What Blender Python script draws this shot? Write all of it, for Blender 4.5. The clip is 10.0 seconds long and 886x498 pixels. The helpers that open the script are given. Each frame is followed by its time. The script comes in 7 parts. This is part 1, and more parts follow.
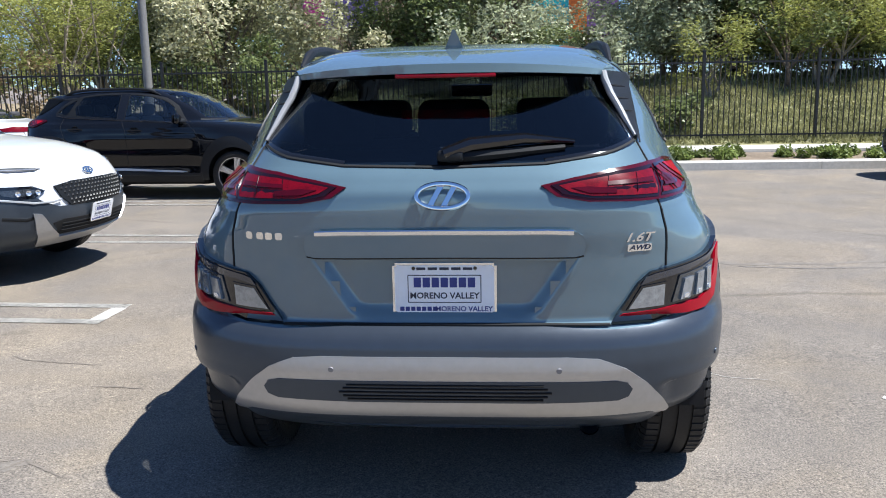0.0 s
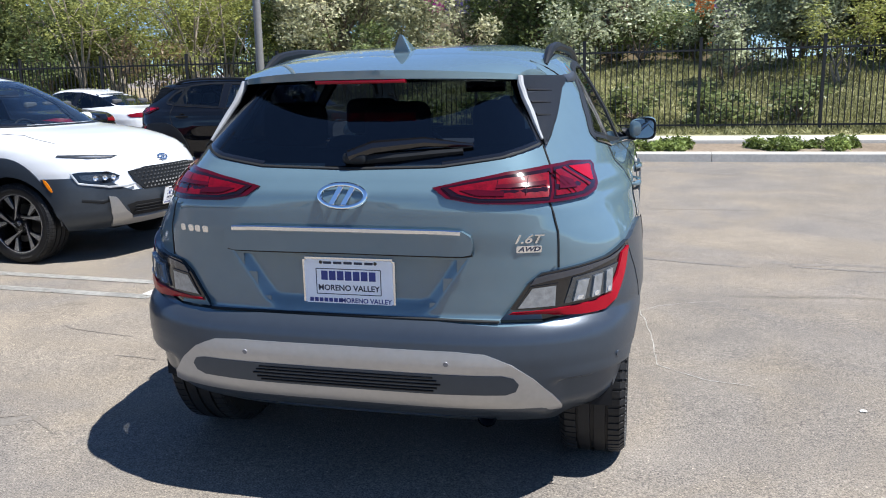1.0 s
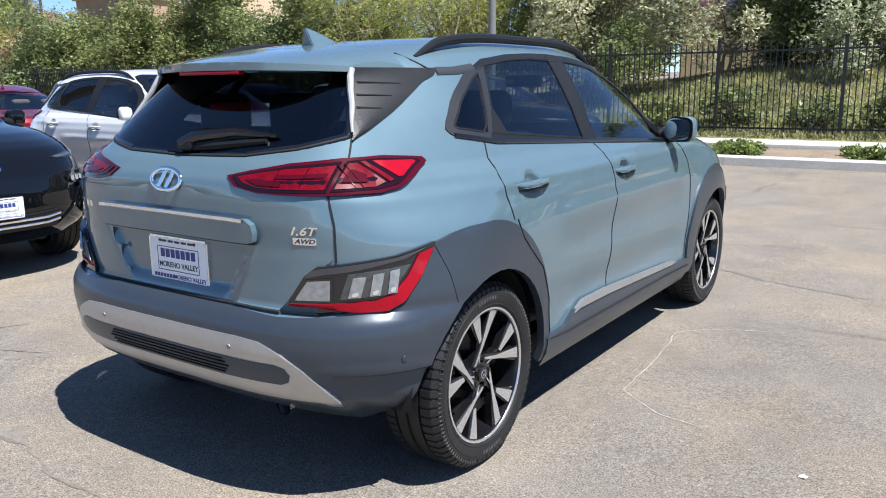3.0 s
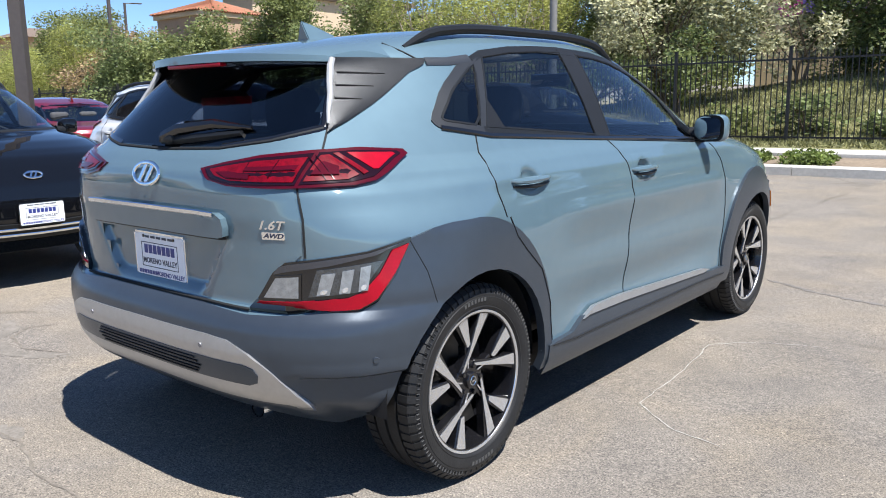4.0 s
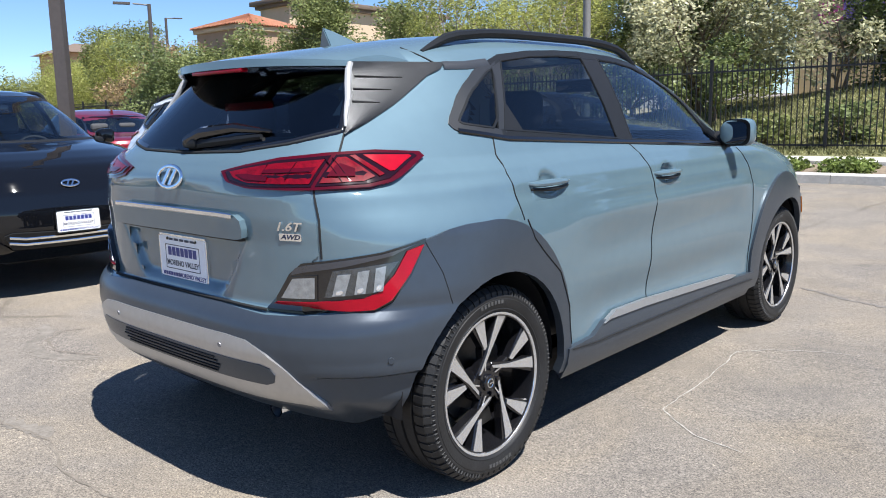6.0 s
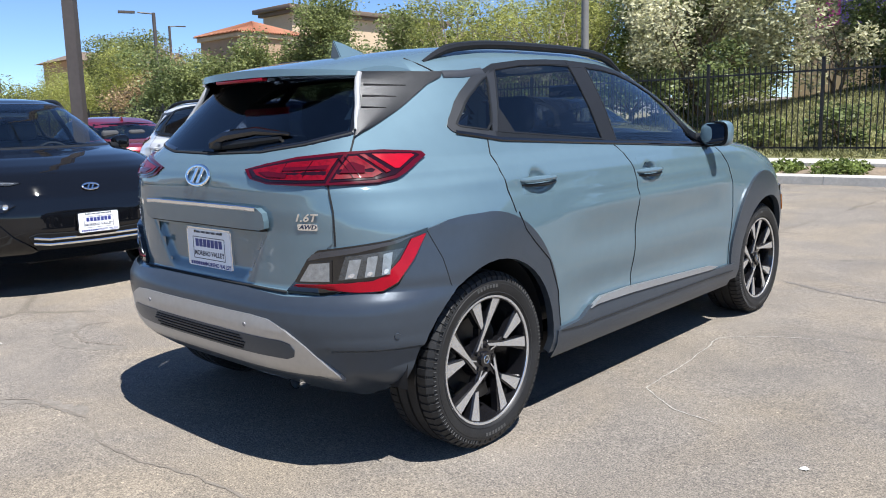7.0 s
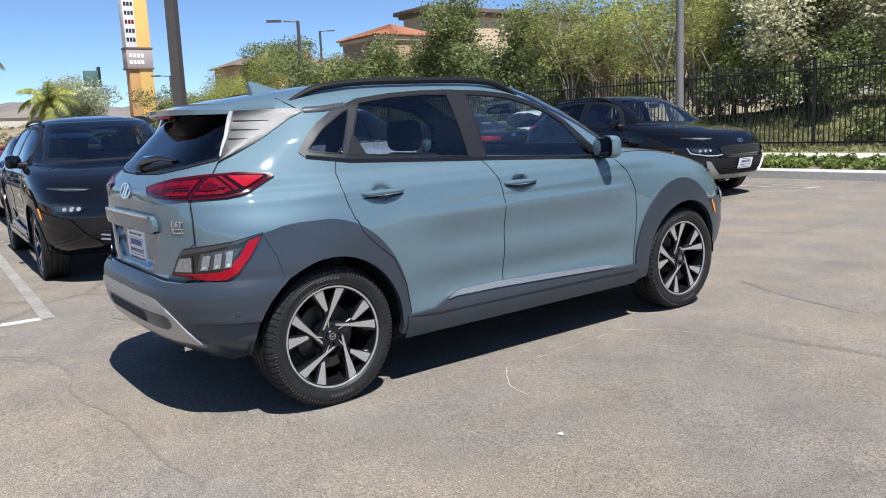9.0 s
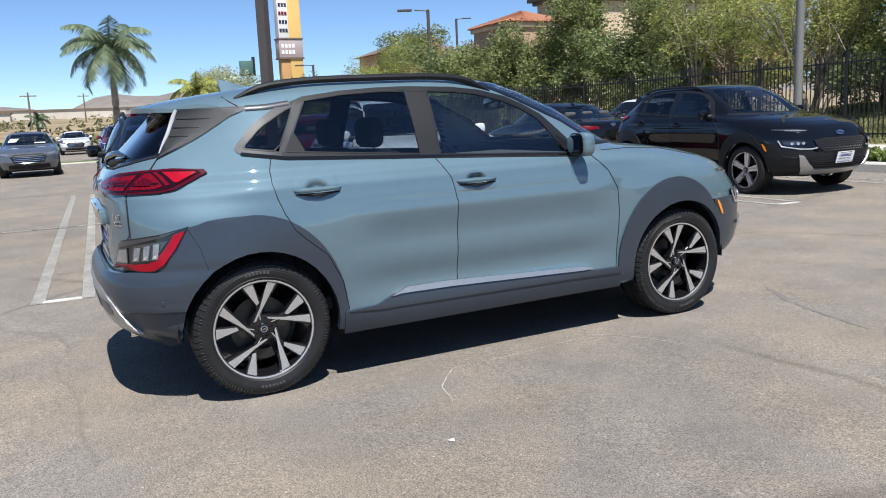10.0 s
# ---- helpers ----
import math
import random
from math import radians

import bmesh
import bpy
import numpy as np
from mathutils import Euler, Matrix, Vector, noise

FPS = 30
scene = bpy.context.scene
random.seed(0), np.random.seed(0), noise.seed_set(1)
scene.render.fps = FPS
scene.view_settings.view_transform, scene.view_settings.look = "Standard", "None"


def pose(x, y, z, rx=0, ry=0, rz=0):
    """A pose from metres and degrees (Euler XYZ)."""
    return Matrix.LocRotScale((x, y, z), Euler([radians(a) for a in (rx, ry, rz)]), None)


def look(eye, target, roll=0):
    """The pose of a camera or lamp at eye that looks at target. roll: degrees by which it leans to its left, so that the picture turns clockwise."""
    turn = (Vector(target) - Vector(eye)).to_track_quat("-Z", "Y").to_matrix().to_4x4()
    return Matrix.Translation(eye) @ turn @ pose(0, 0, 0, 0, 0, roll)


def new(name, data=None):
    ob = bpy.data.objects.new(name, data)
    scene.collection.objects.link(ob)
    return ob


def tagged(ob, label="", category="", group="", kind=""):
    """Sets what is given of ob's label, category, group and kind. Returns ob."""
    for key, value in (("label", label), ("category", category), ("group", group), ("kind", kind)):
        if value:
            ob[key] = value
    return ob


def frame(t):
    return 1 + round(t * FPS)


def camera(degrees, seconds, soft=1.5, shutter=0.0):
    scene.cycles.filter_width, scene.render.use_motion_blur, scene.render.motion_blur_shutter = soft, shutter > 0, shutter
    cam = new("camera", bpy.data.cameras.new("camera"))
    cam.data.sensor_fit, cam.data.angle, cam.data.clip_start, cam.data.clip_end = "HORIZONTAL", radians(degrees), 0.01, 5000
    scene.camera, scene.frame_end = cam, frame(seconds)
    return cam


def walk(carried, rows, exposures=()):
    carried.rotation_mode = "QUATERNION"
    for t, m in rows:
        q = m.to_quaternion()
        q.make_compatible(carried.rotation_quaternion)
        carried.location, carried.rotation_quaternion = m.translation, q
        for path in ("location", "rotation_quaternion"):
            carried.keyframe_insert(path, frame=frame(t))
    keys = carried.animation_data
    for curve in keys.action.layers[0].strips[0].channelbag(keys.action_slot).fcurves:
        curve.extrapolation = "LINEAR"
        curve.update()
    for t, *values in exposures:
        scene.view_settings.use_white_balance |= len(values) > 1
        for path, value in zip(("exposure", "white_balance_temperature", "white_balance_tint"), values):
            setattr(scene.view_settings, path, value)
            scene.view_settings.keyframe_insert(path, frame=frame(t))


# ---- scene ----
import functools

cam = camera(58.3, 10.0, soft=1.0)
PATH = [
    (0, (0.173, -2.928, 1.297), (0.024, -0.965, 0.942), -1.0),
    (0.5, (0.498, -2.993, 1.325), (0.206, -1.049, 0.957), -1.2),
    (1, (0.887, -2.954, 1.351), (0.419, -1.048, 0.963), -1.0),
    (1.5, (1.331, -2.894, 1.357), (0.66, -1.052, 0.961), -0.7),
    (2, (1.694, -2.695, 1.342), (0.841, -0.931, 0.939), -0.5),
    (2.5, (2.044, -2.494, 1.335), (1.039, -0.812, 0.934), -0.5),
    (2.7, (2.15, -2.412, 1.335), (1.096, -0.759, 0.937), -0.4),
    (3.8, (2.408, -2.063, 1.241), (1.167, -0.535, 0.888), -0.5),
    (4, (2.419, -2.024, 1.239), (1.155, -0.514, 0.889), -0.7),
    (4.5, (2.433, -1.976, 1.226), (1.127, -0.498, 0.891), -0.9),
    (5, (2.441, -1.967, 1.218), (1.114, -0.507, 0.891), -1.0),
    (5.5, (2.451, -1.972, 1.217), (1.117, -0.518, 0.892), -1.0),
    (7, (2.688, -2.217, 1.203), (1.348, -0.765, 0.895), -1.4),
    (7.5, (2.961, -2.368, 1.228), (1.591, -0.943, 0.926), -1.7),
    (8, (3.375, -2.316, 1.265), (1.947, -0.949, 0.963), -2.1),
    (8.5, (3.72, -2.056, 1.275), (2.215, -0.774, 0.972), -2.4),
    (9, (4.106, -1.711, 1.297), (2.51, -0.547, 0.987), -2.5),
    (9.5, (4.389, -1.286, 1.294), (2.699, -0.265, 0.976), -2.5),
    (10, (4.608, -0.833, 1.308), (2.83, 0.024, 0.981), -2.5),
]
walk(cam, [(t, look(eye, target, roll)) for t, eye, target, roll in PATH],
     [(0, 0.99, 6150, 10), (2.5, 1.05, 6250, 10), (5, 1.11, 6300, 10), (7.5, 0.96, 6300, 10), (10, 0.74, 6300, 10)])

# ---- world, sun, exposure ----
SLOPE = 0.0095                       # the lot climbs gently towards the fence
SUN_TO = Vector((0.462, -0.075, 0.90)).normalized()


def gz(y):
    return SLOPE * y


world = bpy.data.worlds.new("sky")
scene.world = world
world.use_nodes = True
wn, wl = world.node_tree.nodes, world.node_tree.links
sky = wn.new("ShaderNodeTexSky")
sky.sky_type, sky.sun_disc = "NISHITA", False
sky.sun_elevation = math.asin(SUN_TO.z)
sky.sun_rotation = math.atan2(SUN_TO.x, SUN_TO.y)
sky.altitude, sky.air_density, sky.dust_density, sky.ozone_density = 450, 0.68, 0.0, 6.0
wl.new(sky.outputs[0], wn["Background"].inputs[0])
wn["Background"].inputs[1].default_value = 0.088

sun = new("sun", bpy.data.lights.new("sun", "SUN"))
sun.data.energy, sun.data.angle, sun.data.color = 4.75, radians(0.53), (1.0, 0.965, 0.91)
sun.matrix_world = look((30 * SUN_TO.x, 30 * SUN_TO.y, 30 * SUN_TO.z), (0, 0, 0))


# ---- materials ----
def mat(name, base, rough=0.5, metal=0.0, coat=0.0, vary=0.0, scale=8.0, bump=0.0, bscale=60.0, spec=0.5, tint=None, flake=0.0, island=0.0, rand=0.0):
    """A surface: base colour varied at two scales, with relief."""
    m = bpy.data.materials.new(name)
    m.use_nodes = True
    n, l = m.node_tree.nodes, m.node_tree.links
    p = n["Principled BSDF"]
    p.inputs["Roughness"].default_value = rough
    p.inputs["Metallic"].default_value = metal
    p.inputs["Coat Weight"].default_value = coat
    p.inputs["Coat Roughness"].default_value = 0.03
    p.inputs["Specular IOR Level"].default_value = spec
    p.inputs["Base Color"].default_value = (*base, 1)
    if vary or bump or flake or island or rand:
        co = n.new("ShaderNodeTexCoord")
    out = None
    if vary:
        a, b = n.new("ShaderNodeTexNoise"), n.new("ShaderNodeTexNoise")
        a.inputs["Scale"].default_value, a.inputs["Detail"].default_value = scale, 6
        b.inputs["Scale"].default_value, b.inputs["Detail"].default_value = scale * 9, 3
        mx = n.new("ShaderNodeMath")
        mx.operation = "ADD"
        for q in (a, b):
            l.new(co.outputs["Object"], q.inputs["Vector"])
        l.new(a.outputs["Fac"], mx.inputs[0])
        l.new(b.outputs["Fac"], mx.inputs[1])
        r = n.new("ShaderNodeMapRange")
        r.inputs["From Min"].default_value, r.inputs["From Max"].default_value = 0.7, 1.3
        l.new(mx.outputs[0], r.inputs["Value"])
        c = n.new("ShaderNodeMix")
        c.data_type = "RGBA"
        t = tint or base
        c.inputs[6].default_value = (*[max(0, v * (1 - vary)) for v in base], 1)
        c.inputs[7].default_value = (*[min(1, v * (1 + vary)) for v in t], 1)
        l.new(r.outputs[0], c.inputs[0])
        out = c.outputs[2]
    if island or rand:
        src = n.new("ShaderNodeNewGeometry").outputs["Random Per Island"] if island else n.new("ShaderNodeObjectInfo").outputs["Random"]
        h = n.new("ShaderNodeHueSaturation")
        r = n.new("ShaderNodeMapRange")
        k = island or rand
        r.inputs["To Min"].default_value, r.inputs["To Max"].default_value = 1 - k, 1 + k
        l.new(src, r.inputs["Value"])
        l.new(r.outputs[0], h.inputs["Value"])
        if out:
            l.new(out, h.inputs["Color"])
        else:
            h.inputs["Color"].default_value = (*base, 1)
        out = h.outputs["Color"]
    if out:
        l.new(out, p.inputs["Base Color"])
    if bump:
        q = n.new("ShaderNodeTexNoise")
        q.inputs["Scale"].default_value, q.inputs["Detail"].default_value = bscale, 4
        l.new(co.outputs["Object"], q.inputs["Vector"])
        bp = n.new("ShaderNodeBump")
        bp.inputs["Strength"].default_value, bp.inputs["Distance"].default_value = bump, 0.004
        l.new(q.outputs["Fac"], bp.inputs["Height"])
        l.new(bp.outputs[0], p.inputs["Normal"])
    if flake:
        v = n.new("ShaderNodeTexVoronoi")
        v.inputs["Scale"].default_value = 900
        l.new(co.outputs["Object"], v.inputs["Vector"])
        bp = n.new("ShaderNodeBump")
        bp.inputs["Strength"].default_value, bp.inputs["Distance"].default_value = flake, 0.0006
        l.new(v.outputs["Distance"], bp.inputs["Height"])
        l.new(bp.outputs[0], p.inputs["Normal"])
    return m


def glass(name, tint, straight=0.06, rough=0.0):
    """Thin tinted car glass: mirror-like gloss over a see-through tint."""
    m = bpy.data.materials.new(name)
    m.use_nodes = True
    n, l = m.node_tree.nodes, m.node_tree.links
    n.remove(n["Principled BSDF"])
    tr, gl, mx, fr = n.new("ShaderNodeBsdfTransparent"), n.new("ShaderNodeBsdfGlossy"), n.new("ShaderNodeMixShader"), n.new("ShaderNodeLayerWeight")
    tr.inputs[0].default_value = (*tint, 1)
    gl.inputs["Color"].default_value = (0.95, 0.97, 1, 1)
    gl.inputs["Roughness"].default_value = rough
    # gloss: a few per cent straight on, all at a glancing angle
    fr.inputs["Blend"].default_value = 0.5
    pw, rg = n.new("ShaderNodeMath"), n.new("ShaderNodeMapRange")
    pw.operation, pw.inputs[1].default_value = "POWER", 5.0
    rg.inputs["To Min"].default_value = straight
    l.new(fr.outputs["Facing"], pw.inputs[0])
    l.new(pw.outputs[0], rg.inputs["Value"])
    l.new(rg.outputs[0], mx.inputs[0])
    l.new(tr.outputs[0], mx.inputs[1])
    l.new(gl.outputs[0], mx.inputs[2])
    l.new(mx.outputs[0], n["Material Output"].inputs[0])
    return m


def leafy(name, base, tint, gloss=0.45, through_light=0.3):
    """Leaves: each its own shade, light passing partly through."""
    m = mat(name, base, gloss, vary=0.45, scale=0.6, tint=tint, island=0.34, spec=0.35)
    n, l = m.node_tree.nodes, m.node_tree.links
    p = n["Principled BSDF"]
    tl, mx = n.new("ShaderNodeBsdfTranslucent"), n.new("ShaderNodeMixShader")
    col = p.inputs["Base Color"].links[0].from_socket
    l.new(col, tl.inputs[0])
    mx.inputs[0].default_value = through_light
    l.new(p.outputs[0], mx.inputs[1])
    l.new(tl.outputs[0], mx.inputs[2])
    l.new(mx.outputs[0], n["Material Output"].inputs[0])
    return m


def paint(name, base, metal=0.35, rough=0.32, flake=0.08):
    return mat(name, base, rough, metal, coat=1.0, flake=flake, vary=0.03, scale=2.0)


PAINT_TEAL = paint("teal_grey_metallic", (0.099, 0.155, 0.187), 0.16, 0.55, 0.02)
PAINT_TEAL.node_tree.nodes["Principled BSDF"].inputs["Coat IOR"].default_value = 1.8
PAINT_TEAL.node_tree.nodes["Principled BSDF"].inputs["Specular IOR Level"].default_value = 0.05
PAINT_WHITE = paint("white_paint", (0.62, 0.63, 0.64), 0.0, 0.4, 0.0)
PAINT_BLACK = mat("black_paint", (0.004, 0.0045, 0.006), 0.15, 0.0, coat=1.0, spec=0.0, vary=0.03, scale=2.0)
PAINT_BLUE = paint("blue_paint", (0.012, 0.02, 0.10), 0.4, 0.3)
PAINT_RED = paint("wine_red_paint", (0.18, 0.008, 0.02), 0.4, 0.3)
PAINT_GREY = paint("silver_grey_paint", (0.13, 0.14, 0.16), 0.5, 0.3)
CLAD = mat("dark_grey_satin_plastic", (0.054, 0.067, 0.086), 0.30, 0.46, vary=0.05, scale=3, bump=0.05, bscale=700)
QUARTER_GREY = mat("grey_satin_window_trim", (0.022, 0.024, 0.028), 0.45, 0.0, spec=0.3, vary=0.05, scale=3, bump=0.04, bscale=700)
FIN_GREY = mat("grey_satin_pillar_trim", (0.046, 0.049, 0.055), 0.36, 0.25, spec=0.42, vary=0.05, scale=3, bump=0.04, bscale=700)
FRAME_GREY = mat("dark_grey_window_frame", (0.013, 0.014, 0.0165), 0.5, spec=0.2, vary=0.06, scale=4)
CLAD_BLACK = mat("black_satin_plastic", (0.011, 0.012, 0.0135), 0.45, spec=0.25, vary=0.1, scale=6, bump=0.08, bscale=600)
GRILLE_STUD = mat("grey_black_grille_stud", (0.016, 0.0165, 0.018), 0.45, 0.2)
GLOSS_BLACK = mat("gloss_black_trim", (0.006, 0.006, 0.007), 0.08, coat=0.6)
SENSOR_GREY = mat("grey_sensor", (0.22, 0.22, 0.23), 0.5, 0.3)
SKID = mat("silver_painted_skid", (0.46, 0.465, 0.475), 0.36, 0.80, vary=0.05, scale=5, bump=0.04, bscale=500)
SILVER = mat("silver_satin_trim", (0.52, 0.53, 0.54), 0.36, 0.5, vary=0.04, scale=4)
CHROME = mat("chrome", (0.82, 0.84, 0.86), 0.06, 1.0)
MACHINED = mat("machined_alloy", (0.66, 0.67, 0.69), 0.24, 0.85, vary=0.05, scale=30)
RIM_BLACK = mat("rim_black", (0.010, 0.010, 0.012), 0.22, 0.3, coat=0.4)
RUBBER = mat("tyre_rubber", (0.015, 0.015, 0.0155), 0.52, vary=0.3, scale=12, spec=0.3, bump=0.2, bscale=160)
RUBBER_PRINT = mat("raised_rubber_print", (0.06, 0.06, 0.06), 0.55, vary=0.4, scale=30)
DARK = mat("dark_cavity", (0.004, 0.004, 0.005), 0.9)
SEAM = mat("panel_gap", (0.004, 0.005, 0.006), 0.8)
INTERIOR = mat("interior_black_cloth", (0.05, 0.051, 0.055), 0.8, vary=0.2, scale=20, bump=0.2, bscale=300)
INTERIOR_GREY = mat("interior_grey_plastic", (0.10, 0.10, 0.105), 0.6, vary=0.1, scale=20)
PAPER = mat("paper", (0.75, 0.75, 0.73), 0.8, vary=0.05, scale=10)
TINT_GLASS = glass("privacy_glass", (0.17, 0.195, 0.23), 0.065)
SIDE_TINT = glass("side_privacy_glass", (0.30, 0.34, 0.39), 0.06)
CLEAR_GLASS = glass("green_tinted_glass", (0.88, 0.94, 0.93), 0.11)
RED_DARK = mat("dark_red_lens", (0.012, 0.0006, 0.0015), 0.10, coat=1.0, spec=0.2, vary=0.1, scale=30)
RED_LENS = mat("bright_red_lens", (0.135, 0.0008, 0.006), 0.30, coat=0.7, spec=0.05, vary=0.45, scale=45)
RED_RIM = mat("deep_red_lens", (0.060, 0.0008, 0.006), 0.2, coat=0.6, spec=0.1, vary=0.15, scale=30)
RED_BAND = mat("red_light_band", (0.29, 0.0015, 0.012), 0.35, coat=0.45, spec=0.05, vary=0.15, scale=25)
LENS_GREY = mat("clear_lamp_reflector", (0.30, 0.32, 0.34), 0.2, 0.6, coat=1.0, vary=0.3, scale=60)
LENS_CLEAR = mat("bright_lamp_reflector", (0.75, 0.76, 0.78), 0.12, 0.8, coat=1.0)
LENS_SMOKE = mat("glossy_smoked_cover", (0.035, 0.038, 0.048), 0.12, 0.2, coat=1.0, vary=0.1, scale=20)
LENS_DARK = mat("smoked_lamp_reflector", (0.06, 0.065, 0.07), 0.2, 0.5, coat=1.0, vary=0.3, scale=60)
AMBER = mat("amber_lens", (0.75, 0.22, 0.01), 0.15, coat=1.0)
PLATE_WHITE = mat("plate_white", (0.80, 0.81, 0.84), 0.35, vary=0.02)
PLATE_BLUE = mat("plate_blue_print", (0.02, 0.035, 0.20), 0.4)
PLATE_INK = mat("plate_dark_print", (0.02, 0.025, 0.05), 0.5)
# pale grey that paints the sun's highlight along the spoiler cheek's rounded edge
EDGE_HIGHLIGHT = mat("pale_edge_highlight", (0.33, 0.335, 0.345), 0.42, 0.0, vary=0.05, scale=4, spec=0.3)
DISC = mat("brake_steel", (0.055, 0.053, 0.05), 0.4, 0.8, vary=0.2, scale=40)
MIRROR = mat("mirror_glass", (0.27, 0.30, 0.33), 0.01, 1.0)


# ---- building helpers ----
def mesh_of(bm, name, smooth=True, angle=38):
    bmesh.ops.recalc_face_normals(bm, faces=bm.faces)
    me = bpy.data.meshes.new(name)
    bm.to_mesh(me)
    bm.free()
    if smooth:
        me.shade_smooth()
        me.set_sharp_from_angle(angle=radians(angle))
    return me


def part(name, bm, material, parent=None, label="", smooth=True, angle=38):
    """Links a bmesh as one mesh object under a thing or a part."""
    me = bm if isinstance(bm, bpy.types.Mesh) else mesh_of(bm, name, smooth, angle)
    if material and not me.materials:
        me.materials.append(material)
    ob = new(name, me)
    ob.parent = parent
    if label:
        ob["label"] = label
    return ob


def thing(name, m, label, category, group=""):
    ob = new(name)
    ob.matrix_world = m
    ob.empty_display_size = 0.2
    return tagged(ob, label, category, group)


def box(bm, x0, x1, y0, y1, z0, z1, bevel=0.0, seg=2, turn=None):
    made = bmesh.ops.create_cube(bm, size=1)["verts"]
    for v in made:
        v.co = Vector(((x0 + x1) / 2 + v.co.x * (x1 - x0), (y0 + y1) / 2 + v.co.y * (y1 - y0), (z0 + z1) / 2 + v.co.z * (z1 - z0)))
        if turn:
            v.co = turn @ v.co
    if bevel:
        edges = list({e for v in made for e in v.link_edges})
        bmesh.ops.bevel(bm, geom=edges, offset=bevel, segments=seg, profile=0.5, affect="EDGES")
    return bm


def boxes(*rows, bevel=0.0, seg=2):
    bm = bmesh.new()
    for r in rows:
        box(bm, *r, bevel=bevel, seg=seg)
    return bm


def tube(bm, path, radius, sides=8, cap=True):
    """A round bar along points; radius: a number or one for each point."""
    pts = [Vector(p) for p in path]
    rad = radius if isinstance(radius, (list, tuple)) else [radius] * len(pts)
    rings = []
    for i, p in enumerate(pts):
        d = (pts[min(i + 1, len(pts) - 1)] - pts[max(i - 1, 0)]).normalized()
        side = d.cross(Vector((0, 0, 1)))
        if side.length < 0.05:
            side = d.cross(Vector((0, 1, 0)))
        side.normalize()
        up = side.cross(d)
        rings.append([bm.verts.new(p + rad[i] * (math.cos(k * math.tau / sides) * side + math.sin(k * math.tau / sides) * up)) for k in range(sides)])
    for a, b in zip(rings, rings[1:]):
        for k in range(sides):
            bm.faces.new((a[k], a[(k + 1) % sides], b[(k + 1) % sides], b[k]))
    if cap:
        bm.faces.new(rings[0][::-1])
        bm.faces.new(rings[-1])
    return bm


def lathe(bm, profile, n=64, closed=False):
    """Turns a profile of (radius, x) about the x axis."""
    rings = [[bm.verts.new((x, r * math.cos(k * math.tau / n), r * math.sin(k * math.tau / n))) for k in range(n)] for r, x in profile]
    pairs = list(zip(rings, rings[1:])) + ([(rings[-1], rings[0])] if closed else [])
    for a, b in pairs:
        for k in range(n):
            bm.faces.new((a[k], a[(k + 1) % n], b[(k + 1) % n], b[k]))
    return bm


def smoothed(rows, step=0.002, window=5):
    """A table of (z, value) as a soft curve."""
    z, v = np.array(rows, float).T
    fine = np.arange(z[0], z[-1] + step / 2, step)
    val = np.interp(fine, z, v)
    pad = np.concatenate([np.full(window, val[0]), val, np.full(window, val[-1])])
    kern = np.hanning(2 * window + 1)
    val = np.convolve(pad, kern / kern.sum(), "valid")
    return lambda q: np.interp(q, fine, val)


def inside(u, v, poly):
    hit = False
    for (u0, v0), (u1, v1) in zip(poly, poly[1:] + poly[:1]):
        if (v0 > v) != (v1 > v) and u < (u1 - u0) * (v - v0) / (v1 - v0) + u0:
            hit = not hit
    return hit


def softened(poly, rounds=1, cut=0.25):
    for _ in range(rounds):
        out = []
        for (u0, v0), (u1, v1) in zip(poly, poly[1:] + poly[:1]):
            out += [(u0 + cut * (u1 - u0), v0 + cut * (v1 - v0)), (u1 - cut * (u1 - u0), v1 - cut * (v1 - v0))]
        poly = out
    return poly


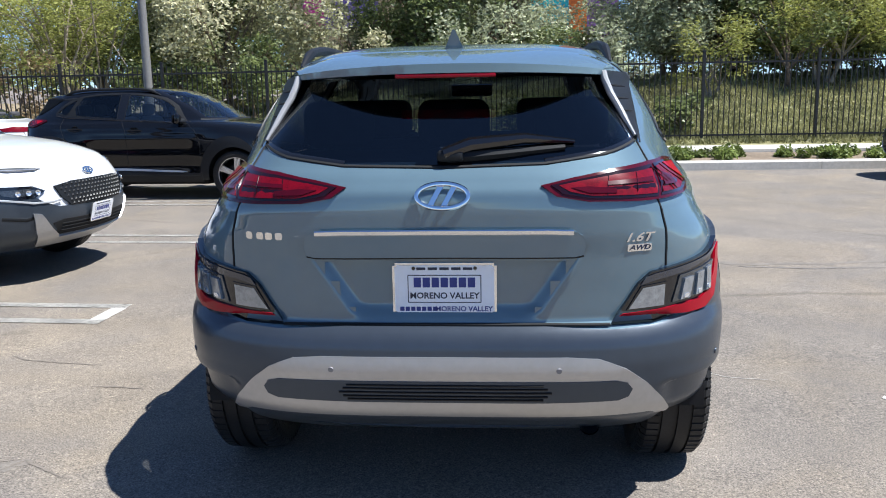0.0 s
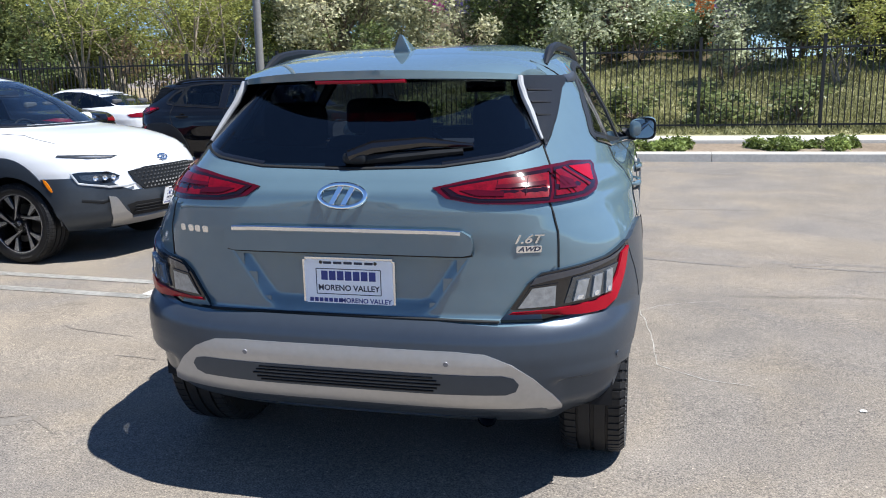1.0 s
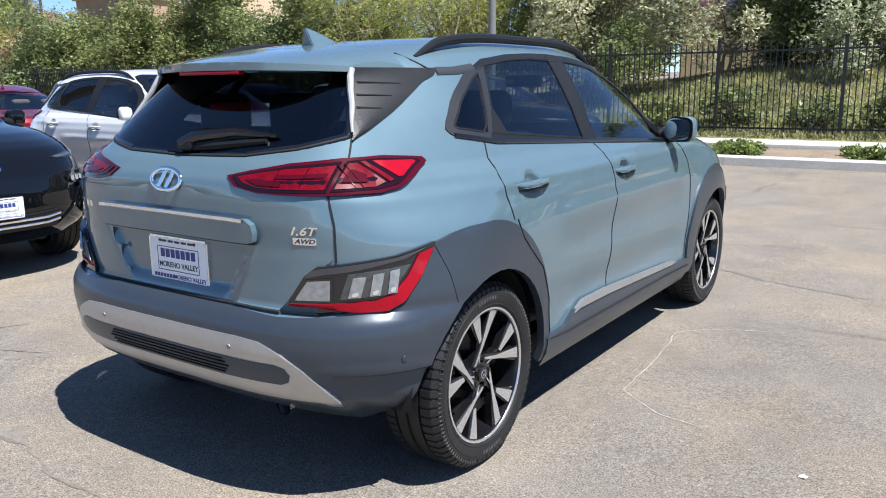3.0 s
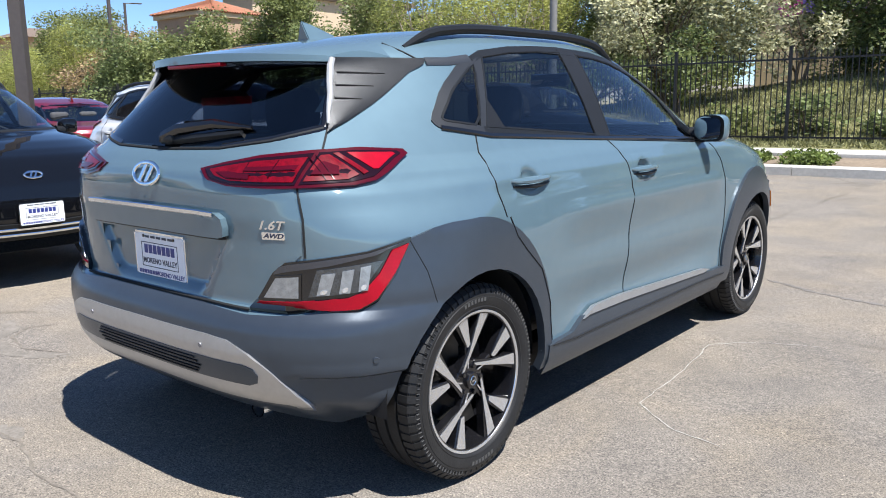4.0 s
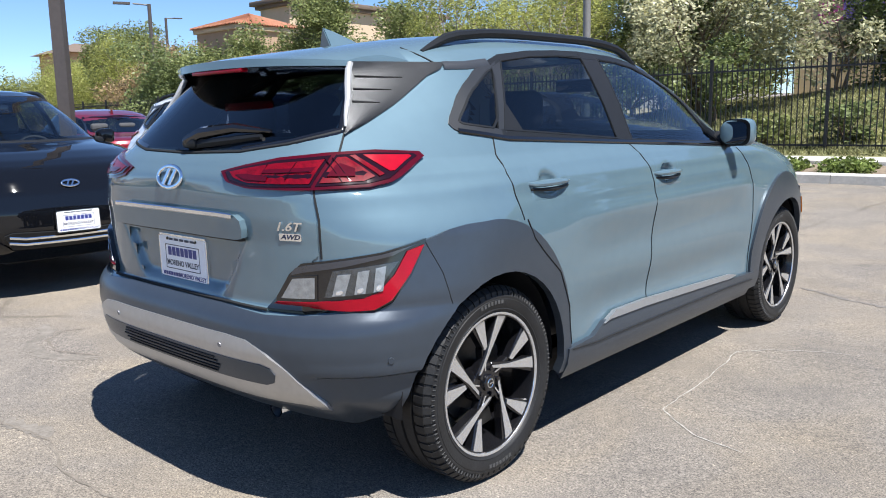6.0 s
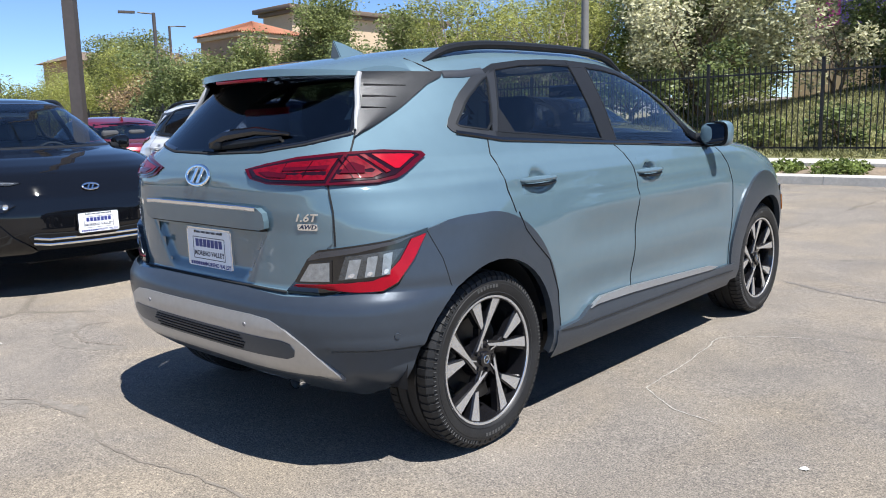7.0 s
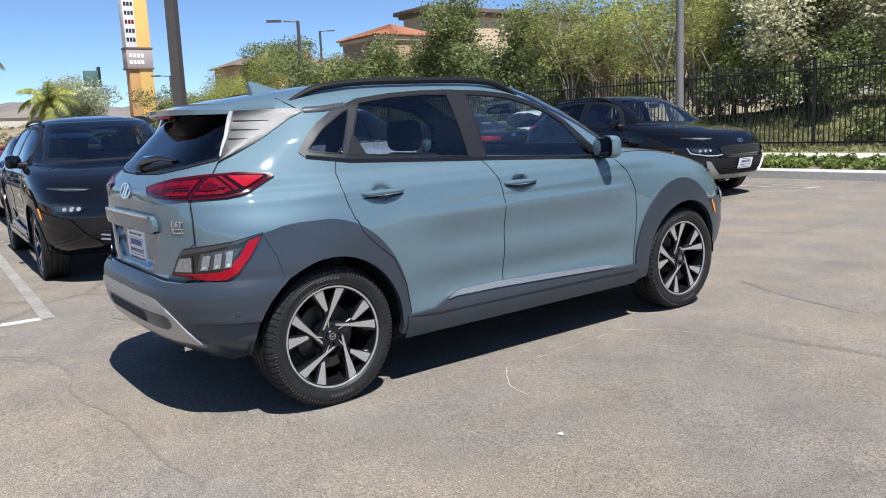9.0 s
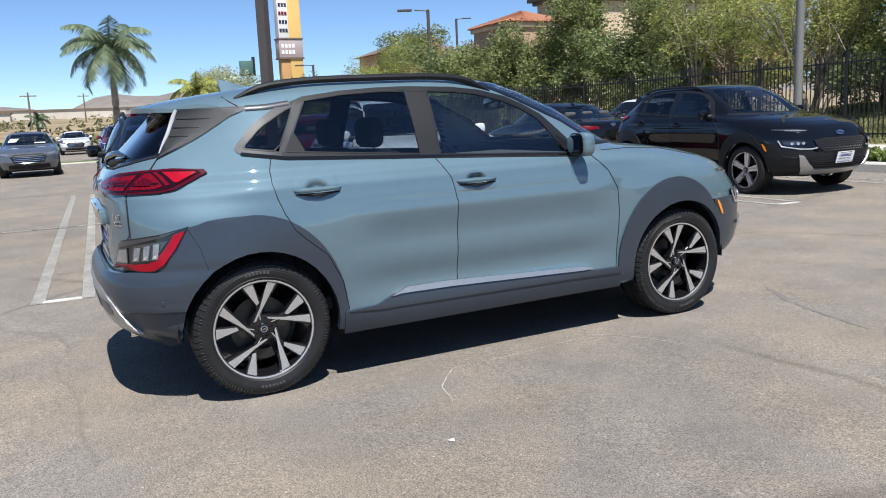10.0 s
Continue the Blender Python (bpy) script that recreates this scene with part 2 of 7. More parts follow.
class Shell:
    """A car's outer skin as level slices: rounded at tail and nose, full along the sides. Panels are laid on it."""

    def __init__(self, rear, front, width, lr=0.95, lf=1.1, nr=3.6, nf=2.8, swell=None, top=1.55):
        self.rear, self.front, self.width = smoothed(rear), smoothed(front), smoothed(width)
        self.lr, self.lf, self.nr, self.nf = lr, lf, nr, nf
        self.swell = swell
        self.top = top
        self.cr, self.cf = 0.25, 1.2
        self.kept = {}

    def slice(self, z):
        yr, yf, w = self.rear(z), self.front(z), np.maximum(self.width(z), 0.002)
        half = 0.49 * (yf - yr)
        return yr, yf, w, np.minimum(self.lr, half), np.minimum(self.lf, half)

    def side(self, y, z):
        y, z = np.asarray(y, float), np.asarray(z, float)
        yr, yf, w, lr, lf = self.slice(z)
        d = np.clip((yr + lr - y) / lr, 0, 1)
        e = np.clip((y - yf + lf) / lf, 0, 1)
        x = w * (1 - d ** self.nr) ** (1 / self.nr) * (1 - e ** self.nf) ** (1 / self.nf)
        if self.swell:
            x = x + self.swell(y, z) * np.clip(x / w * 4 - 2.6, 0, 1)
        return x

    def tail(self, x, z):
        yr, yf, w, lr, lf = self.slice(z)
        return yr + lr - lr * (1 - np.clip(abs(x) / w, 0, 1) ** self.nr) ** (1 / self.nr)

    def nose(self, x, z):
        yr, yf, w, lr, lf = self.slice(z)
        return yf - lf + lf * (1 - np.clip(abs(x) / w, 0, 1) ** self.nf) ** (1 / self.nf)

    def radial(self, a, z, centre, sign):
        """The skin at the angle a about an upright axis; sign -1: from the tail, 1: from the nose."""
        a, z = np.broadcast_arrays(np.asarray(a, float), np.asarray(z, float))
        lo, hi = np.zeros(a.shape), np.full(a.shape, 2.8)
        for _ in range(26):
            m = (lo + hi) / 2
            x, y = np.abs(m * np.sin(a)), centre + sign * m * np.cos(a)
            yr, yf, w, lr, lf = self.slice(z)
            inn = (x < self.side(y, z)) & (y > yr) & (y < yf)
            lo, hi = np.where(inn, m, lo), np.where(inn, hi, m)
        return np.stack([lo * np.sin(a), centre + sign * lo * np.cos(a), z], -1)

    def at(self, mode, u, v):
        if mode == "S":
            return np.stack([self.side(u, v), np.asarray(u, float), np.asarray(v, float)], -1)
        if mode == "L":
            return np.stack([-self.side(u, v), np.asarray(u, float), np.asarray(v, float)], -1)
        return self.radial(u, v, *((self.cr, -1) if mode == "R" else (self.cf, 1)))

    def normal(self, mode, u, v):
        e = 0.006
        du = self.at(mode, u + e, v) - self.at(mode, u - e, v)
        dv = self.at(mode, u, v + e) - self.at(mode, u, v - e)
        n = np.cross(du, dv)
        n /= np.maximum(np.linalg.norm(n, axis=-1, keepdims=True), 1e-9)
        p = self.at(mode, u, v)
        out = p - np.array([0, 1.4, 0.7])
        out[..., 1] *= 0.4
        return n * np.where((n * out).sum(-1, keepdims=True) < 0, -1, 1)

    def solid(self, key, build, material, mirrored=False):
        """One mesh for each shape and material, built once and shared between alike cars."""
        full = (key, material.name, mirrored)
        if full not in self.kept:
            if key not in self.kept:
                self.kept[key] = build()
            me = self.kept[key].copy()
            if mirrored:
                me.transform(Matrix.Diagonal((-1, 1, 1, 1)))
                me.flip_normals()
            me.materials.append(material)
            self.kept[full] = me
        return self.kept[full]

    # corners of panels: by x on the tail, by y on the side, by x on the nose
    @functools.lru_cache(maxsize=None)
    def rx(self, x, z):
        return (math.atan2(x, self.cr - float(self.tail(x, z))), z)

    @functools.lru_cache(maxsize=None)
    def ry(self, y, z):
        return (math.atan2(float(self.side(y, z)), self.cr - y), z)

    @functools.lru_cache(maxsize=None)
    def fx(self, x, z):
        return (math.atan2(x, float(self.nose(x, z)) - self.cf), z)

    @functools.lru_cache(maxsize=None)
    def fy(self, y, z):
        return (math.atan2(float(self.side(y, z)), y - self.cf), z)

    def skin(self, holes):
        """The painted body; holes: (mode, outline) to leave out."""
        bm = bmesh.new()
        zs, z = [], 0.25
        while z < self.top - 0.001:
            zs.append(z)
            z += 0.02 if z < 0.93 else 0.008 if z < 1.10 else 0.016 if z < 1.34 else 0.007 if z < 1.5 else 0.004
        zs.append(self.top - 0.001)
        rings = []
        for z in zs:
            yr, yf, w, lr, lf = self.slice(z)
            th = np.linspace(0, math.pi / 2, 160)
            a = np.stack([np.sin(th) ** (2 / self.nr) * w, yr + lr - lr * np.cos(th) ** (2 / self.nr)], -1)
            b = np.stack([np.full(60, w), np.linspace(yr + lr, yf - lf, 60)], -1)
            c = np.stack([np.cos(th) ** (2 / self.nf) * w, yf - lf + lf * np.sin(th) ** (2 / self.nf)], -1)
            out = []
            for seg, n in ((a, 34), (b, 36), (c, 36)):
                s = np.concatenate([[0], np.cumsum(np.linalg.norm(np.diff(seg, axis=0), axis=1))])
                if s[-1] < 1e-6:
                    s = np.linspace(0, 1, len(seg))
                t = np.linspace(0, s[-1], n + 1)[: n + (seg is c)]
                out += list(zip(np.interp(t, s, seg[:, 0]), np.interp(t, s, seg[:, 1])))
            out = np.array(out)
            if self.swell:
                out[:, 0] += self.swell(out[:, 1], np.full(len(out), z)) * np.clip(out[:, 0] / w * 4 - 2.6, 0, 1)
            rings.append(out)
        rows = []
        for z, out in zip(zs, rings):
            right = [bm.verts.new((x, y, z)) for x, y in out]
            left = [bm.verts.new((-x, y, z)) for x, y in out[1:-1]]
            rows.append(right + left[::-1])
        n = len(rows[0])
        for r0, r1 in zip(rows, rows[1:]):
            for k in range(n):
                q = (r0[k], r0[(k + 1) % n], r1[(k + 1) % n], r1[k])
                c = sum((v.co for v in q), Vector()) / 4
                gone = False
                for mode, poly in holes:
                    if mode == "S" and inside(c.y, c.z, poly) and abs(c.x) > 0.3:
                        gone = True
                    elif mode == "R" and c.y < 0.25 and inside(math.atan2(abs(c.x), self.cr - c.y), c.z, poly):
                        gone = True
                    elif mode == "F" and c.y > self.cf + 0.1 and inside(math.atan2(abs(c.x), c.y - self.cf), c.z, poly):
                        gone = True
                if not gone:
                    bm.faces.new(q)
        bm.faces.new(rows[-1])
        bmesh.ops.delete(bm, geom=[v for v in bm.verts if not v.link_faces], context="VERTS")
        return bm

    def panel(self, name, mode, poly, material, parent, off=0.004, thick=0.006, full=False, mirror=True, step=0.045, label="", crown=0.0, dent=None):
        """A sheet laid on the skin. full: one piece across the middle; else one on each side."""
        if full:
            poly = poly + [(-u, v) for u, v in poly[::-1] if abs(u) > 1e-6]
        step *= 0.55 if mode == "F" else 1.0
        key = (name, mode, tuple(poly), off, thick, step, crown, dent)
        build = lambda: self.sheet(name, mode, poly, off, thick, step, crown, dent)
        made = [part(name, self.solid(key, build, material), None, parent, label)]
        if mirror and not full:
            made.append(part(name, self.solid(key, build, material, True), None, parent, label))
        return made

    def sheet(self, name, mode, poly, off, thick, step, crown, dent):
        bm = bmesh.new()
        bm.faces.new([bm.verts.new((u, v, 0)) for u, v in poly])
        us, vs = [p[0] for p in poly], [p[1] for p in poly]
        for ax, lo, hi in ((0, min(us), max(us)), (1, min(vs), max(vs))):
            k = max(1, round((hi - lo) / step))
            for i in range(1, k):
                co, no = [0, 0, 0], [0, 0, 0]
                co[ax], no[ax] = lo + (hi - lo) * i / k + 1e-5, 1
                bmesh.ops.bisect_plane(bm, geom=bm.verts[:] + bm.edges[:] + bm.faces[:], plane_co=co, plane_no=no, dist=1e-6)
        edge = [e for e in bm.edges if e.is_boundary]
        top = list(bm.verts)
        rim = {v for e in edge for v in e.verts}
        ext = bmesh.ops.extrude_edge_only(bm, edges=edge)["geom"]
        low = [g for g in ext if isinstance(g, bmesh.types.BMVert)]
        for verts, lift in ((top, off), (low, off - thick)):
            u, v = np.array([q.co.x for q in verts]), np.array([q.co.y for q in verts])
            p, nn = self.at(mode, u, v), self.normal(mode, u, v)
            for q, a, b in zip(verts, p, nn):
                rise = lift + (crown if lift == off and q not in rim else 0.0) - (dent(a) if dent else 0.0)
                q.co = Vector(a + rise * b)
        bmesh.ops.triangulate(bm, faces=[f for f in bm.faces if len(f.verts) > 4])
        return mesh_of(bm, name)

    def seam(self, name, mode, line, material, parent, width=0.006, off=0.002, mirror=True, full=False, label=""):
        """A narrow strip along a line on the skin."""
        if full:
            line = [(-u, v) for u, v in line[::-1] if abs(u) > 1e-6] + line
        key = (name, mode, tuple(line), width, off)
        build = lambda: self.strip(name, mode, line, width, off)
        part(name, self.solid(key, build, material), None, parent, label)
        if mirror and not full:
            part(name, self.solid(key, build, material, True), None, parent, label)

    def strip(self, name, mode, line, width, off):
        uv = []
        for (u0, v0), (u1, v1) in zip(line, line[1:]):
            k = max(1, int(math.hypot(u1 - u0, v1 - v0) / 0.025))
            uv += [(u0 + (u1 - u0) * i / k, v0 + (v1 - v0) * i / k) for i in range(k)]
        uv.append(line[-1])
        u, v = np.array(uv).T
        p, n = self.at(mode, u, v), self.normal(mode, u, v)
        t = np.gradient(p, axis=0)
        t /= np.maximum(np.linalg.norm(t, axis=1, keepdims=True), 1e-9)
        s = np.cross(t, n) * width / 2
        bm = bmesh.new()
        rows = [[bm.verts.new(Vector(a + off * c + k * b - (0.004 * c if abs(k) > 1 else 0 * c))) for k in (-1.001, -0.6, 0.6, 1.001)] for a, b, c in zip(p, s, n)]
        for a, b in zip(rows, rows[1:]):
            for k in range(3):
                bm.faces.new((a[k], a[k + 1], b[k + 1], b[k]))
        return mesh_of(bm, name)

    @functools.lru_cache(maxsize=None)
    def top_at(self, x, y):
        """The height of the skin's upper side over a place."""
        lo, hi = 1.0, self.top
        for _ in range(26):
            m = (lo + hi) / 2
            if float(self.side(y, m)) > abs(x) and float(self.rear(m)) < y < float(self.front(m)):
                lo = m
            else:
                hi = m
        return lo

    @functools.lru_cache(maxsize=None)
    def frame_at(self, mode, u, v, off=0.0):
        """A place on the skin with axes: x along it to the right as seen, y up, z outward."""
        p = self.at(mode, np.array([u]), np.array([v]))[0]
        n = Vector(self.normal(mode, np.array([u]), np.array([v]))[0])
        up = (Vector((0, 0, 1)) - n * n.z).normalized()
        right = up.cross(n)
        m = Matrix((right, up, n)).transposed().to_4x4()
        m.translation = Vector(p) + off * n
        return m


# ---- wheels ----
def tyre_mesh(r=0.334, w=0.235, rim=0.243):
    bm = bmesh.new()
    h = w / 2
    prof = [(rim - 0.012, -h * 0.72), (rim + 0.004, -h * 0.92), (rim + 0.012, -h * 0.97), (rim + 0.015, -h * 0.955), (rim + 0.03, -h * 1.0), (rim + 0.046, -h * 1.005), (rim + 0.048, -h * 0.99), (r - 0.036, -h * 0.99), (r - 0.033, -h * 0.975), (r - 0.018, -h * 0.95), (r - 0.006, -h * 0.84)]
    tread = [(-0.80, 0), (-0.47, 0), (-0.46, -0.008), (-0.40, -0.008), (-0.39, 0), (-0.06, 0), (-0.05, -0.008), (0.05, -0.008), (0.06, 0), (0.39, 0), (0.40, -0.008), (0.46, -0.008), (0.47, 0), (0.80, 0)]
    prof += [(r + d - 0.004 * abs(k) ** 3, k * h) for k, d in tread]
    prof += [(q, -x) for q, x in prof[10::-1]]
    lathe(bm, prof, 192)
    # cuts across the shoulders
    for f in list(bm.faces):
        c = f.calc_center_median()
        q = math.hypot(c.y, c.z)
        if q > r - 0.03 and abs(c.x) > 0.47 * h:
            k = round(math.atan2(c.z, c.y) / math.tau * 192 - 0.5)
            if k % 3 == 0:
                new_faces = bmesh.ops.inset_individual(bm, faces=[f], thickness=0.0012, depth=-0.0035)
    return mesh_of(bm, "tyre", angle=30)


def rim_meshes(r=0.243, style="blade"):
    """Outer face towards +x. Barrel and back, dark spokes, bright facings, cap, nuts, brake disc."""
    out = []
    bm = bmesh.new()
    lathe(bm, [(r + 0.004, 0.098), (r + 0.001, 0.106), (r - 0.012, 0.104), (r - 0.018, 0.085), (r - 0.03, 0.0), (r - 0.035, -0.09), (r - 0.02, -0.105)], 72)
    out.append(("rim_barrel", mesh_of(bm, "rim_barrel"), RIM_BLACK))
    bm = bmesh.new()
    lathe(bm, [(r + 0.0035, 0.1005), (r + 0.001, 0.1085), (r - 0.007, 0.1075), (r - 0.009, 0.103)], 72)
    out.append(("rim_lip", mesh_of(bm, "rim_lip"), MACHINED))

    def blade(bm, pts, x0, x1, th):
        """A flat bar with a chamfer; pts (radius, angle offset in metres) go round its face; x rises from rim to hub."""
        top, low = [], []
        for q, s in pts:
            f = (q - 0.05) / (r - 0.05)
            x = x0 + (x1 - x0) * f
            top.append(bm.verts.new((x, s, q)))
            low.append(bm.verts.new((x - th, s * 1.0, q)))
        bm.faces.new(top)
        n = len(pts)
        for i in range(n):
            bm.faces.new((top[i], low[i], low[(i + 1) % n], top[(i + 1) % n]))

    spoke, faces = bmesh.new(), []
    if style == "blade":
        long_ = [(0.022, -0.060), (0.10, -0.041), (r - 0.007, -0.028), (r - 0.006, 0.026), (0.205, 0.012), (0.10, -0.024), (0.03, -0.047)]
        wide = [(0.122, 0.006), (r - 0.008, -0.034), (r - 0.006, 0.026), (0.130, 0.024)]
        for k in range(5):
            turn = Matrix.Rotation(k * math.tau / 5, 4, "X")
            lean = Matrix.Rotation(radians(30), 4, "X")
            for bmx, th, lift in ((spoke, 0.03, 0.0), (None, 0.003, 0.0042)):
                for pts, extra in ((long_, Matrix()), (wide, lean)):
                    own = bmx or bmesh.new()
                    a = len(own.verts)
                    mid = sum(s for q, s in pts) / len(pts)
                    grow = 1.2 if bmx else 0.84
                    blade(own, [(q, mid + (s - mid) * grow) for q, s in pts], 0.082 + lift, 0.098 + lift, th)
                    own.verts.ensure_lookup_table()
                    for v in own.verts[a:]:
                        v.co = turn @ extra @ v.co
                    if not bmx:
                        faces.append(own)
            # dark bridge from the short blade to the hub, with a bright chamfer
            a = len(spoke.verts)
            blade(spoke, [(0.03, -0.010), (0.125, 0.004), (0.125, 0.028), (0.03, 0.014)], 0.078, 0.090, 0.03)
            spoke.verts.ensure_lookup_table()
            for v in spoke.verts[a:]:
                v.co = turn @ lean @ v.co
            own = bmesh.new()
            blade(own, [(0.046, -0.004), (0.088, 0.006), (0.088, 0.012), (0.046, 0.001)], 0.0835, 0.0945, 0.002)
            for v in own.verts:
                v.co = turn @ lean @ v.co
            faces.append(own)
    else:
        for k in range(5):
            turn = Matrix.Rotation(k * math.tau / 5, 4, "X")
            for s0 in (-0.034, 0.012):
                for bmx, th, lift in ((spoke, 0.03, 0.0), (None, 0.003, 0.0042)):
                    own = bmx or bmesh.new()
                    a = len(own.verts)
                    blade(own, [(0.04, s0 * 0.6 - 0.004), (r - 0.01, s0 - 0.006), (r - 0.01, s0 + 0.030), (0.04, s0 * 0.6 + 0.024)], 0.085 + lift, 0.098 + lift, th)
                    own.verts.ensure_lookup_table()
                    for v in own.verts[a:]:
                        v.co = turn @ v.co
                    if not bmx:
                        faces.append(own)
    bmesh.ops.bevel(spoke, geom=spoke.edges[:], offset=0.0022, segments=1, affect="EDGES")
    out.append(("spokes", mesh_of(spoke, "spokes", angle=25), RIM_BLACK if style == "blade" else SILVER))
    for own in faces:
        out.append(("spoke_facing", mesh_of(own, "spoke_facing", False), MACHINED))
    bm = bmesh.new()
    lathe(bm, [(0.0, 0.094), (0.026, 0.093), (0.029, 0.090), (0.030, 0.080), (0.066, 0.076), (0.072, 0.066), (0.074, 0.03)], 40)
    out.append(("hub_cap", mesh_of(bm, "hub_cap"), RIM_BLACK))
    bm = bmesh.new()
    lathe(bm, [(0.0125, 0.0940), (0.0145, 0.0950), (0.0165, 0.0940)], 32)
    box(bm, 0.0935, 0.0955, -0.008, 0.008, -0.002, 0.002, turn=Matrix.Rotation(0.5, 4, "X"))
    out.append(("cap_ring", mesh_of(bm, "cap_ring"), CHROME))
    for k in range(5):
        a = k * math.tau / 5 + 0.3
        bm = bmesh.new()
        c = bmesh.ops.create_cone(bm, cap_ends=True, segments=6, radius1=0.009, radius2=0.008, depth=0.02)["verts"]
        bmesh.ops.transform(bm, verts=c, matrix=pose(0.079, 0.048 * math.cos(a), 0.048 * math.sin(a), 0, 90, 0))
        out.append(("wheel_nut", mesh_of(bm, "wheel_nut", False), RIM_BLACK))
    bm = bmesh.new()
    lathe(bm, [(0.05, 0.012), (0.148, 0.012), (0.150, 0.008), (0.150, -0.008), (0.05, -0.008)], 48)
    out.append(("brake_disc", mesh_of(bm, "brake_disc"), DISC))
    bm = bmesh.new()
    rows = []
    for i in range(9):
        a0 = radians(146 + i * 7)
        rows.append([bm.verts.new((x, q * math.sin(a0), q * math.cos(a0))) for x, q in ((0.005, 0.105), (0.055, 0.108), (0.055, 0.157), (0.005, 0.160))])
    for u, v in zip(rows, rows[1:]):
        for k in range(4):
            bm.faces.new((u[k], u[(k + 1) % 4], v[(k + 1) % 4], v[k]))
    bm.faces.new(rows[0])
    bm.faces.new(rows[-1][::-1])
    out.append(("brake_caliper", mesh_of(bm, "brake_caliper"), DISC))
    return out


def sidewall_mesh():
    """Moulded words as plain raised bars, above and below the rim, and fine ribs between."""
    bm = bmesh.new()
    for mid, count in ((20, 7), (200, 7)):
        for k in range(count):
            box(bm, 0.1150, 0.1189, -0.0055, 0.0055, 0.2745, 0.2870, turn=Matrix.Rotation(radians(mid + 3.6 * (k - count / 2)), 4, "X"))
    for k in range(120):
        if k % 60 > 12:
            box(bm, 0.1120, 0.1168, -0.0008, 0.0008, 0.3000, 0.3120, turn=Matrix.Rotation(radians(3 * k), 4, "X"))
    return mesh_of(bm, "sidewall_print", False)


TYRE, SIDEWALL = tyre_mesh(), sidewall_mesh()
RIM_BLADE, RIM_SPLIT = rim_meshes(), rim_meshes(style="split")


def wheel(car, x, y, z=0.334, style="blade", spin=0.0):
    side = 1 if x > 0 else -1
    w = part("wheel", TYRE.copy() if not TYRE.users else TYRE, RUBBER, car)
    w.name = "wheel"
    w.matrix_local = pose(x, y, z, 0, 0, 0 if side > 0 else 180) @ Matrix.Rotation(radians(spin), 4, "X")
    w["label"] = "black tyre on a machined alloy rim"
    for name, me, m in (RIM_BLADE if style == "blade" else RIM_SPLIT):
        part(name, me, m, w)
    tagged(part("sidewall_print", SIDEWALL, RUBBER_PRINT, w), kind="stuff")
    return w


# ---- the compact crossover: its skin ----
def crossover_swell(y, z):
    """Haunches, shoulder line and the hollow along the doors."""
    g = lambda c, s, t: np.exp(-((t - c) / s) ** 2)
    door = np.clip((y - 0.35) / 0.35, 0, 1) * np.clip((2.2 - y) / 0.35, 0, 1)
    arch = g(0.0, 0.55, y) + g(2.6, 0.5, y)
    fold = np.clip((y - 0.45) / 0.18, 0, 1) * np.clip((2.08 - y) / 0.10, 0, 1)
    line = 0.015 * fold * np.where(z > 0.85, np.clip(1 - (z - 0.85) / 0.045, 0, 1), np.clip(1 - (0.85 - z) / 0.16, 0, 1))
    taper = np.clip((0.15 - y) / 0.4, 0, 1)
    taper = taper * taper * (3 - 2 * taper)
    line = line - 0.056 * taper * np.clip((z - 0.88) / 0.14, 0, 1) * np.clip((1.48 - z) / 0.12, 0, 1) + 0.016 * taper * np.clip((0.82 - z) / 0.12, 0, 1)
    return line -0.030 * g(0.47, 0.11, z) * door - 0.012 * g(0.72, 0.10, z) * door + 0.010 * g(0.93, 0.06, z) * door + 0.016 * g(0.72, 0.22, z) * np.clip(arch, 0, 1) + 0.006 * g(1.0, 0.03, z)


KX = Shell(
    rear=[(0.2, -0.38), (0.28, -0.48), (0.33, -0.575), (0.38, -0.642), (0.47, -0.672), (0.55, -0.685), (0.61, -0.68), (0.645, -0.655), (0.66, -0.622), (0.75, -0.622), (0.86, -0.625), (0.93, -0.632), (1.0, -0.632), (1.05, -0.622), (1.10, -0.590), (1.125, -0.562), (1.20, -0.490), (1.30, -0.390), (1.39, -0.302), (1.42, -0.268), (1.442, -0.225), (1.465, -0.14), (1.49, -0.02), (1.52, 0.20), (1.54, 0.45), (1.557, 0.85)],
    front=[(0.2, 3.10), (0.28, 3.27), (0.38, 3.42), (0.50, 3.46), (0.62, 3.46), (0.75, 3.43), (0.85, 3.36), (0.92, 3.27), (0.97, 3.13), (1.02, 2.93), (1.055, 2.70), (1.08, 2.48), (1.10, 2.42), (1.20, 2.26), (1.32, 2.07), (1.42, 1.86), (1.48, 1.68), (1.52, 1.48), (1.545, 1.22), (1.557, 1.0)],
    width=[(0.2, 0.78), (0.27, 0.86), (0.33, 0.882), (0.42, 0.886), (0.55, 0.888), (0.70, 0.888), (0.82, 0.888), (0.92, 0.880), (1.0, 0.864), (1.05, 0.845), (1.09, 0.806), (1.15, 0.778), (1.25, 0.732), (1.35, 0.675), (1.42, 0.632), (1.46, 0.603), (1.49, 0.570), (1.515, 0.510), (1.535, 0.42), (1.548, 0.29), (1.557, 0.10)],
    lr=0.86, nr=3.8, nf=3.0, swell=crossover_swell, top=1.557)

WHEEL_R, AXLE_F = 0.334, 2.60


def arc(cy, cz, r, a0, a1, n=14):
    return [(cy + r * math.cos(radians(a0 + (a1 - a0) * i / n)), cz + r * math.sin(radians(a0 + (a1 - a0) * i / n))) for i in range(n + 1)]


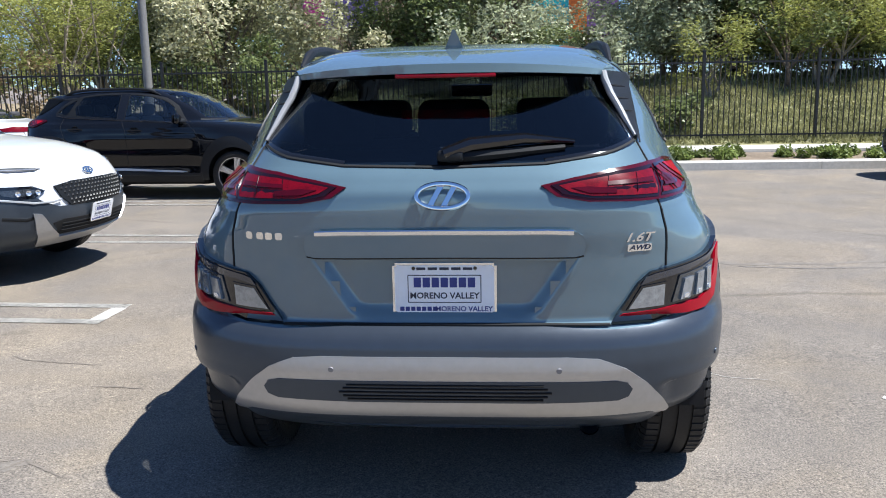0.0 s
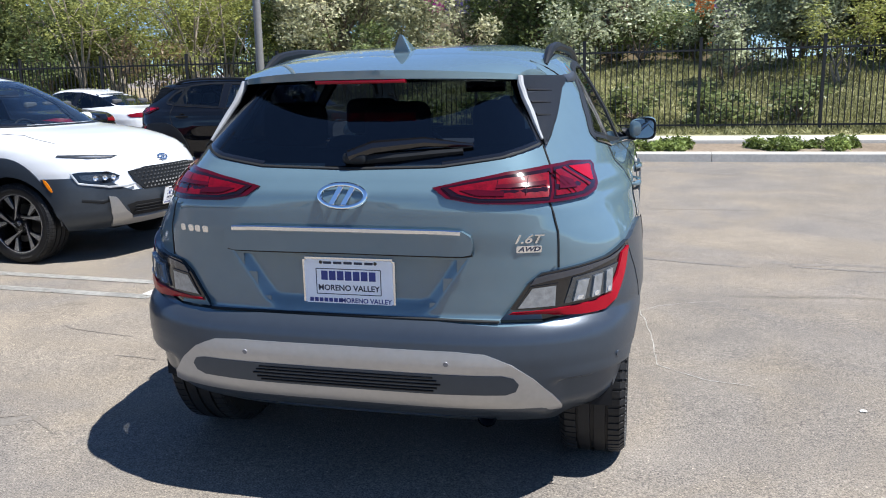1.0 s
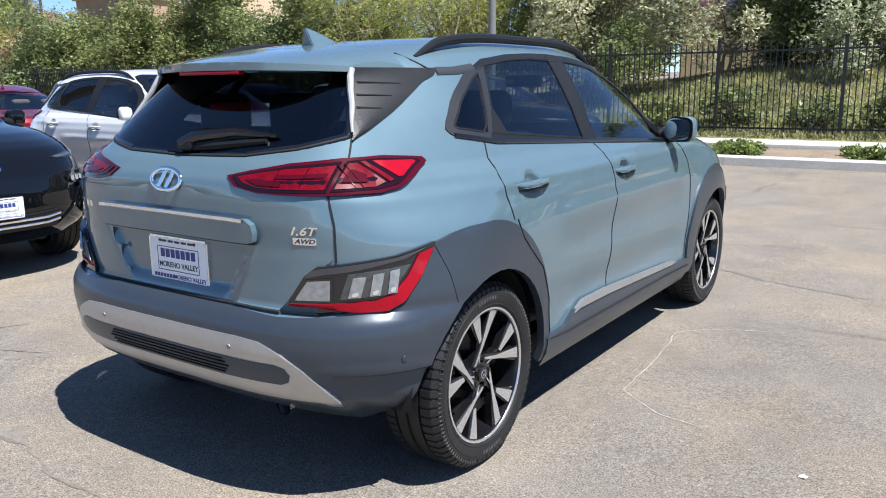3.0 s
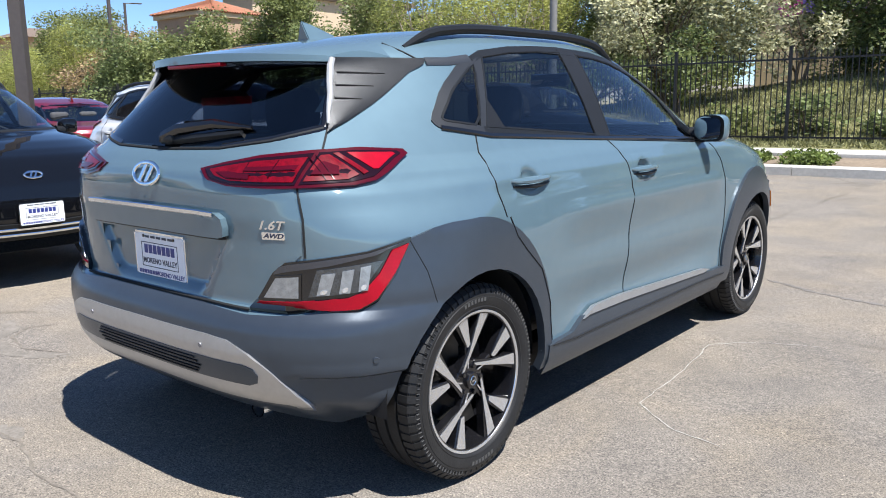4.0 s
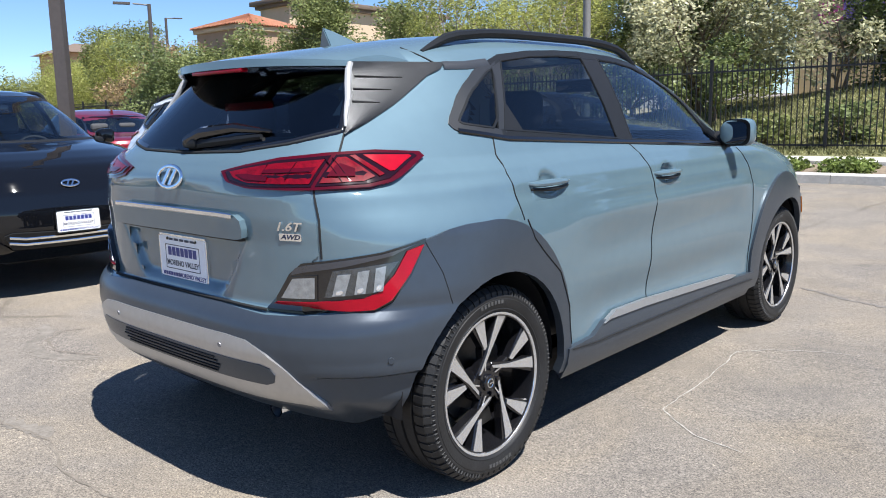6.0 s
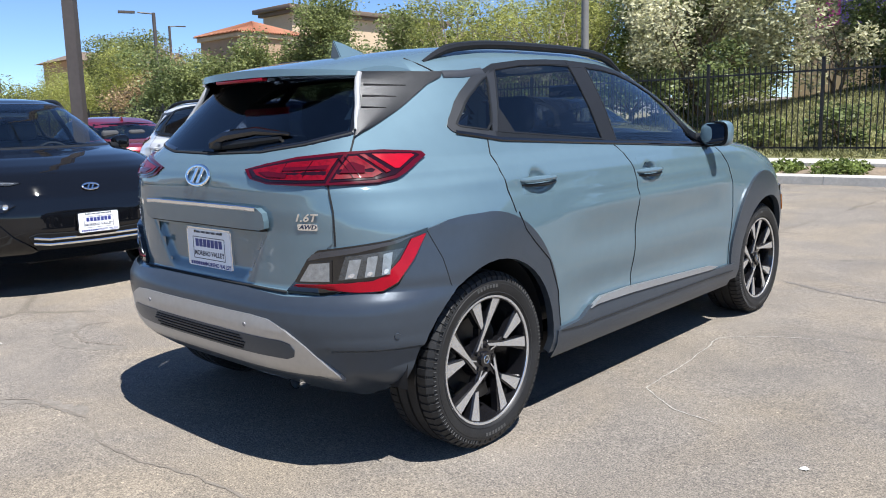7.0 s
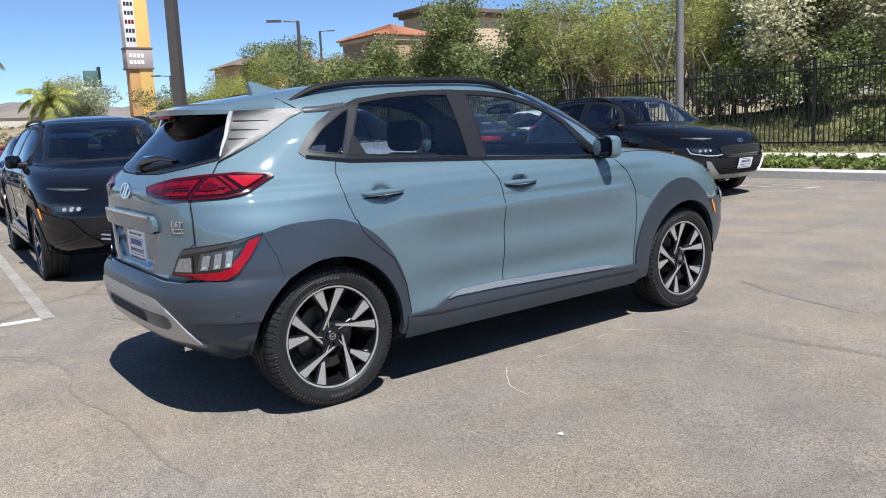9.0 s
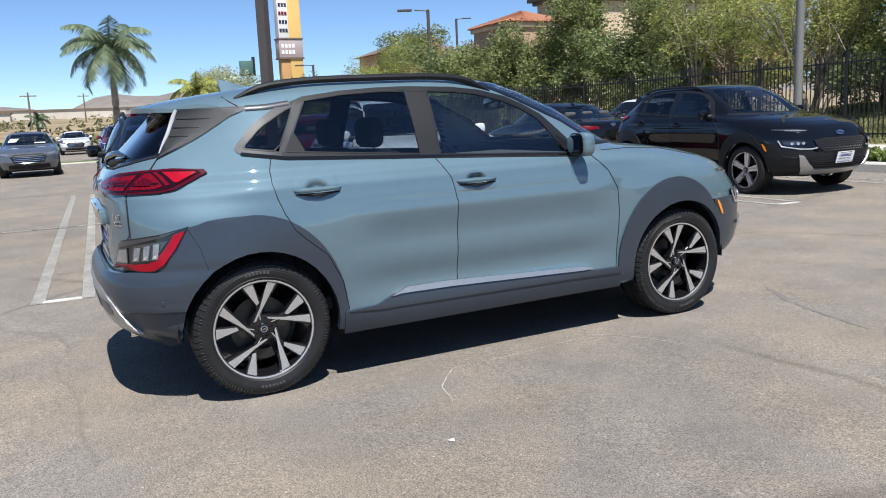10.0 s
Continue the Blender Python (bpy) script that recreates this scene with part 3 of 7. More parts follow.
# outlines by (y, z) along the side
GLASS_FRONT = [(1.02, 1.105), (1.78, 1.058), (1.82, 1.068), (1.72, 1.265), (1.63, 1.328), (1.53, 1.375), (1.35, 1.418), (1.20, 1.436), (1.045, 1.444)]
GLASS_REAR = [(0.20, 1.172), (0.91, 1.115), (0.915, 1.450), (0.75, 1.450), (0.55, 1.440), (0.35, 1.416)]
GLASS_QUARTER = [(0.005, 1.206), (0.02, 1.196), (0.165, 1.176), (0.285, 1.388), (0.235, 1.370), (0.10, 1.295)]
HOLE_SIDE = [(0.0, 1.19), (0.18, 1.158), (1.0, 1.10), (1.84, 1.05), (1.83, 1.09), (1.73, 1.28), (1.54, 1.385), (1.36, 1.427), (1.2, 1.447), (0.92, 1.458), (0.75, 1.458), (0.55, 1.448), (0.34, 1.425), (0.23, 1.385), (0.09, 1.31)]



def hollow(p):
    """The recess round the number plate and the swelling that carries the emblem."""
    x, z = p[0], p[2]
    half = 0.285 + 0.125 * (z - 0.685) / 0.18
    k = max(0.0, min(1.0, (half - abs(x)) / 0.055)) * max(0.0, min(1.0, (z - 0.675) / 0.035)) * max(0.0, min(1.0, (0.90 - z) / 0.02))
    return 0.024 * k * k * (3 - 2 * k) - 0.006 * math.exp(-((z - 1.045) / 0.03) ** 2) * max(0.0, 1 - abs(x) / 0.6)


def tuck(p):
    """The skid trim rolls under towards its lower edge and stands proud round the insert."""
    k = max(0.0, min(1.0, (0.425 - p[2]) / 0.075))
    return 0.014 * k * k - 0.004 * math.exp(-((p[2] - 0.532) / 0.014) ** 2) - 0.004 * math.exp(-((p[2] - 0.425) / 0.010) ** 2)


def ledge(p):
    """The bumper's corner steps in below a soft ledge."""
    here = max(0.0, min(1.0, (abs(p[0]) - 0.62) / 0.08)) * max(0.0, min(1.0, (-0.30 - p[1]) / 0.08))
    k = max(0.0, min(1.0, (0.486 - p[2]) / 0.020)) * here
    lip = math.exp(-((p[2] - 0.488) / 0.012) ** 2) * here
    return 0.022 * k * k * (3 - 2 * k) - 0.005 * lip


HANDLES = ((0.315, 0.990), (1.19, 0.965))


def scoop(p):
    """A dished recess behind each door handle."""
    deep = 0.0
    for yc, zc in HANDLES:
        r = math.hypot((p[1] - yc) / 0.066, (p[2] - zc) / 0.043)
        k = max(0.0, min(1.0, (1.0 - r) / 0.55))
        deep += 0.024 * k * k * (3 - 2 * k)
        m = max(abs(p[1] - yc) / 0.120, abs(p[2] - zc) / 0.070)
        if m < 1.2:
            deep += 0.004 * max(0.0, m - 0.86) / 0.14
    return deep


def crossover(m, label, paint_mat, detail=True, face="grille", clad=None, wheels="blade", group="", spin=0.0, plate_tail=True, rails=True, clad_low=None):
    """A small five-door crossover; y runs from tail to nose, the rear axle at y = 0."""
    car = thing("crossover_car", m, label, "car", group)
    K = KX
    clad = clad or CLAD
    clad_low = clad_low or clad
    fin_mat = FIN_GREY if clad is CLAD else CLAD_BLACK
    win_r = [(0.0, 1.128), K.rx(0.30, 1.135), K.rx(0.48, 1.158), K.rx(0.60, 1.19), K.rx(0.565, 1.25), K.rx(0.515, 1.33), K.rx(0.482, 1.390), (0.0, 1.392)]
    shield = [(0.0, 1.105), K.fx(0.40, 1.105), K.fx(0.66, 1.11), K.fx(0.60, 1.25), K.fx(0.54, 1.40), K.fx(0.50, 1.475), (0.0, 1.482)]
    arch_r, arch_f = arc(0.0, 0.345, 0.41, 0, 360, 40), arc(2.60, 0.345, 0.41, 0, 360, 40)
    holes = [("S", HOLE_SIDE), ("S", arch_r), ("S", arch_f), ("R", [(u * (0.97 if u else 1) - (0.0 if u else 0.01), v) for u, v in win_r]), ("F", [(u - (0.0 if u else 0.01), v) for u, v in shield])]
    gate = [(0.0, 0.660), K.rx(0.50, 0.658), K.rx(0.575, 0.76), K.rx(0.655, 0.83), K.rx(0.655, 0.93), K.rx(0.632, 1.02), K.rx(0.634, 1.115), K.rx(0.55, 1.125), K.rx(0.30, 1.118), (0.0, 1.113)]
    well = [(-0.01, 0.68), K.rx(0.27, 0.68), K.rx(0.37, 0.855), (-0.01, 0.865)]
    holes.append(("R", well))
    holes.append(("R", [(-0.01, 0.24), (1.0, 0.24), (0.95, 0.60), (-0.01, 0.62)]))
    for yc, zc in HANDLES:
        holes.append(("S", [(yc - 0.085, zc - 0.05), (yc + 0.085, zc - 0.05), (yc + 0.085, zc + 0.05), (yc - 0.085, zc + 0.05)]))

    K.panel("tailgate", "R", gate, paint_mat, car, 0.003, 0.008, full=True, step=0.013, dent=hollow)
    part("body", K.solid("skin", lambda: mesh_of(K.skin(holes), "body"), paint_mat), None, car)

    # glass
    K.panel("rear_window", "R", win_r, TINT_GLASS, car, 0.002, 0.003, full=True, label="dark tinted rear window")
    K.panel("windscreen", "F", shield, CLEAR_GLASS, car, 0.002, 0.003, full=True, step=0.02)
    for poly, gl, nm in ((GLASS_FRONT, CLEAR_GLASS, "front_door_window"), (GLASS_REAR, SIDE_TINT, "rear_door_window"), (GLASS_QUARTER, SIDE_TINT, "quarter_window")):
        K.panel(nm, "S", softened(poly, 1, 0.15) if poly is GLASS_QUARTER else list(poly), gl, car, 0.000, 0.003)
    # black surrounds: strips round each pane
    for poly in (GLASS_FRONT, GLASS_REAR, GLASS_QUARTER):
        ring = softened(poly, 1, 0.15) if poly is GLASS_QUARTER else poly
        K.seam("window_seal", "S", ring + ring[:1], CLAD_BLACK, car, 0.011, 0.005)
    side_band(K, car, clad)
    K.seam("belt_moulding", "S", [(-0.01, 1.175), (0.2, 1.142), (1.0, 1.097), (1.84, 1.052)], GLOSS_BLACK, car, 0.018, 0.008)
    K.seam("rear_window_edge", "R", win_r[1:-1], GLOSS_BLACK, car, 0.03, 0.003, mirror=True)
    K.seam("rear_window_edge", "R", [(0.0, 1.122), K.rx(0.30, 1.129), K.rx(0.48, 1.152), K.rx(0.60, 1.186)], SEAM, car, 0.012, 0.004, full=True)
    K.seam("windscreen_edge", "F", shield[1:], GLOSS_BLACK, car, 0.07, 0.003)
    K.seam("cowl", "F", [(0.0, 1.095), K.fx(0.40, 1.095), K.fx(0.70, 1.10)], CLAD_BLACK, car, 0.05, 0.004, full=True)

    sy = lambda y, z: K.ry(y + 0.04, z)

    # tail corner fins between window and quarter
    fin_front = smoothed([(1.176, -0.378), (1.195, -0.330), (1.225, -0.262), (1.27, -0.170), (1.33, -0.070), (1.365, -0.012), (1.380, 0.035), (1.404, 0.060)], window=3)
    fin_zs = (1.178, 1.188, 1.198, 1.21, 1.235, 1.26, 1.285, 1.31, 1.335, 1.36, 1.375, 1.384, 1.394, 1.404)

    def fin_point(z, f):
        """From the quarter panel (f = 0) to the trailing edge beside the rear window (f = 1)."""
        y0 = float(fin_front(z))
        x0 = float(K.side(y0, z)) + 0.007
        x1, y1, _ = fin_rear(z)
        x, y = x0 + (x1 - x0) * f, y0 + (y1 - y0) * f
        return Vector((max(x, float(K.side(y, z)) + 0.007 if f < 0.9 else 0.0) + 0.004 * math.sin(math.pi * f), y, z))

    def fin_rear(z):
        row = np.array([(1.176, 0.592, -0.380, 0.003), (1.20, 0.582, -0.357, 0.006), (1.235, 0.564, -0.328, 0.016), (1.285, 0.540, -0.282, 0.030), (1.33, 0.515, -0.243, 0.046), (1.375, 0.498, -0.202, 0.066), (1.40, 0.495, -0.176, 0.078)])
        x, y, back = (float(np.interp(z, row[:, 0], row[:, k])) for k in (1, 2, 3))
        return x + 0.012, y - back, back

    for sd in (-1, 1):
        bm = bmesh.new()
        rows = [[bm.verts.new(Vector((sd * q.x, q.y, q.z))) for q in [fin_point(z, i / 12) for i in range(13)]] for z in fin_zs]
        for u, v in zip(rows, rows[1:]):
            for k in range(12):
                bm.faces.new((u[k], u[k + 1], v[k + 1], v[k]))
        bmesh.ops.solidify(bm, geom=bm.faces[:], thickness=0.004)
        fn = part("pillar_fin", bm, fin_mat, car, "dark plastic pillar trim with three slots")
        for fz, f1 in ((1.352, 0.68), (1.312, 0.66), (1.272, 0.62)):
            line = [fin_point(fz + 0.004 * (1 - i / 8), 0.93 - (0.93 - (1 - f1)) * i / 8) for i in range(9)]
            part("fin_slot", tube(bmesh.new(), [(sd * (q.x + 0.0005), q.y, q.z) for q in line], [0.0045 - 0.0004 * i for i in range(9)], 6), DARK, fn)
            part("slot_lip", tube(bmesh.new(), [(sd * (q.x + 0.0015), q.y, q.z - 0.0075) for q in line[:7]], [0.0035 - 0.0004 * i for i in range(7)], 6), fin_mat, fn)
    K.seam("roof_strip", "S", [(0.055, 1.392), (0.15, 1.394), (0.27, 1.407)], fin_mat, car, 0.034, 0.006)

    # lower cladding: bumper and wheel arches
    under = arc(0.0, 0.345, 0.375, -10, 190, 22)
    rear_clad = [(0.0, 0.648), K.rx(0.30, 0.648), K.rx(0.50, 0.640), K.rx(0.60, 0.643), K.ry(-0.47, 0.655), K.ry(-0.41, 0.69), K.ry(-0.355, 0.77), K.ry(-0.305, 0.862), K.ry(-0.22, 0.882), K.ry(-0.14, 0.889)] + [K.ry(-0.02 + 0.445 * math.cos(radians(a)), 0.36 + 0.532 * math.sin(radians(a))) for a in range(95, -1, -6)] + [K.ry(0.425, 0.28)]
    rear_clad += [K.ry(y, z) for y, z in under] + [K.ry(-0.40, 0.275), K.ry(-0.50, 0.290), K.rx(0.45, 0.335), (0.0, 0.338)]
    K.panel("rear_bumper", "R", rear_clad, clad, car, 0.014, 0.03, full=False, step=0.016, dent=ledge)
    front_clad = [(2.115, 0.28)] + [(2.545 - 0.43 * math.cos(radians(a)), 0.36 + 0.508 * math.sin(radians(a))) for a in range(0, 181, 7)] + [(2.97, 0.28)] + [(2.60 + (y - 0.0), z) for y, z in under]
    K.panel("front_wheel_arch", "S", front_clad, clad, car, 0.014, 0.03)
    sill = [(0.40, 0.26), (0.40, 0.365), (0.58, 0.372), (0.68, 0.412), (1.0, 0.406), (1.92, 0.372), (2.14, 0.372), (2.14, 0.26)]
    K.panel("sill_cladding", "S", sill, clad_low, car, 0.022, 0.05)
    strip = [(0.66, 0.402), (0.76, 0.437), (1.0, 0.437), (1.86, 0.398), (1.93, 0.385), (1.86, 0.376), (1.0, 0.405), (0.72, 0.408)]
    K.panel("sill_strip", "S", strip, SKID, car, 0.030, 0.02, label="bright silver strip")
    K.seam("sill_gap", "S", [(0.42, 0.36), (0.60, 0.345), (2.12, 0.335)], SEAM, car, 0.006, 0.024)

    # wheel wells and floor
    for yc in (0.0, 2.60):
        for s in (-1, 1):
            bm = bmesh.new()
            n = 24
            ring0 = [bm.verts.new((s * 0.45, y, z)) for y, z in arc(yc, 0.345, 0.395, -4, 184, n)]
            ring1 = [bm.verts.new((s * 0.83, y, z)) for y, z in arc(yc, 0.345, 0.395, -4, 184, n)]
            for i in range(n):
                bm.faces.new((ring0[i], ring1[i], ring1[i + 1], ring0[i + 1]))
            bm.faces.new(ring0)
            part("wheel_housing", bm, DARK, car)
    part("underbody", boxes((-0.72, 0.72, 0.42, 2.16, 0.20, 0.30), (-0.44, 0.44, -0.30, 3.2, 0.24, 0.34), (-0.55, 0.55, -0.58, -0.28, 0.34, 0.40), bevel=0.02), DARK, car)
    for x in (-0.76, 0.76):
        for y in (0.0, AXLE_F):
            wheel(car, x, y, WHEEL_R, wheels, -15 + spin + (8 if y else 0))

    # tail lamps
    tl = [K.rx(0.285, 1.066), K.rx(0.33, 1.038), K.rx(0.42, 1.022), K.rx(0.60, 1.017), sy(-0.44, 1.017), sy(-0.37, 1.030), sy(-0.29, 1.062), sy(-0.215, 1.098), sy(-0.225, 1.112), sy(-0.36, 1.122), K.rx(0.62, 1.118), K.rx(0.50, 1.106), K.rx(0.38, 1.086)]
    lamps = K.panel("tail_lamp", "R", tl, RED_RIM, car, 0.012, 0.016, label="red wrap-round tail lamp", step=0.03)
    if detail:
        def held(objs, pair):
            for o in objs:
                o.parent = pair[0] if o.data.vertices[0].co.x > 0 else pair[1]
        # dark chamber, bright chambers in it, and the shaded middles of those
        for nm, pl, ma, off in (
                ("lamp_chamber", [K.rx(0.312, 1.065), K.rx(0.345, 1.045), K.rx(0.43, 1.031), K.rx(0.634, 1.026), K.rx(0.634, 1.108), K.rx(0.50, 1.097), K.rx(0.39, 1.079)], RED_DARK, 0.0145),
                ("lamp_chamber", [K.rx(0.644, 1.027), sy(-0.445, 1.027), sy(-0.375, 1.040), sy(-0.30, 1.071), sy(-0.242, 1.098), sy(-0.25, 1.106), sy(-0.38, 1.112), K.rx(0.644, 1.109)], RED_DARK, 0.0145),
                ("lens_segment", [K.rx(0.335, 1.063), K.rx(0.365, 1.049), K.rx(0.43, 1.038), K.rx(0.628, 1.034), K.rx(0.628, 1.097), K.rx(0.50, 1.088), K.rx(0.40, 1.074)], RED_LENS, 0.0165),
                ("lens_segment", [K.rx(0.652, 1.035), sy(-0.448, 1.035), sy(-0.415, 1.046), sy(-0.455, 1.102), K.rx(0.652, 1.101)], RED_LENS, 0.0165),
                ("lens_segment", [sy(-0.402, 1.046), sy(-0.386, 1.050), sy(-0.428, 1.107), sy(-0.444, 1.105)], RED_LENS, 0.0165),
                ("lens_segment", [sy(-0.366, 1.056), sy(-0.350, 1.056), sy(-0.262, 1.097), sy(-0.270, 1.102), sy(-0.405, 1.106)], RED_BAND, 0.0165),
                ("lens_shade", [K.rx(0.37, 1.056), K.rx(0.42, 1.045), K.rx(0.50, 1.043), K.rx(0.50, 1.052), K.rx(0.42, 1.058)], RED_RIM, 0.0178),
                ("lens_shade", [K.rx(0.475, 1.060), K.rx(0.622, 1.060), K.rx(0.622, 1.074), K.rx(0.475, 1.070)], RED_RIM, 0.0178),
                ("lens_shade", [K.rx(0.665, 1.050), sy(-0.468, 1.048), sy(-0.455, 1.066), sy(-0.480, 1.082), K.rx(0.665, 1.080)], RED_RIM, 0.0178)):
            held(K.panel(nm, "R", pl, ma, car, off, 0.006, step=0.03), lamps)
        for ln in ([K.rx(0.474, 1.040), K.rx(0.478, 1.085)], [K.rx(0.52, 1.060), K.rx(0.615, 1.062)], [K.rx(0.56, 1.045), K.rx(0.563, 1.090)], [sy(-0.505, 1.036), sy(-0.508, 1.100)], [sy(-0.485, 1.036), sy(-0.490, 1.100)]):
            K.seam("lens_rib", "R", ln, RED_DARK, lamps[0], 0.0028, 0.0185)

    # lamp clusters low in the bumper
    cl = [K.rx(0.492, 0.652), K.rx(0.53, 0.715), K.rx(0.57, 0.775), K.rx(0.61, 0.808), K.ry(-0.42, 0.838), K.ry(-0.30, 0.868), K.ry(-0.31, 0.845), K.ry(-0.355, 0.765), K.ry(-0.41, 0.695), K.ry(-0.45, 0.668), K.rx(0.62, 0.652)]
    low = K.panel("bumper_lamp", "R", cl, GLOSS_BLACK, car, 0.016, 0.02, label="black lamp cluster with red band and clear reversing lens", step=0.04)
    if detail:
        def own(objs):
            for o in objs:
                o.parent = low[0] if o.data.vertices[0].co.x > 0 else low[1]
        own(K.panel("red_band", "R", [K.rx(0.507, 0.660), K.rx(0.62, 0.658), K.ry(-0.45, 0.674), K.ry(-0.412, 0.70), K.ry(-0.36, 0.77), K.ry(-0.312, 0.850), K.ry(-0.36, 0.836), K.ry(-0.40, 0.770), K.ry(-0.44, 0.722), K.ry(-0.47, 0.706), K.rx(0.62, 0.693), K.rx(0.524, 0.688)], RED_BAND, car, 0.023, 0.010, step=0.03))
        own(K.panel("reversing_lens", "R", [K.rx(0.540, 0.700), K.rx(0.645, 0.704), K.rx(0.648, 0.768), K.rx(0.582, 0.762)], LENS_GREY, car, 0.021, 0.006, step=0.03))
        own(K.panel("fin_backing", "R", [K.ry(-0.535, 0.708), K.ry(-0.445, 0.722), K.ry(-0.385, 0.808), K.ry(-0.52, 0.788)], LENS_DARK, car, 0.020, 0.006, step=0.03))
        for k in range(3):
            y0 = -0.522 + 0.036 * k
            own(K.panel("lamp_fin", "R", [K.ry(y0, 0.714 + 0.005 * k), K.ry(y0 + 0.020, 0.716 + 0.005 * k), K.ry(y0 + 0.033, 0.780 + 0.009 * k), K.ry(y0 + 0.010, 0.777 + 0.008 * k)], LENS_GREY, car, 0.027, 0.012, step=0.02))
            own(K.panel("lamp_bulb", "R", softened([K.ry(y0 + 0.005, 0.718 + 0.005 * k), K.ry(y0 + 0.015, 0.719 + 0.005 * k), K.ry(y0 + 0.019, 0.732 + 0.006 * k), K.ry(y0 + 0.008, 0.731 + 0.006 * k)], 1), LENS_CLEAR, car, 0.0295, 0.003, step=0.03))
        own(K.panel("upper_lens", "R", [K.rx(0.575, 0.772), K.rx(0.62, 0.783), K.ry(-0.50, 0.800), K.ry(-0.40, 0.826), K.ry(-0.345, 0.850), K.ry(-0.32, 0.858), K.ry(-0.42, 0.832), K.rx(0.62, 0.803), K.rx(0.592, 0.795)], LENS_SMOKE, car, 0.0205, 0.003, step=0.03))
        own(K.panel("lens_rim", "R", [K.rx(0.533, 0.694), K.rx(0.652, 0.698), K.rx(0.655, 0.775), K.rx(0.577, 0.768)], GLOSS_BLACK, car, 0.0195, 0.004, step=0.03))

    # shut lines
    K.seam("tailgate_gap", "R", [K.rx(0.612, 1.18), K.rx(0.642, 1.12), K.rx(0.640, 1.02), K.rx(0.662, 0.93), K.rx(0.662, 0.82)], SEAM, car, 0.007, 0.0035)
    K.seam("tailgate_gap", "R", [(0.0, 0.655), K.rx(0.30, 0.655), K.rx(0.49, 0.652)], SEAM, car, 0.012, 0.010, full=True)
    K.seam("door_gap", "S", [(0.985, 1.09), (1.045, 0.98), (1.065, 0.86), (1.06, 0.60), (1.055, 0.345)], SEAM, car, 0.0048, 0.0025)
    K.seam("door_gap", "S", [(0.125, 1.15), (0.105, 1.09), (0.10, 1.03), (0.115, 0.96), (0.145, 0.875)], SEAM, car, 0.0048, 0.0025)
    K.seam("door_gap", "S", [(0.145, 0.875), (0.175, 0.81), (0.23, 0.755), (0.33, 0.67), (0.40, 0.53), (0.425, 0.38)], SEAM, car, 0.0048, 0.0165)
    K.seam("door_gap", "S", [(1.965, 1.03), (2.055, 0.95), (2.115, 0.84), (2.125, 0.70), (2.11, 0.50), (2.10, 0.345)], SEAM, car, 0.0048, 0.0025)
    K.seam("bonnet_gap", "S", [(2.06, 1.06), (2.30, 1.058), (2.60, 1.035), (2.90, 0.97)], SEAM, car, 0.006, 0.0025)
    K.seam("arch_joint", "R", [K.ry(-0.305, 0.86), K.ry(-0.26, 0.76), K.ry(-0.235, 0.66)], SEAM, car, 0.0032, 0.0155)
    K.seam("roof_gap", "S", [(0.03, 1.40), (-0.01, 1.43), (-0.03, 1.455)], SEAM, car, 0.006, 0.003)

    # door handles over their dished scoops
    for yc, zc in HANDLES:
        K.panel("handle_scoop", "S", softened([(yc - 0.125, zc - 0.072), (yc + 0.125, zc - 0.072), (yc + 0.125, zc + 0.072), (yc - 0.125, zc + 0.072)], 1, 0.2), paint_mat, car, 0.0008, 0.003, step=0.009, dent=scoop)
        for sd in (-1, 1):
            bm = bmesh.new()
            rows = []
            for i in range(25):
                f = i / 24
                yy = yc - 0.125 + 0.25 * f
                k = math.sin(math.pi * min(max(f, 0.03), 0.97)) ** 0.4
                xs = float(K.side(yy, zc))
                h = 0.017 * k * (1.0 - 0.35 * f)
                out = 0.036 * min(1.0, 5 * f * (1 - f)) ** 0.6
                rows.append([bm.verts.new((sd * (xs + out * qx - 0.004), yy, zc - 0.001 + qz * h)) for qx, qz in ((0.62, 0.75), (0.95, 0.55), (1.05, -0.1), (0.98, -0.7), (0.72, -0.95), (0.45, -0.2))])
            for u, v in zip(rows, rows[1:]):
                for k in range(6):
                    bm.faces.new((u[k], u[(k + 1) % 6], v[(k + 1) % 6], v[k]))
            bm.faces.new(rows[0][::-1])
            bm.faces.new(rows[-1])
            hd = part("door_handle", bm, paint_mat, car, angle=30)
            # black crescent rod in place of the shadow below the handle
            under = [(sd * (float(K.side(yc - 0.112 + 0.224 * i / 10, zc)) + 0.020 * math.sin(math.pi * (i + 0.5) / 11)), yc - 0.112 + 0.224 * i / 10, zc - 0.021 - 0.004 * math.sin(math.pi * i / 10)) for i in range(11)]
            part("handle_underside", tube(bmesh.new(), under, [0.004 + 0.004 * math.sin(math.pi * i / 10) for i in range(11)], 6), CLAD_BLACK, hd)

    # mirrors
    for s in (-1, 1):
        bm = bmesh.new()
        bmesh.ops.create_uvsphere(bm, u_segments=28, v_segments=18, radius=1)
        for v in bm.verts:
            x, y, z = v.co
            f = lambda t, p: math.copysign(abs(t) ** p, t)
            k = f(y, 0.75)
            v.co = Vector((s * (0.915 + 0.076 * f(x, 0.62)), 1.838 + (0.056 if y > 0 else 0.038) * k + 0.02 * x, 1.108 + (0.065 + 0.010 * x) * f(z, 0.6)))
        mir = part("door_mirror", bm, paint_mat, car)
        bm = bmesh.new()
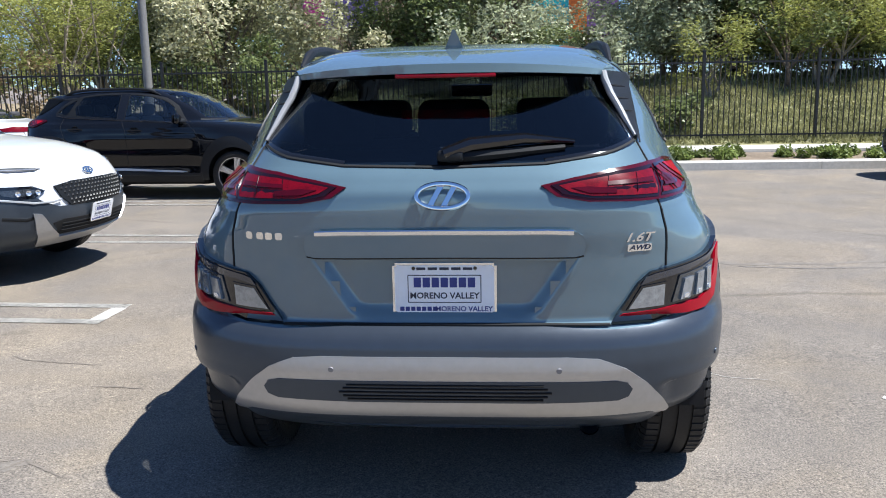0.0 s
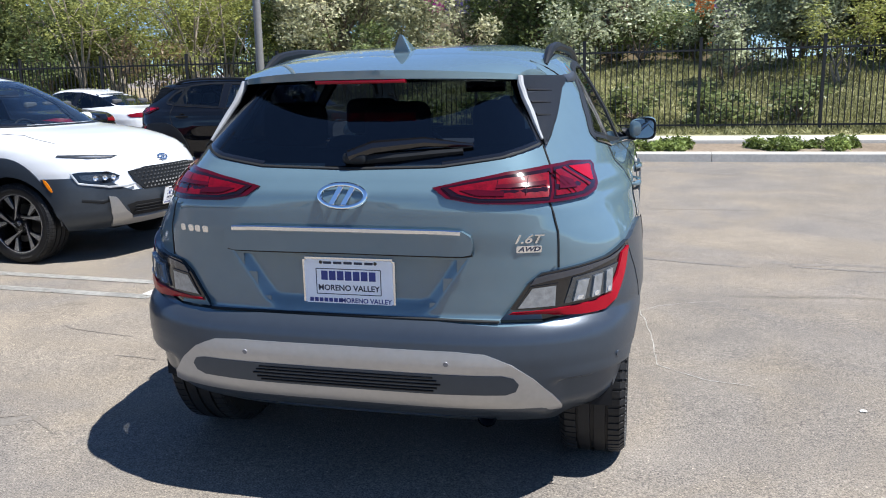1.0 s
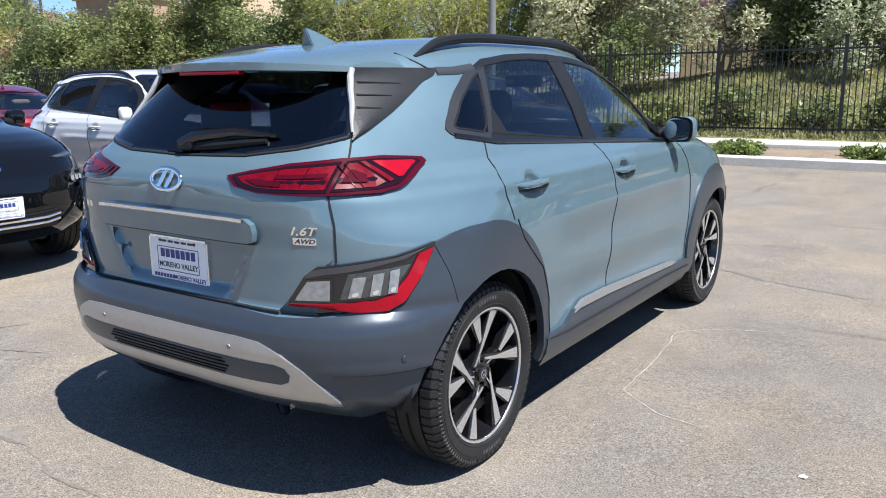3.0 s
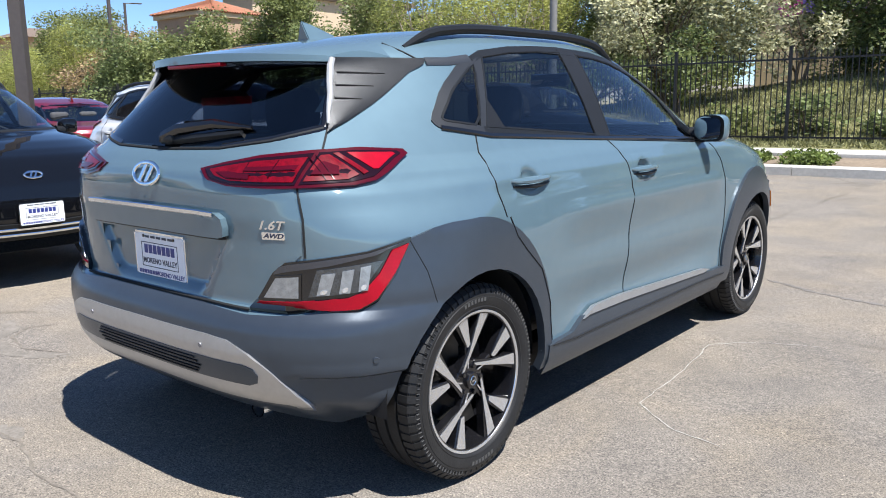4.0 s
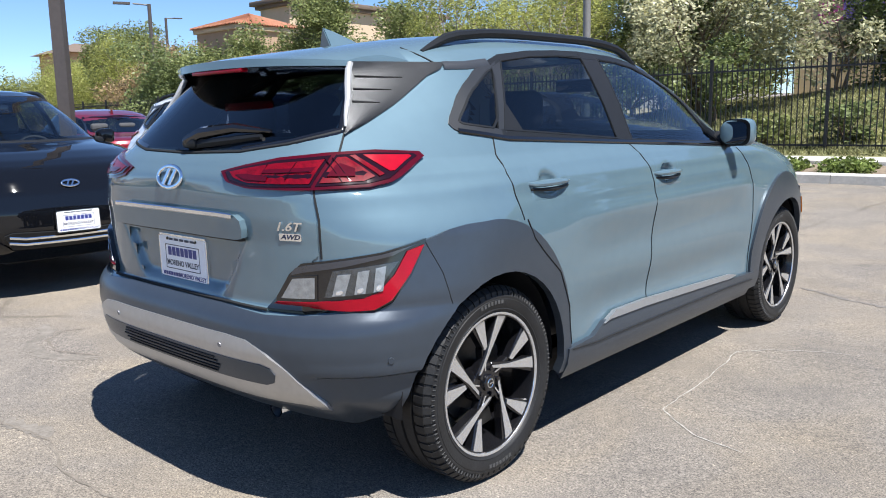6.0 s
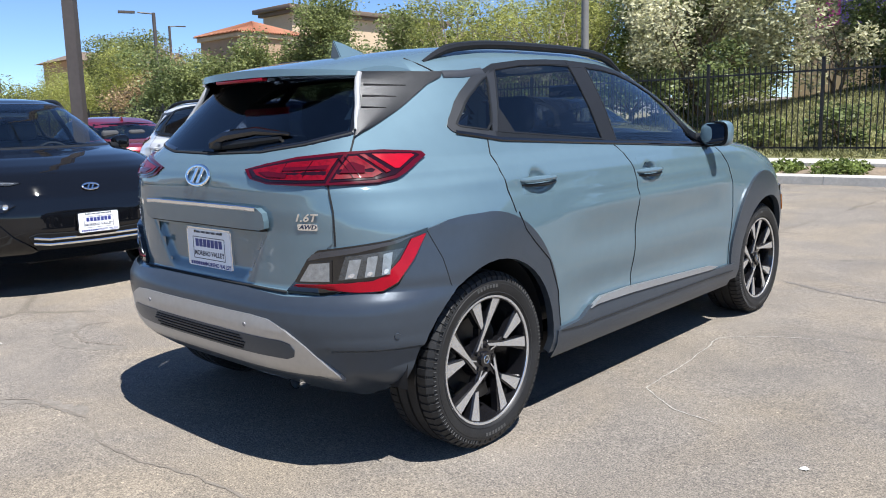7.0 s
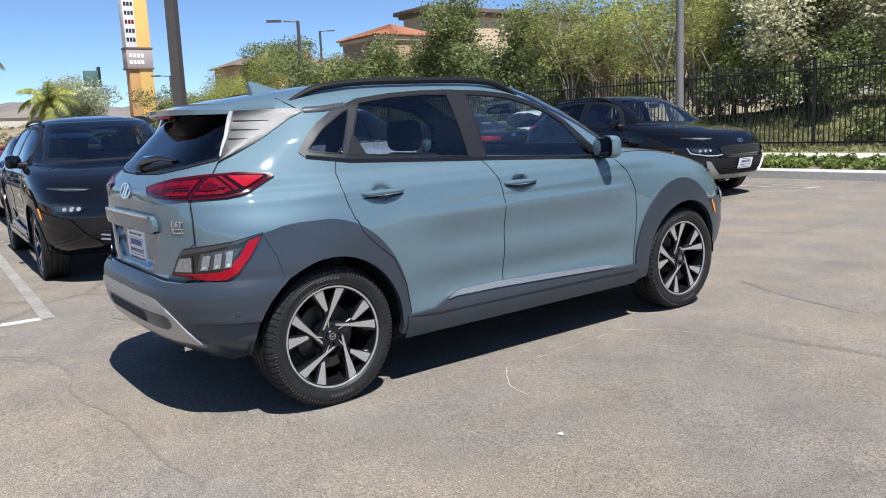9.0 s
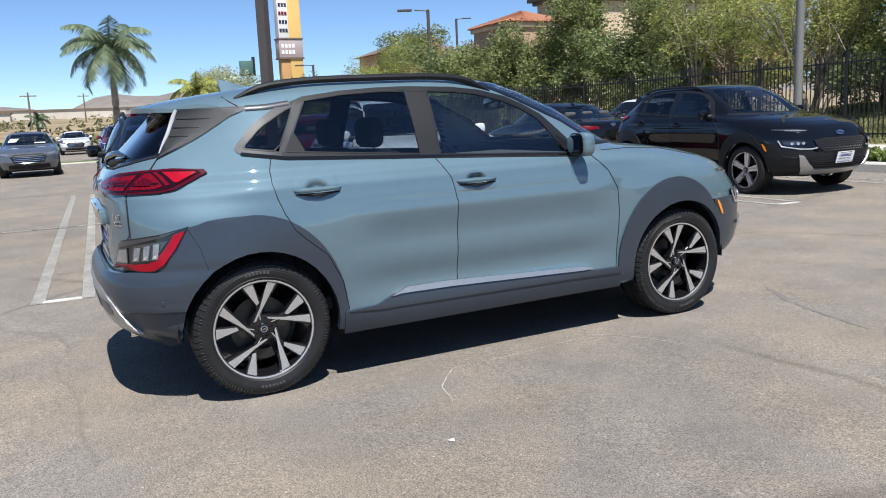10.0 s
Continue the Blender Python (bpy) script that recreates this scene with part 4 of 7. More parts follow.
        v0 = [bm.verts.new((s * (0.915 + 0.062 * math.copysign(abs(math.cos(a)) ** 0.6, math.cos(a))), 1.798 - 0.006 * math.cos(a), 1.108 + 0.053 * math.copysign(abs(math.sin(a)) ** 0.6, math.sin(a)))) for a in [i * math.tau / 28 for i in range(28)]]
        bm.faces.new(v0)
        bmesh.ops.solidify(bm, geom=bm.faces[:], thickness=0.006)
        part("mirror_glass", bm, MIRROR, mir)
        bm = bmesh.new()
        v0 = [bm.verts.new((s * (0.915 + 0.074 * math.copysign(abs(math.cos(a)) ** 0.6, math.cos(a))), 1.810 - 0.006 * math.cos(a), 1.108 + 0.064 * math.copysign(abs(math.sin(a)) ** 0.6, math.sin(a)))) for a in [i * math.tau / 28 for i in range(28)]]
        bm.faces.new(v0)
        bmesh.ops.solidify(bm, geom=bm.faces[:], thickness=0.03)
        part("mirror_rim", bm, CLAD_BLACK, mir)
        bm = bmesh.new()
        tube(bm, [(s * 0.80, 1.865, 1.07), (s * 0.86, 1.865, 1.07), (s * 0.89, 1.845, 1.075)], [0.045, 0.035, 0.03], 10)
        part("mirror_arm", bm, CLAD_BLACK, mir)
        bm = bmesh.new()
        for q in ((1.80, 1.045), (1.95, 1.04), (1.79, 1.17)):
            bm.verts.new((s * (float(K.side(*q)) + 0.004), *q))
        bm.faces.new(bm.verts[:])
        bmesh.ops.solidify(bm, geom=bm.faces[:], thickness=0.006)
        part("mirror_base", bm, CLAD_BLACK, mir)

    # roof rails, aerial, high brake lamp
    if rails:
        for s in (-1, 1):
            bm = bmesh.new()
            pth, rad = [], []
            for i in range(25):
                f = i / 24
                y = 0.02 + 1.45 * f
                zz = 1.49
                lo, hi = 1.40, 1.556
                for _ in range(24):
                    mid = (lo + hi) / 2
                    lo, hi = (mid, hi) if float(K.side(y, mid)) > 0.555 else (lo, mid)
                rise = 0.034 * min(1, math.sin(math.pi * min(max(f, 0), 1)) * 3.2)
                pth.append((s * 0.555, y, lo + rise - 0.004))
                rad.append(0.008 + 0.010 * min(1, math.sin(math.pi * f) * 4))
            tube(bm, pth, rad, 8)
            part("roof_rail", bm, CLAD_BLACK, car)
    bm = bmesh.new()
    base = [(-0.035, -0.02), (0.035, -0.02), (0.03, 0.10), (0.0, 0.16), (-0.03, 0.10)]
    zf = K.top_at(0, 0.08)
    lowv = [bm.verts.new((x, y + 0.08, K.top_at(0, y + 0.08) - 0.004)) for x, y in base]
    topv = [bm.verts.new((x * 0.10, y * 0.25 + 0.055, zf + 0.068 - 0.06 * max(y, 0))) for x, y in base]
    for i in range(5):
        bm.faces.new((lowv[i], lowv[(i + 1) % 5], topv[(i + 1) % 5], topv[i]))
    bm.faces.new(topv)
    bmesh.ops.bevel(bm, geom=bm.edges[:], offset=0.004, segments=2, affect="EDGES")
    part("roof_aerial", bm, paint_mat, car)

    # roof spoiler: a wedge drawn in towards its trailing edge
    n, fs = 24, (0.0, 0.2, 0.45, 0.7, 0.9, 1.0)

    def wedge(e, f, low=0.0):
        half = 0.568 - 0.070 * f
        x = e * half
        yt = -0.437 + 0.178 * abs(e) ** 3
        zt = 1.424 - 0.020 * e * e
        z = K.top_at(math.copysign(min(abs(x), 0.562), x), -0.06) * (1 - f) + zt * f + 0.004 + 0.012 * f * (1 - f)
        z = z + low * (min(z - 0.018, 1.4 - 0.010 * e * e) - z)
        return (x, -0.06 + (yt + 0.06) * f, z)

    bm = bmesh.new()
    tops = [[bm.verts.new(wedge(2 * i / n - 1, f)) for f in fs] for i in range(n + 1)]
    lows = [[bm.verts.new(wedge(2 * i / n - 1, f, 1.0)) for f in fs] for i in range(n + 1)]
    for i in range(n):
        for k in range(5):
            bm.faces.new((tops[i][k], tops[i + 1][k], tops[i + 1][k + 1], tops[i][k + 1]))
            bm.faces.new((lows[i][k + 1], lows[i + 1][k + 1], lows[i + 1][k], lows[i][k]))
        bm.faces.new((tops[i][5], tops[i + 1][5], lows[i + 1][5], lows[i][5]))
        bm.faces.new((tops[i][0], lows[i][0], lows[i + 1][0], tops[i + 1][0]))
    for i in (0, n):
        for k in range(5):
            bm.faces.new((tops[i][k], tops[i][k + 1], lows[i][k + 1], lows[i][k]))
    sp = part("roof_spoiler", bm, paint_mat, car)
    bm = bmesh.new()
    und = []
    for i in range(n + 1):
        e = 2 * i / n - 1
        x, y, z = wedge(e, 1.0, 1.0)
        und.append([bm.verts.new((x * 0.985, y + 0.006, z - 0.003)), bm.verts.new((x * 1.02, min(y + 0.13, -0.20), z - 0.008))])
    for a, b in zip(und, und[1:]):
        bm.faces.new((a[0], b[0], b[1], a[1]))
    bmesh.ops.solidify(bm, geom=bm.faces[:], thickness=-0.004)
    part("spoiler_underside", bm, GLOSS_BLACK, sp)
    part("high_brake_lamp", boxes((-0.155, 0.155, -0.433, -0.405, 1.386, 1.3985), bevel=0.003), RED_BAND, sp, "red high-level brake lamp")
    for s in (-1, 1):
        bm, inner = bmesh.new(), bmesh.new()
        edge, sheet, rim = [], [], []
        for z in (1.400, 1.375, 1.35, 1.33, 1.31, 1.285, 1.26, 1.235, 1.20):
            x, y, back = fin_rear(z)
            edge.append([bm.verts.new((s * (x + dx), y + dy, z)) for dx, dy in ((-0.026, back + 0.01), (-0.016, 0.004), (-0.003, 0.003), (-0.006, back + 0.03))])
            sheet.append([inner.verts.new((s * (x - 0.028), y + back + 0.01, z)), inner.verts.new((s * (x - 0.019), y + 0.008, z))])
            rim.append((s * (x - 0.005), y + 0.001, z))
        for a, b in zip(edge, edge[1:]):
            for k in range(4):
                bm.faces.new((a[k], a[(k + 1) % 4], b[(k + 1) % 4], b[k]))
        bm.faces.new(edge[0])
        bm.faces.new(edge[-1][::-1])
        ck = part("spoiler_cheek", bm, fin_mat, sp)
        for a, b in zip(sheet, sheet[1:]):
            inner.faces.new((a[0], a[1], b[1], b[0]))
        bmesh.ops.solidify(inner, geom=inner.faces[:], thickness=0.002)
        part("cheek_lining", inner, GLOSS_BLACK, ck)
        # on grey trim this rounded rim is coloured pale as a sun highlight
        part("cheek_edge", tube(bmesh.new(), rim, [0.010, 0.0115, 0.0115, 0.011, 0.0105, 0.010, 0.009, 0.007, 0.005], 8), EDGE_HIGHLIGHT if clad is CLAD else CLAD_BLACK, ck, "thin bright edge")

    # wiper
    wy = lambda x, z: float(K.tail(x, z))
    bm = bmesh.new()
    tube(bm, [(0.0, wy(0.0, 1.162) - 0.035, 1.162), (0.08, wy(0.08, 1.180) - 0.038, 1.188), (0.24, wy(0.24, 1.195) - 0.034, 1.203), (0.39, wy(0.39, 1.19) - 0.014, 1.190)], [0.018, 0.022, 0.016, 0.006], 8)
    wip = part("rear_wiper", bm, GLOSS_BLACK, car)
    bm = bmesh.new()
    tube(bm, [(0.01, wy(0.0, 1.150) - 0.014, 1.148), (0.15, wy(0.15, 1.16) - 0.014, 1.158), (0.36, wy(0.36, 1.175) - 0.010, 1.175)], [0.016, 0.016, 0.009], 6)
    part("wiper_blade", bm, CLAD_BLACK, wip)
    part("wiper_pivot", boxes((-0.02, 0.06, wy(0, 1.15) - 0.035, wy(0, 1.16) + 0.015, 1.138, 1.172), bevel=0.012, seg=3), CLAD_BLACK, wip)

    # lower rear trim
    skid = [(0.0, 0.578), K.rx(0.36, 0.577), K.rx(0.45, 0.570), K.rx(0.53, 0.540), K.rx(0.59, 0.492), K.rx(0.645, 0.43), K.rx(0.672, 0.385), K.rx(0.668, 0.362), K.rx(0.50, 0.358), K.rx(0.30, 0.352), (0.0, 0.352)]
    K.panel("rear_skid_trim", "R", skid, SKID, car, 0.019, 0.03, full=True, label="silver lower bumper trim", step=0.018, dent=tuck)
    slot = [(0.0, 0.506), K.rx(0.30, 0.506), K.rx(0.50, 0.504), K.rx(0.535, 0.495), K.rx(0.55, 0.475), K.rx(0.54, 0.452), K.rx(0.51, 0.440), K.rx(0.30, 0.438), (0.0, 0.438)]
    K.panel("trim_insert", "R", slot, CLAD, car, 0.0212, 0.01, full=True, label="dark ribbed insert")
    for k in range(5):
        K.seam("insert_rib", "R", [(0.0, 0.450 + 0.011 * k), K.rx(0.315 - 0.012 * abs(k - 2), 0.450 + 0.011 * k)], CLAD_BLACK, car, 0.006, 0.0252, full=True)
    for sx in (-0.335, 0.335):
        bm = bmesh.new()
        bmesh.ops.create_cone(bm, cap_ends=True, segments=20, radius1=0.009, radius2=0.008, depth=0.004)
        bmesh.ops.transform(bm, verts=bm.verts, matrix=K.frame_at("R", math.copysign(K.rx(abs(sx), 0.542)[0], sx), 0.542, 0.021))
        part("parking_sensor", bm, SENSOR_GREY, car)
        bm = bmesh.new()
        bmesh.ops.create_cone(bm, cap_ends=True, segments=20, radius1=0.010, radius2=0.009, depth=0.004)
        bmesh.ops.transform(bm, verts=bm.verts, matrix=K.frame_at("R", math.copysign(K.ry(-0.44, 0.525)[0], sx), 0.525, 0.016))
        part("parking_sensor", bm, clad, car)
    bm = bmesh.new()
    tube(bm, [(0.44, -0.30, 0.315), (0.44, -0.575, 0.320)], 0.031, 20, cap=False)
    tube(bm, [(0.44, -0.30, 0.315), (0.44, -0.575, 0.320)], 0.027, 20, cap=False)
    part("exhaust_pipe", bm, CHROME, car)

    # tailgate garnish and badges
    gar = [(0.0, 0.945), K.rx(0.38, 0.942), K.rx(0.405, 0.928), K.rx(0.41, 0.90), K.rx(0.405, 0.874), K.rx(0.38, 0.868), (0.0, 0.870)]
    K.panel("tailgate_garnish", "R", gar, paint_mat, car, 0.026, 0.03, full=True)
    K.seam("chrome_strip", "R", [(0.0, 0.942), K.rx(0.30, 0.941), K.rx(0.375, 0.938)], CHROME, car, 0.017, 0.030, full=True, label="thin chrome strip")
    K.seam("garnish_gap", "R", [(0.0, 0.866), K.rx(0.38, 0.864), K.rx(0.408, 0.868)], SEAM, car, 0.010, 0.014, full=True)
    emblem(car, K.frame_at("R", 0.0, 1.043, 0.009), 0.084, 0.041)
    if detail:
        txt = lambda s, size, x, z, ma, nm, off=0.004, ext=0.002: lettering(car, s, size, K.frame_at("R", K.rx(x, z)[0], z, off), ma, nm, ext, slant=0.35, wide=1.3)
        txt("1.6T", 0.037, 0.568, 0.914, CHROME, "engine_badge")
        fm = K.frame_at("R", K.rx(0.575, 0.883)[0], 0.883, 0.003)
        part("drive_badge", plate_bm(0.078, 0.022, 0.003, 0.002), CHROME, car).matrix_local = fm
        lettering(car, "AWD", 0.020, K.frame_at("R", K.rx(0.575, 0.883)[0], 0.883, 0.0052), PLATE_INK, "drive_badge_letters", 0.0006, slant=0.3, wide=1.35)
        # model name, as plain bars
        for k in range(4):
            x = -0.595 + 0.033 * k + (0.004 if k == 1 else 0)
            part("name_badge", plate_bm(0.024, 0.022, 0.003, 0.003), CHROME, car).matrix_local = K.frame_at("R", -K.rx(-x, 0.925)[0], 0.925, 0.003)
    if plate_tail:
        dealer_plate(car, Matrix.Translation((0, float(K.tail(0, 0.765)) + 0.016, 0.763)) @ Matrix.Rotation(radians(90), 4, "X"), detail)

    # face
    nose_parts(car, K, face, paint_mat, clad, detail)
    cabin(car)
    return car


def side_band(K, car, clad):
    """The dark pillars and frames between and round the side windows."""
    for name, poly, ma in (
            ("pillar_trim", [(0.905, 1.10), (1.025, 1.09), (1.05, 1.456), (0.91, 1.462)], FRAME_GREY if clad is CLAD else GLOSS_BLACK),
            ("corner_trim", [(0.204, 1.168), (0.258, 1.268), (0.300, 1.166)], FRAME_GREY if clad is CLAD else CLAD_BLACK),
            ("quarter_bar", [(0.160, 1.16), (0.200, 1.155), (0.350, 1.425), (0.285, 1.40)], QUARTER_GREY if clad is CLAD else CLAD_BLACK),
            ("upper_frame", [(0.27, 1.412), (0.35, 1.438), (0.55, 1.460), (0.75, 1.470), (0.92, 1.472), (1.2, 1.460), (1.38, 1.440), (1.56, 1.396), (1.66, 1.348), (1.76, 1.283), (1.88, 1.13), (1.97, 1.035), (1.80, 1.045), (1.82, 1.075), (1.71, 1.262), (1.62, 1.323), (1.52, 1.370), (1.35, 1.413), (1.2, 1.431), (1.04, 1.439), (0.75, 1.445), (0.55, 1.436), (0.345, 1.412), (0.29, 1.393)], CLAD_BLACK),
            ("quarter_surround", [(-0.038, 1.203), (-0.025, 1.18), (0.0, 1.170), (0.18, 1.146), (0.18, 1.176), (0.02, 1.195), (0.005, 1.208), (0.10, 1.297), (0.235, 1.371), (0.285, 1.389), (0.272, 1.416), (0.20, 1.392), (0.06, 1.308)], QUARTER_GREY if clad is CLAD else CLAD_BLACK),
            ("lower_frame", [(0.18, 1.148), (1.0, 1.088), (1.85, 1.040), (1.85, 1.062), (1.0, 1.110), (0.18, 1.174)], CLAD_BLACK)):
        K.panel(name, "S", softened(poly, 1, 0.2) if name == "quarter_surround" else poly, ma, car, 0.0035, 0.008, step=0.05)


def plate_bm(w, h, t, r):
    bm = bmesh.new()
    box(bm, -w / 2, w / 2, -h / 2, h / 2, -t / 2, t / 2)
    bmesh.ops.bevel(bm, geom=[e for e in bm.edges if abs(e.verts[0].co.z - e.verts[1].co.z) > t / 2], offset=r, segments=4, affect="EDGES")
    return bm


def lettering(parent, text, size, m, material, name, extrude=0.001, align="CENTER", bold=0.022, slant=0.0, wide=1.0):
    cu = bpy.data.curves.new(name, "FONT")
    cu.body, cu.size, cu.extrude, cu.align_x, cu.align_y = text, size, extrude, align, "CENTER"
    cu.resolution_u, cu.offset, cu.shear = 3, size * bold, slant
    tmp = new("letters", cu)
    dg = bpy.context.evaluated_depsgraph_get()
    me = bpy.data.meshes.new_from_object(tmp.evaluated_get(dg))
    bpy.data.objects.remove(tmp)
    bpy.data.curves.remove(cu)
    me.materials.clear()
    me.materials.append(material)
    me.transform(Matrix.Diagonal((wide, 1, 1, 1)))
    ob = part(name, me, None, parent)
    ob.matrix_local = m
    return ob


def emblem(car, m, a, b):
    """A plain oval ring with two slanted bars."""
    bm = bmesh.new()
    n, k = 48, 8
    rows = []
    for i in range(n):
        t = i * math.tau / n
        c = Vector((a * 0.9 * math.cos(t), b * 0.88 * math.sin(t), 0.004))
        o = Vector((math.cos(t) * b, math.sin(t) * a, 0)).normalized()
        rows.append([bm.verts.new(c + 0.0075 * math.cos(j * math.tau / k) * o + Vector((0, 0, 0.005 * math.sin(j * math.tau / k)))) for j in range(k)])
    for i in range(n):
        for j in range(k):
            bm.faces.new((rows[i][j], rows[(i + 1) % n][j], rows[(i + 1) % n][(j + 1) % k], rows[i][(j + 1) % k]))
    ob = part("emblem", bm, CHROME, car)
    ob.matrix_local = m
    bm = bmesh.new()
    for x in (-0.24, 0.24):
        box(bm, (x - 0.12) * a, (x + 0.12) * a, -0.70 * b, 0.70 * b, 0, 0.007, 0.002, 1)
    for v in bm.verts:
        v.co.x += 0.55 * v.co.y
    part("emblem_bar", bm, CHROME, ob)
    return ob


def dealer_plate(car, m, detail, blue_foot=True):
    """A paper dealer plate in a frame: place name lettered, the maker's name as bars."""
    pl = part("dealer_plate", plate_bm(0.312, 0.160, 0.010, 0.008), CHROME if blue_foot else PLATE_WHITE, car, "white dealer plate in a bright frame")
    pl.matrix_local = m
    T = lambda x, y, z=0.0065: Matrix.Translation((x, y, z))
    def bar(w, h, x, y, ma, z=0.0065):
        part("print", plate_bm(w, h, 0.001, 0.0005), ma, pl).matrix_local = T(x, y, z)
    part("plate_sheet", plate_bm(0.298, 0.146, 0.002, 0.005), PLATE_WHITE, pl).matrix_local = T(0, 0, 0.0055)
    for w, h, x, y in ((0.218, 0.0025, 0, 0.043), (0.218, 0.0025, 0, -0.040), (0.0025, 0.083, -0.109, 0.0015), (0.0025, 0.083, 0.109, 0.0015)):
        bar(w, h, x, y, PLATE_INK, 0.0068)
    for k in range(7):
        bar(0.022, 0.030, -0.081 + 0.027 * k, 0.021, PLATE_BLUE, 0.0068)
    lettering(pl, "MORENO VALLEY", 0.0262, T(0, -0.020, 0.007), PLATE_INK, "place_name", 0.0003)
    for k in range(5):
        bar(0.028, 0.008, -0.07 + 0.035 * k, 0.063, PLATE_INK, 0.0068)
    if blue_foot:
        for k in range(7):
            bar(0.013, 0.013, -0.128 + 0.0165 * k, -0.060, PLATE_BLUE, 0.0068)
        lettering(pl, "MORENO VALLEY", 0.0215, T(0.058, -0.0605, 0.007), PLATE_BLUE, "frame_name", 0.0003)
    for x in (-0.092, 0.092):
        bm = bmesh.new()
        bmesh.ops.create_cone(bm, cap_ends=True, segments=14, radius1=0.006, radius2=0.005, depth=0.003)
        part("plate_screw", bm, GLOSS_BLACK, pl).matrix_local = T(x, 0.064, 0.0075)


def nose_parts(car, K, face, paint_mat, clad, detail):
    """Bumper, lamps and grille at the front."""
    bump = [(0.0, 0.565), K.fx(0.45, 0.575), K.fx(0.56, 0.62), K.fx(0.64, 0.70), K.fy(2.98, 0.70), K.fy(2.88, 0.70), K.fy(2.93, 0.55), K.fy(2.965, 0.40), K.fy(2.965, 0.27), K.fx(0.5, 0.27), (0.0, 0.27)]
    if face == "grille":
        K.panel("front_bumper", "F", bump, clad, car, 0.014, 0.03, step=0.06)
        K.panel("front_grille", "F", [(0.0, 0.748), K.fx(0.30, 0.748), K.fx(0.455, 0.728), K.fx(0.42, 0.64), K.fx(0.34, 0.57), (0.0, 0.562)], CLAD_BLACK, car, 0.016, 0.03, full=True, step=0.05, label="black studded grille")
        if detail:
            bm = bmesh.new()
            for j in range(6):
                for i in range(-9, 10):
                    x, z = (i + 0.5 * (j % 2)) * 0.045, 0.584 + 0.029 * j
                    if abs(x) < 0.33 + 0.09 * (z - 0.58) / 0.14:
                        mm = K.frame_at("F", math.copysign(K.fx(abs(x), z)[0], x), z, 0.018)
                        q = bmesh.ops.create_cone(bm, cap_ends=True, segments=4, radius1=0.016, radius2=0.006, depth=0.01)["verts"]
                        bmesh.ops.transform(bm, verts=q, matrix=mm)
            part("grille_mesh", bm, GRILLE_STUD, car, smooth=False)
        K.seam("lamp_edging", "F", [K.fy(3.10, 0.735), K.fy(3.15, 0.655), K.fx(0.62, 0.618), K.fx(0.50, 0.615), K.fx(0.43, 0.625)], SILVER, car, 0.016, 0.022)
        K.seam("bumper_crease", "F", [K.fy(3.16, 0.52), K.fx(0.66, 0.50), K.fx(0.58, 0.52)], CLAD_BLACK, car, 0.03, 0.016)
        K.panel("lower_intake", "F", [(0.0, 0.47), K.fx(0.42, 0.48), K.fx(0.50, 0.46), K.fx(0.44, 0.375), (0.0, 0.365)], DARK, car, 0.018, 0.02, full=True, step=0.06)
        K.panel("front_skid_trim", "F", [(0.0, 0.355), K.fx(0.42, 0.362), K.fx(0.50, 0.42), K.fx(0.585, 0.535), K.fx(0.63, 0.545), K.fx(0.60, 0.40), K.fx(0.52, 0.30), (0.0, 0.285)], SKID, car, 0.03, 0.03, full=True, step=0.06, label="silver lower bumper trim")
        for k in range(3):
            K.seam("intake_bar", "F", [(0.0, 0.392 + 0.026 * k), K.fx(0.43, 0.396 + 0.026 * k)], CLAD_BLACK, car, 0.008, 0.024, full=True)
        plate_z = 0.495
    else:
        K.panel("front_bumper", "F", [(0.0, 0.36), K.fx(0.42, 0.37), K.fx(0.56, 0.47), K.fx(0.66, 0.60), K.fy(2.98, 0.66), K.fy(2.88, 0.70), K.fy(2.93, 0.55), K.fy(2.965, 0.40), K.fy(2.965, 0.27), K.fx(0.5, 0.27), (0.0, 0.27)], clad, car, 0.014, 0.03, step=0.06)
        for z in (0.40, 0.44):
            K.seam("chrome_bar", "F", [(0.0, z), K.fx(0.34, z + 0.004), K.fx(0.44, z + 0.02)], CHROME, car, 0.022, 0.022, full=True)
        K.panel("lower_intake", "F", [(0.0, 0.47), K.fx(0.42, 0.49), K.fx(0.47, 0.47), K.fx(0.42, 0.375), (0.0, 0.368)], CLAD_BLACK, car, 0.016, 0.02, full=True, step=0.06)
        plate_z = 0.54
    K.panel("headlamp", "F", [K.fx(0.53, 0.70), K.fx(0.60, 0.655), K.fx(0.68, 0.65), K.fy(3.14, 0.665), K.fy(3.10, 0.735), K.fy(3.16, 0.745), K.fx(0.60, 0.74)], GLOSS_BLACK, car, 0.018, 0.02, step=0.05, label="black headlamp cluster")
    K.panel("headlamp_lens", "F", [K.fx(0.57, 0.70), K.fx(0.63, 0.672), K.fx(0.70, 0.668), K.fy(3.17, 0.685), K.fy(3.15, 0.72), K.fx(0.63, 0.722)], LENS_DARK, car, 0.021, 0.004, step=0.05)
    K.panel("running_lamp", "F", [K.fx(0.46, 0.855), K.fx(0.52, 0.842), K.fx(0.66, 0.846), K.fy(2.98, 0.868), K.fy(2.99, 0.880), K.fx(0.60, 0.872)], LENS_DARK, car, 0.008, 0.012, step=0.05)
    K.seam("running_lamp_tube", "F", [K.fx(0.50, 0.852), K.fx(0.60, 0.856), K.fx(0.70, 0.860)], LENS_CLEAR if face == "grille" else LENS_GREY, car, 0.008, 0.0095)
    for x in (0.58, 0.63, 0.68):
        for sd in (-1, 1):
            bm = bmesh.new()
            lathe(bm, [(0.0, 0.004), (0.014, 0.006), (0.019, 0.010), (0.021, 0.004)], 18)
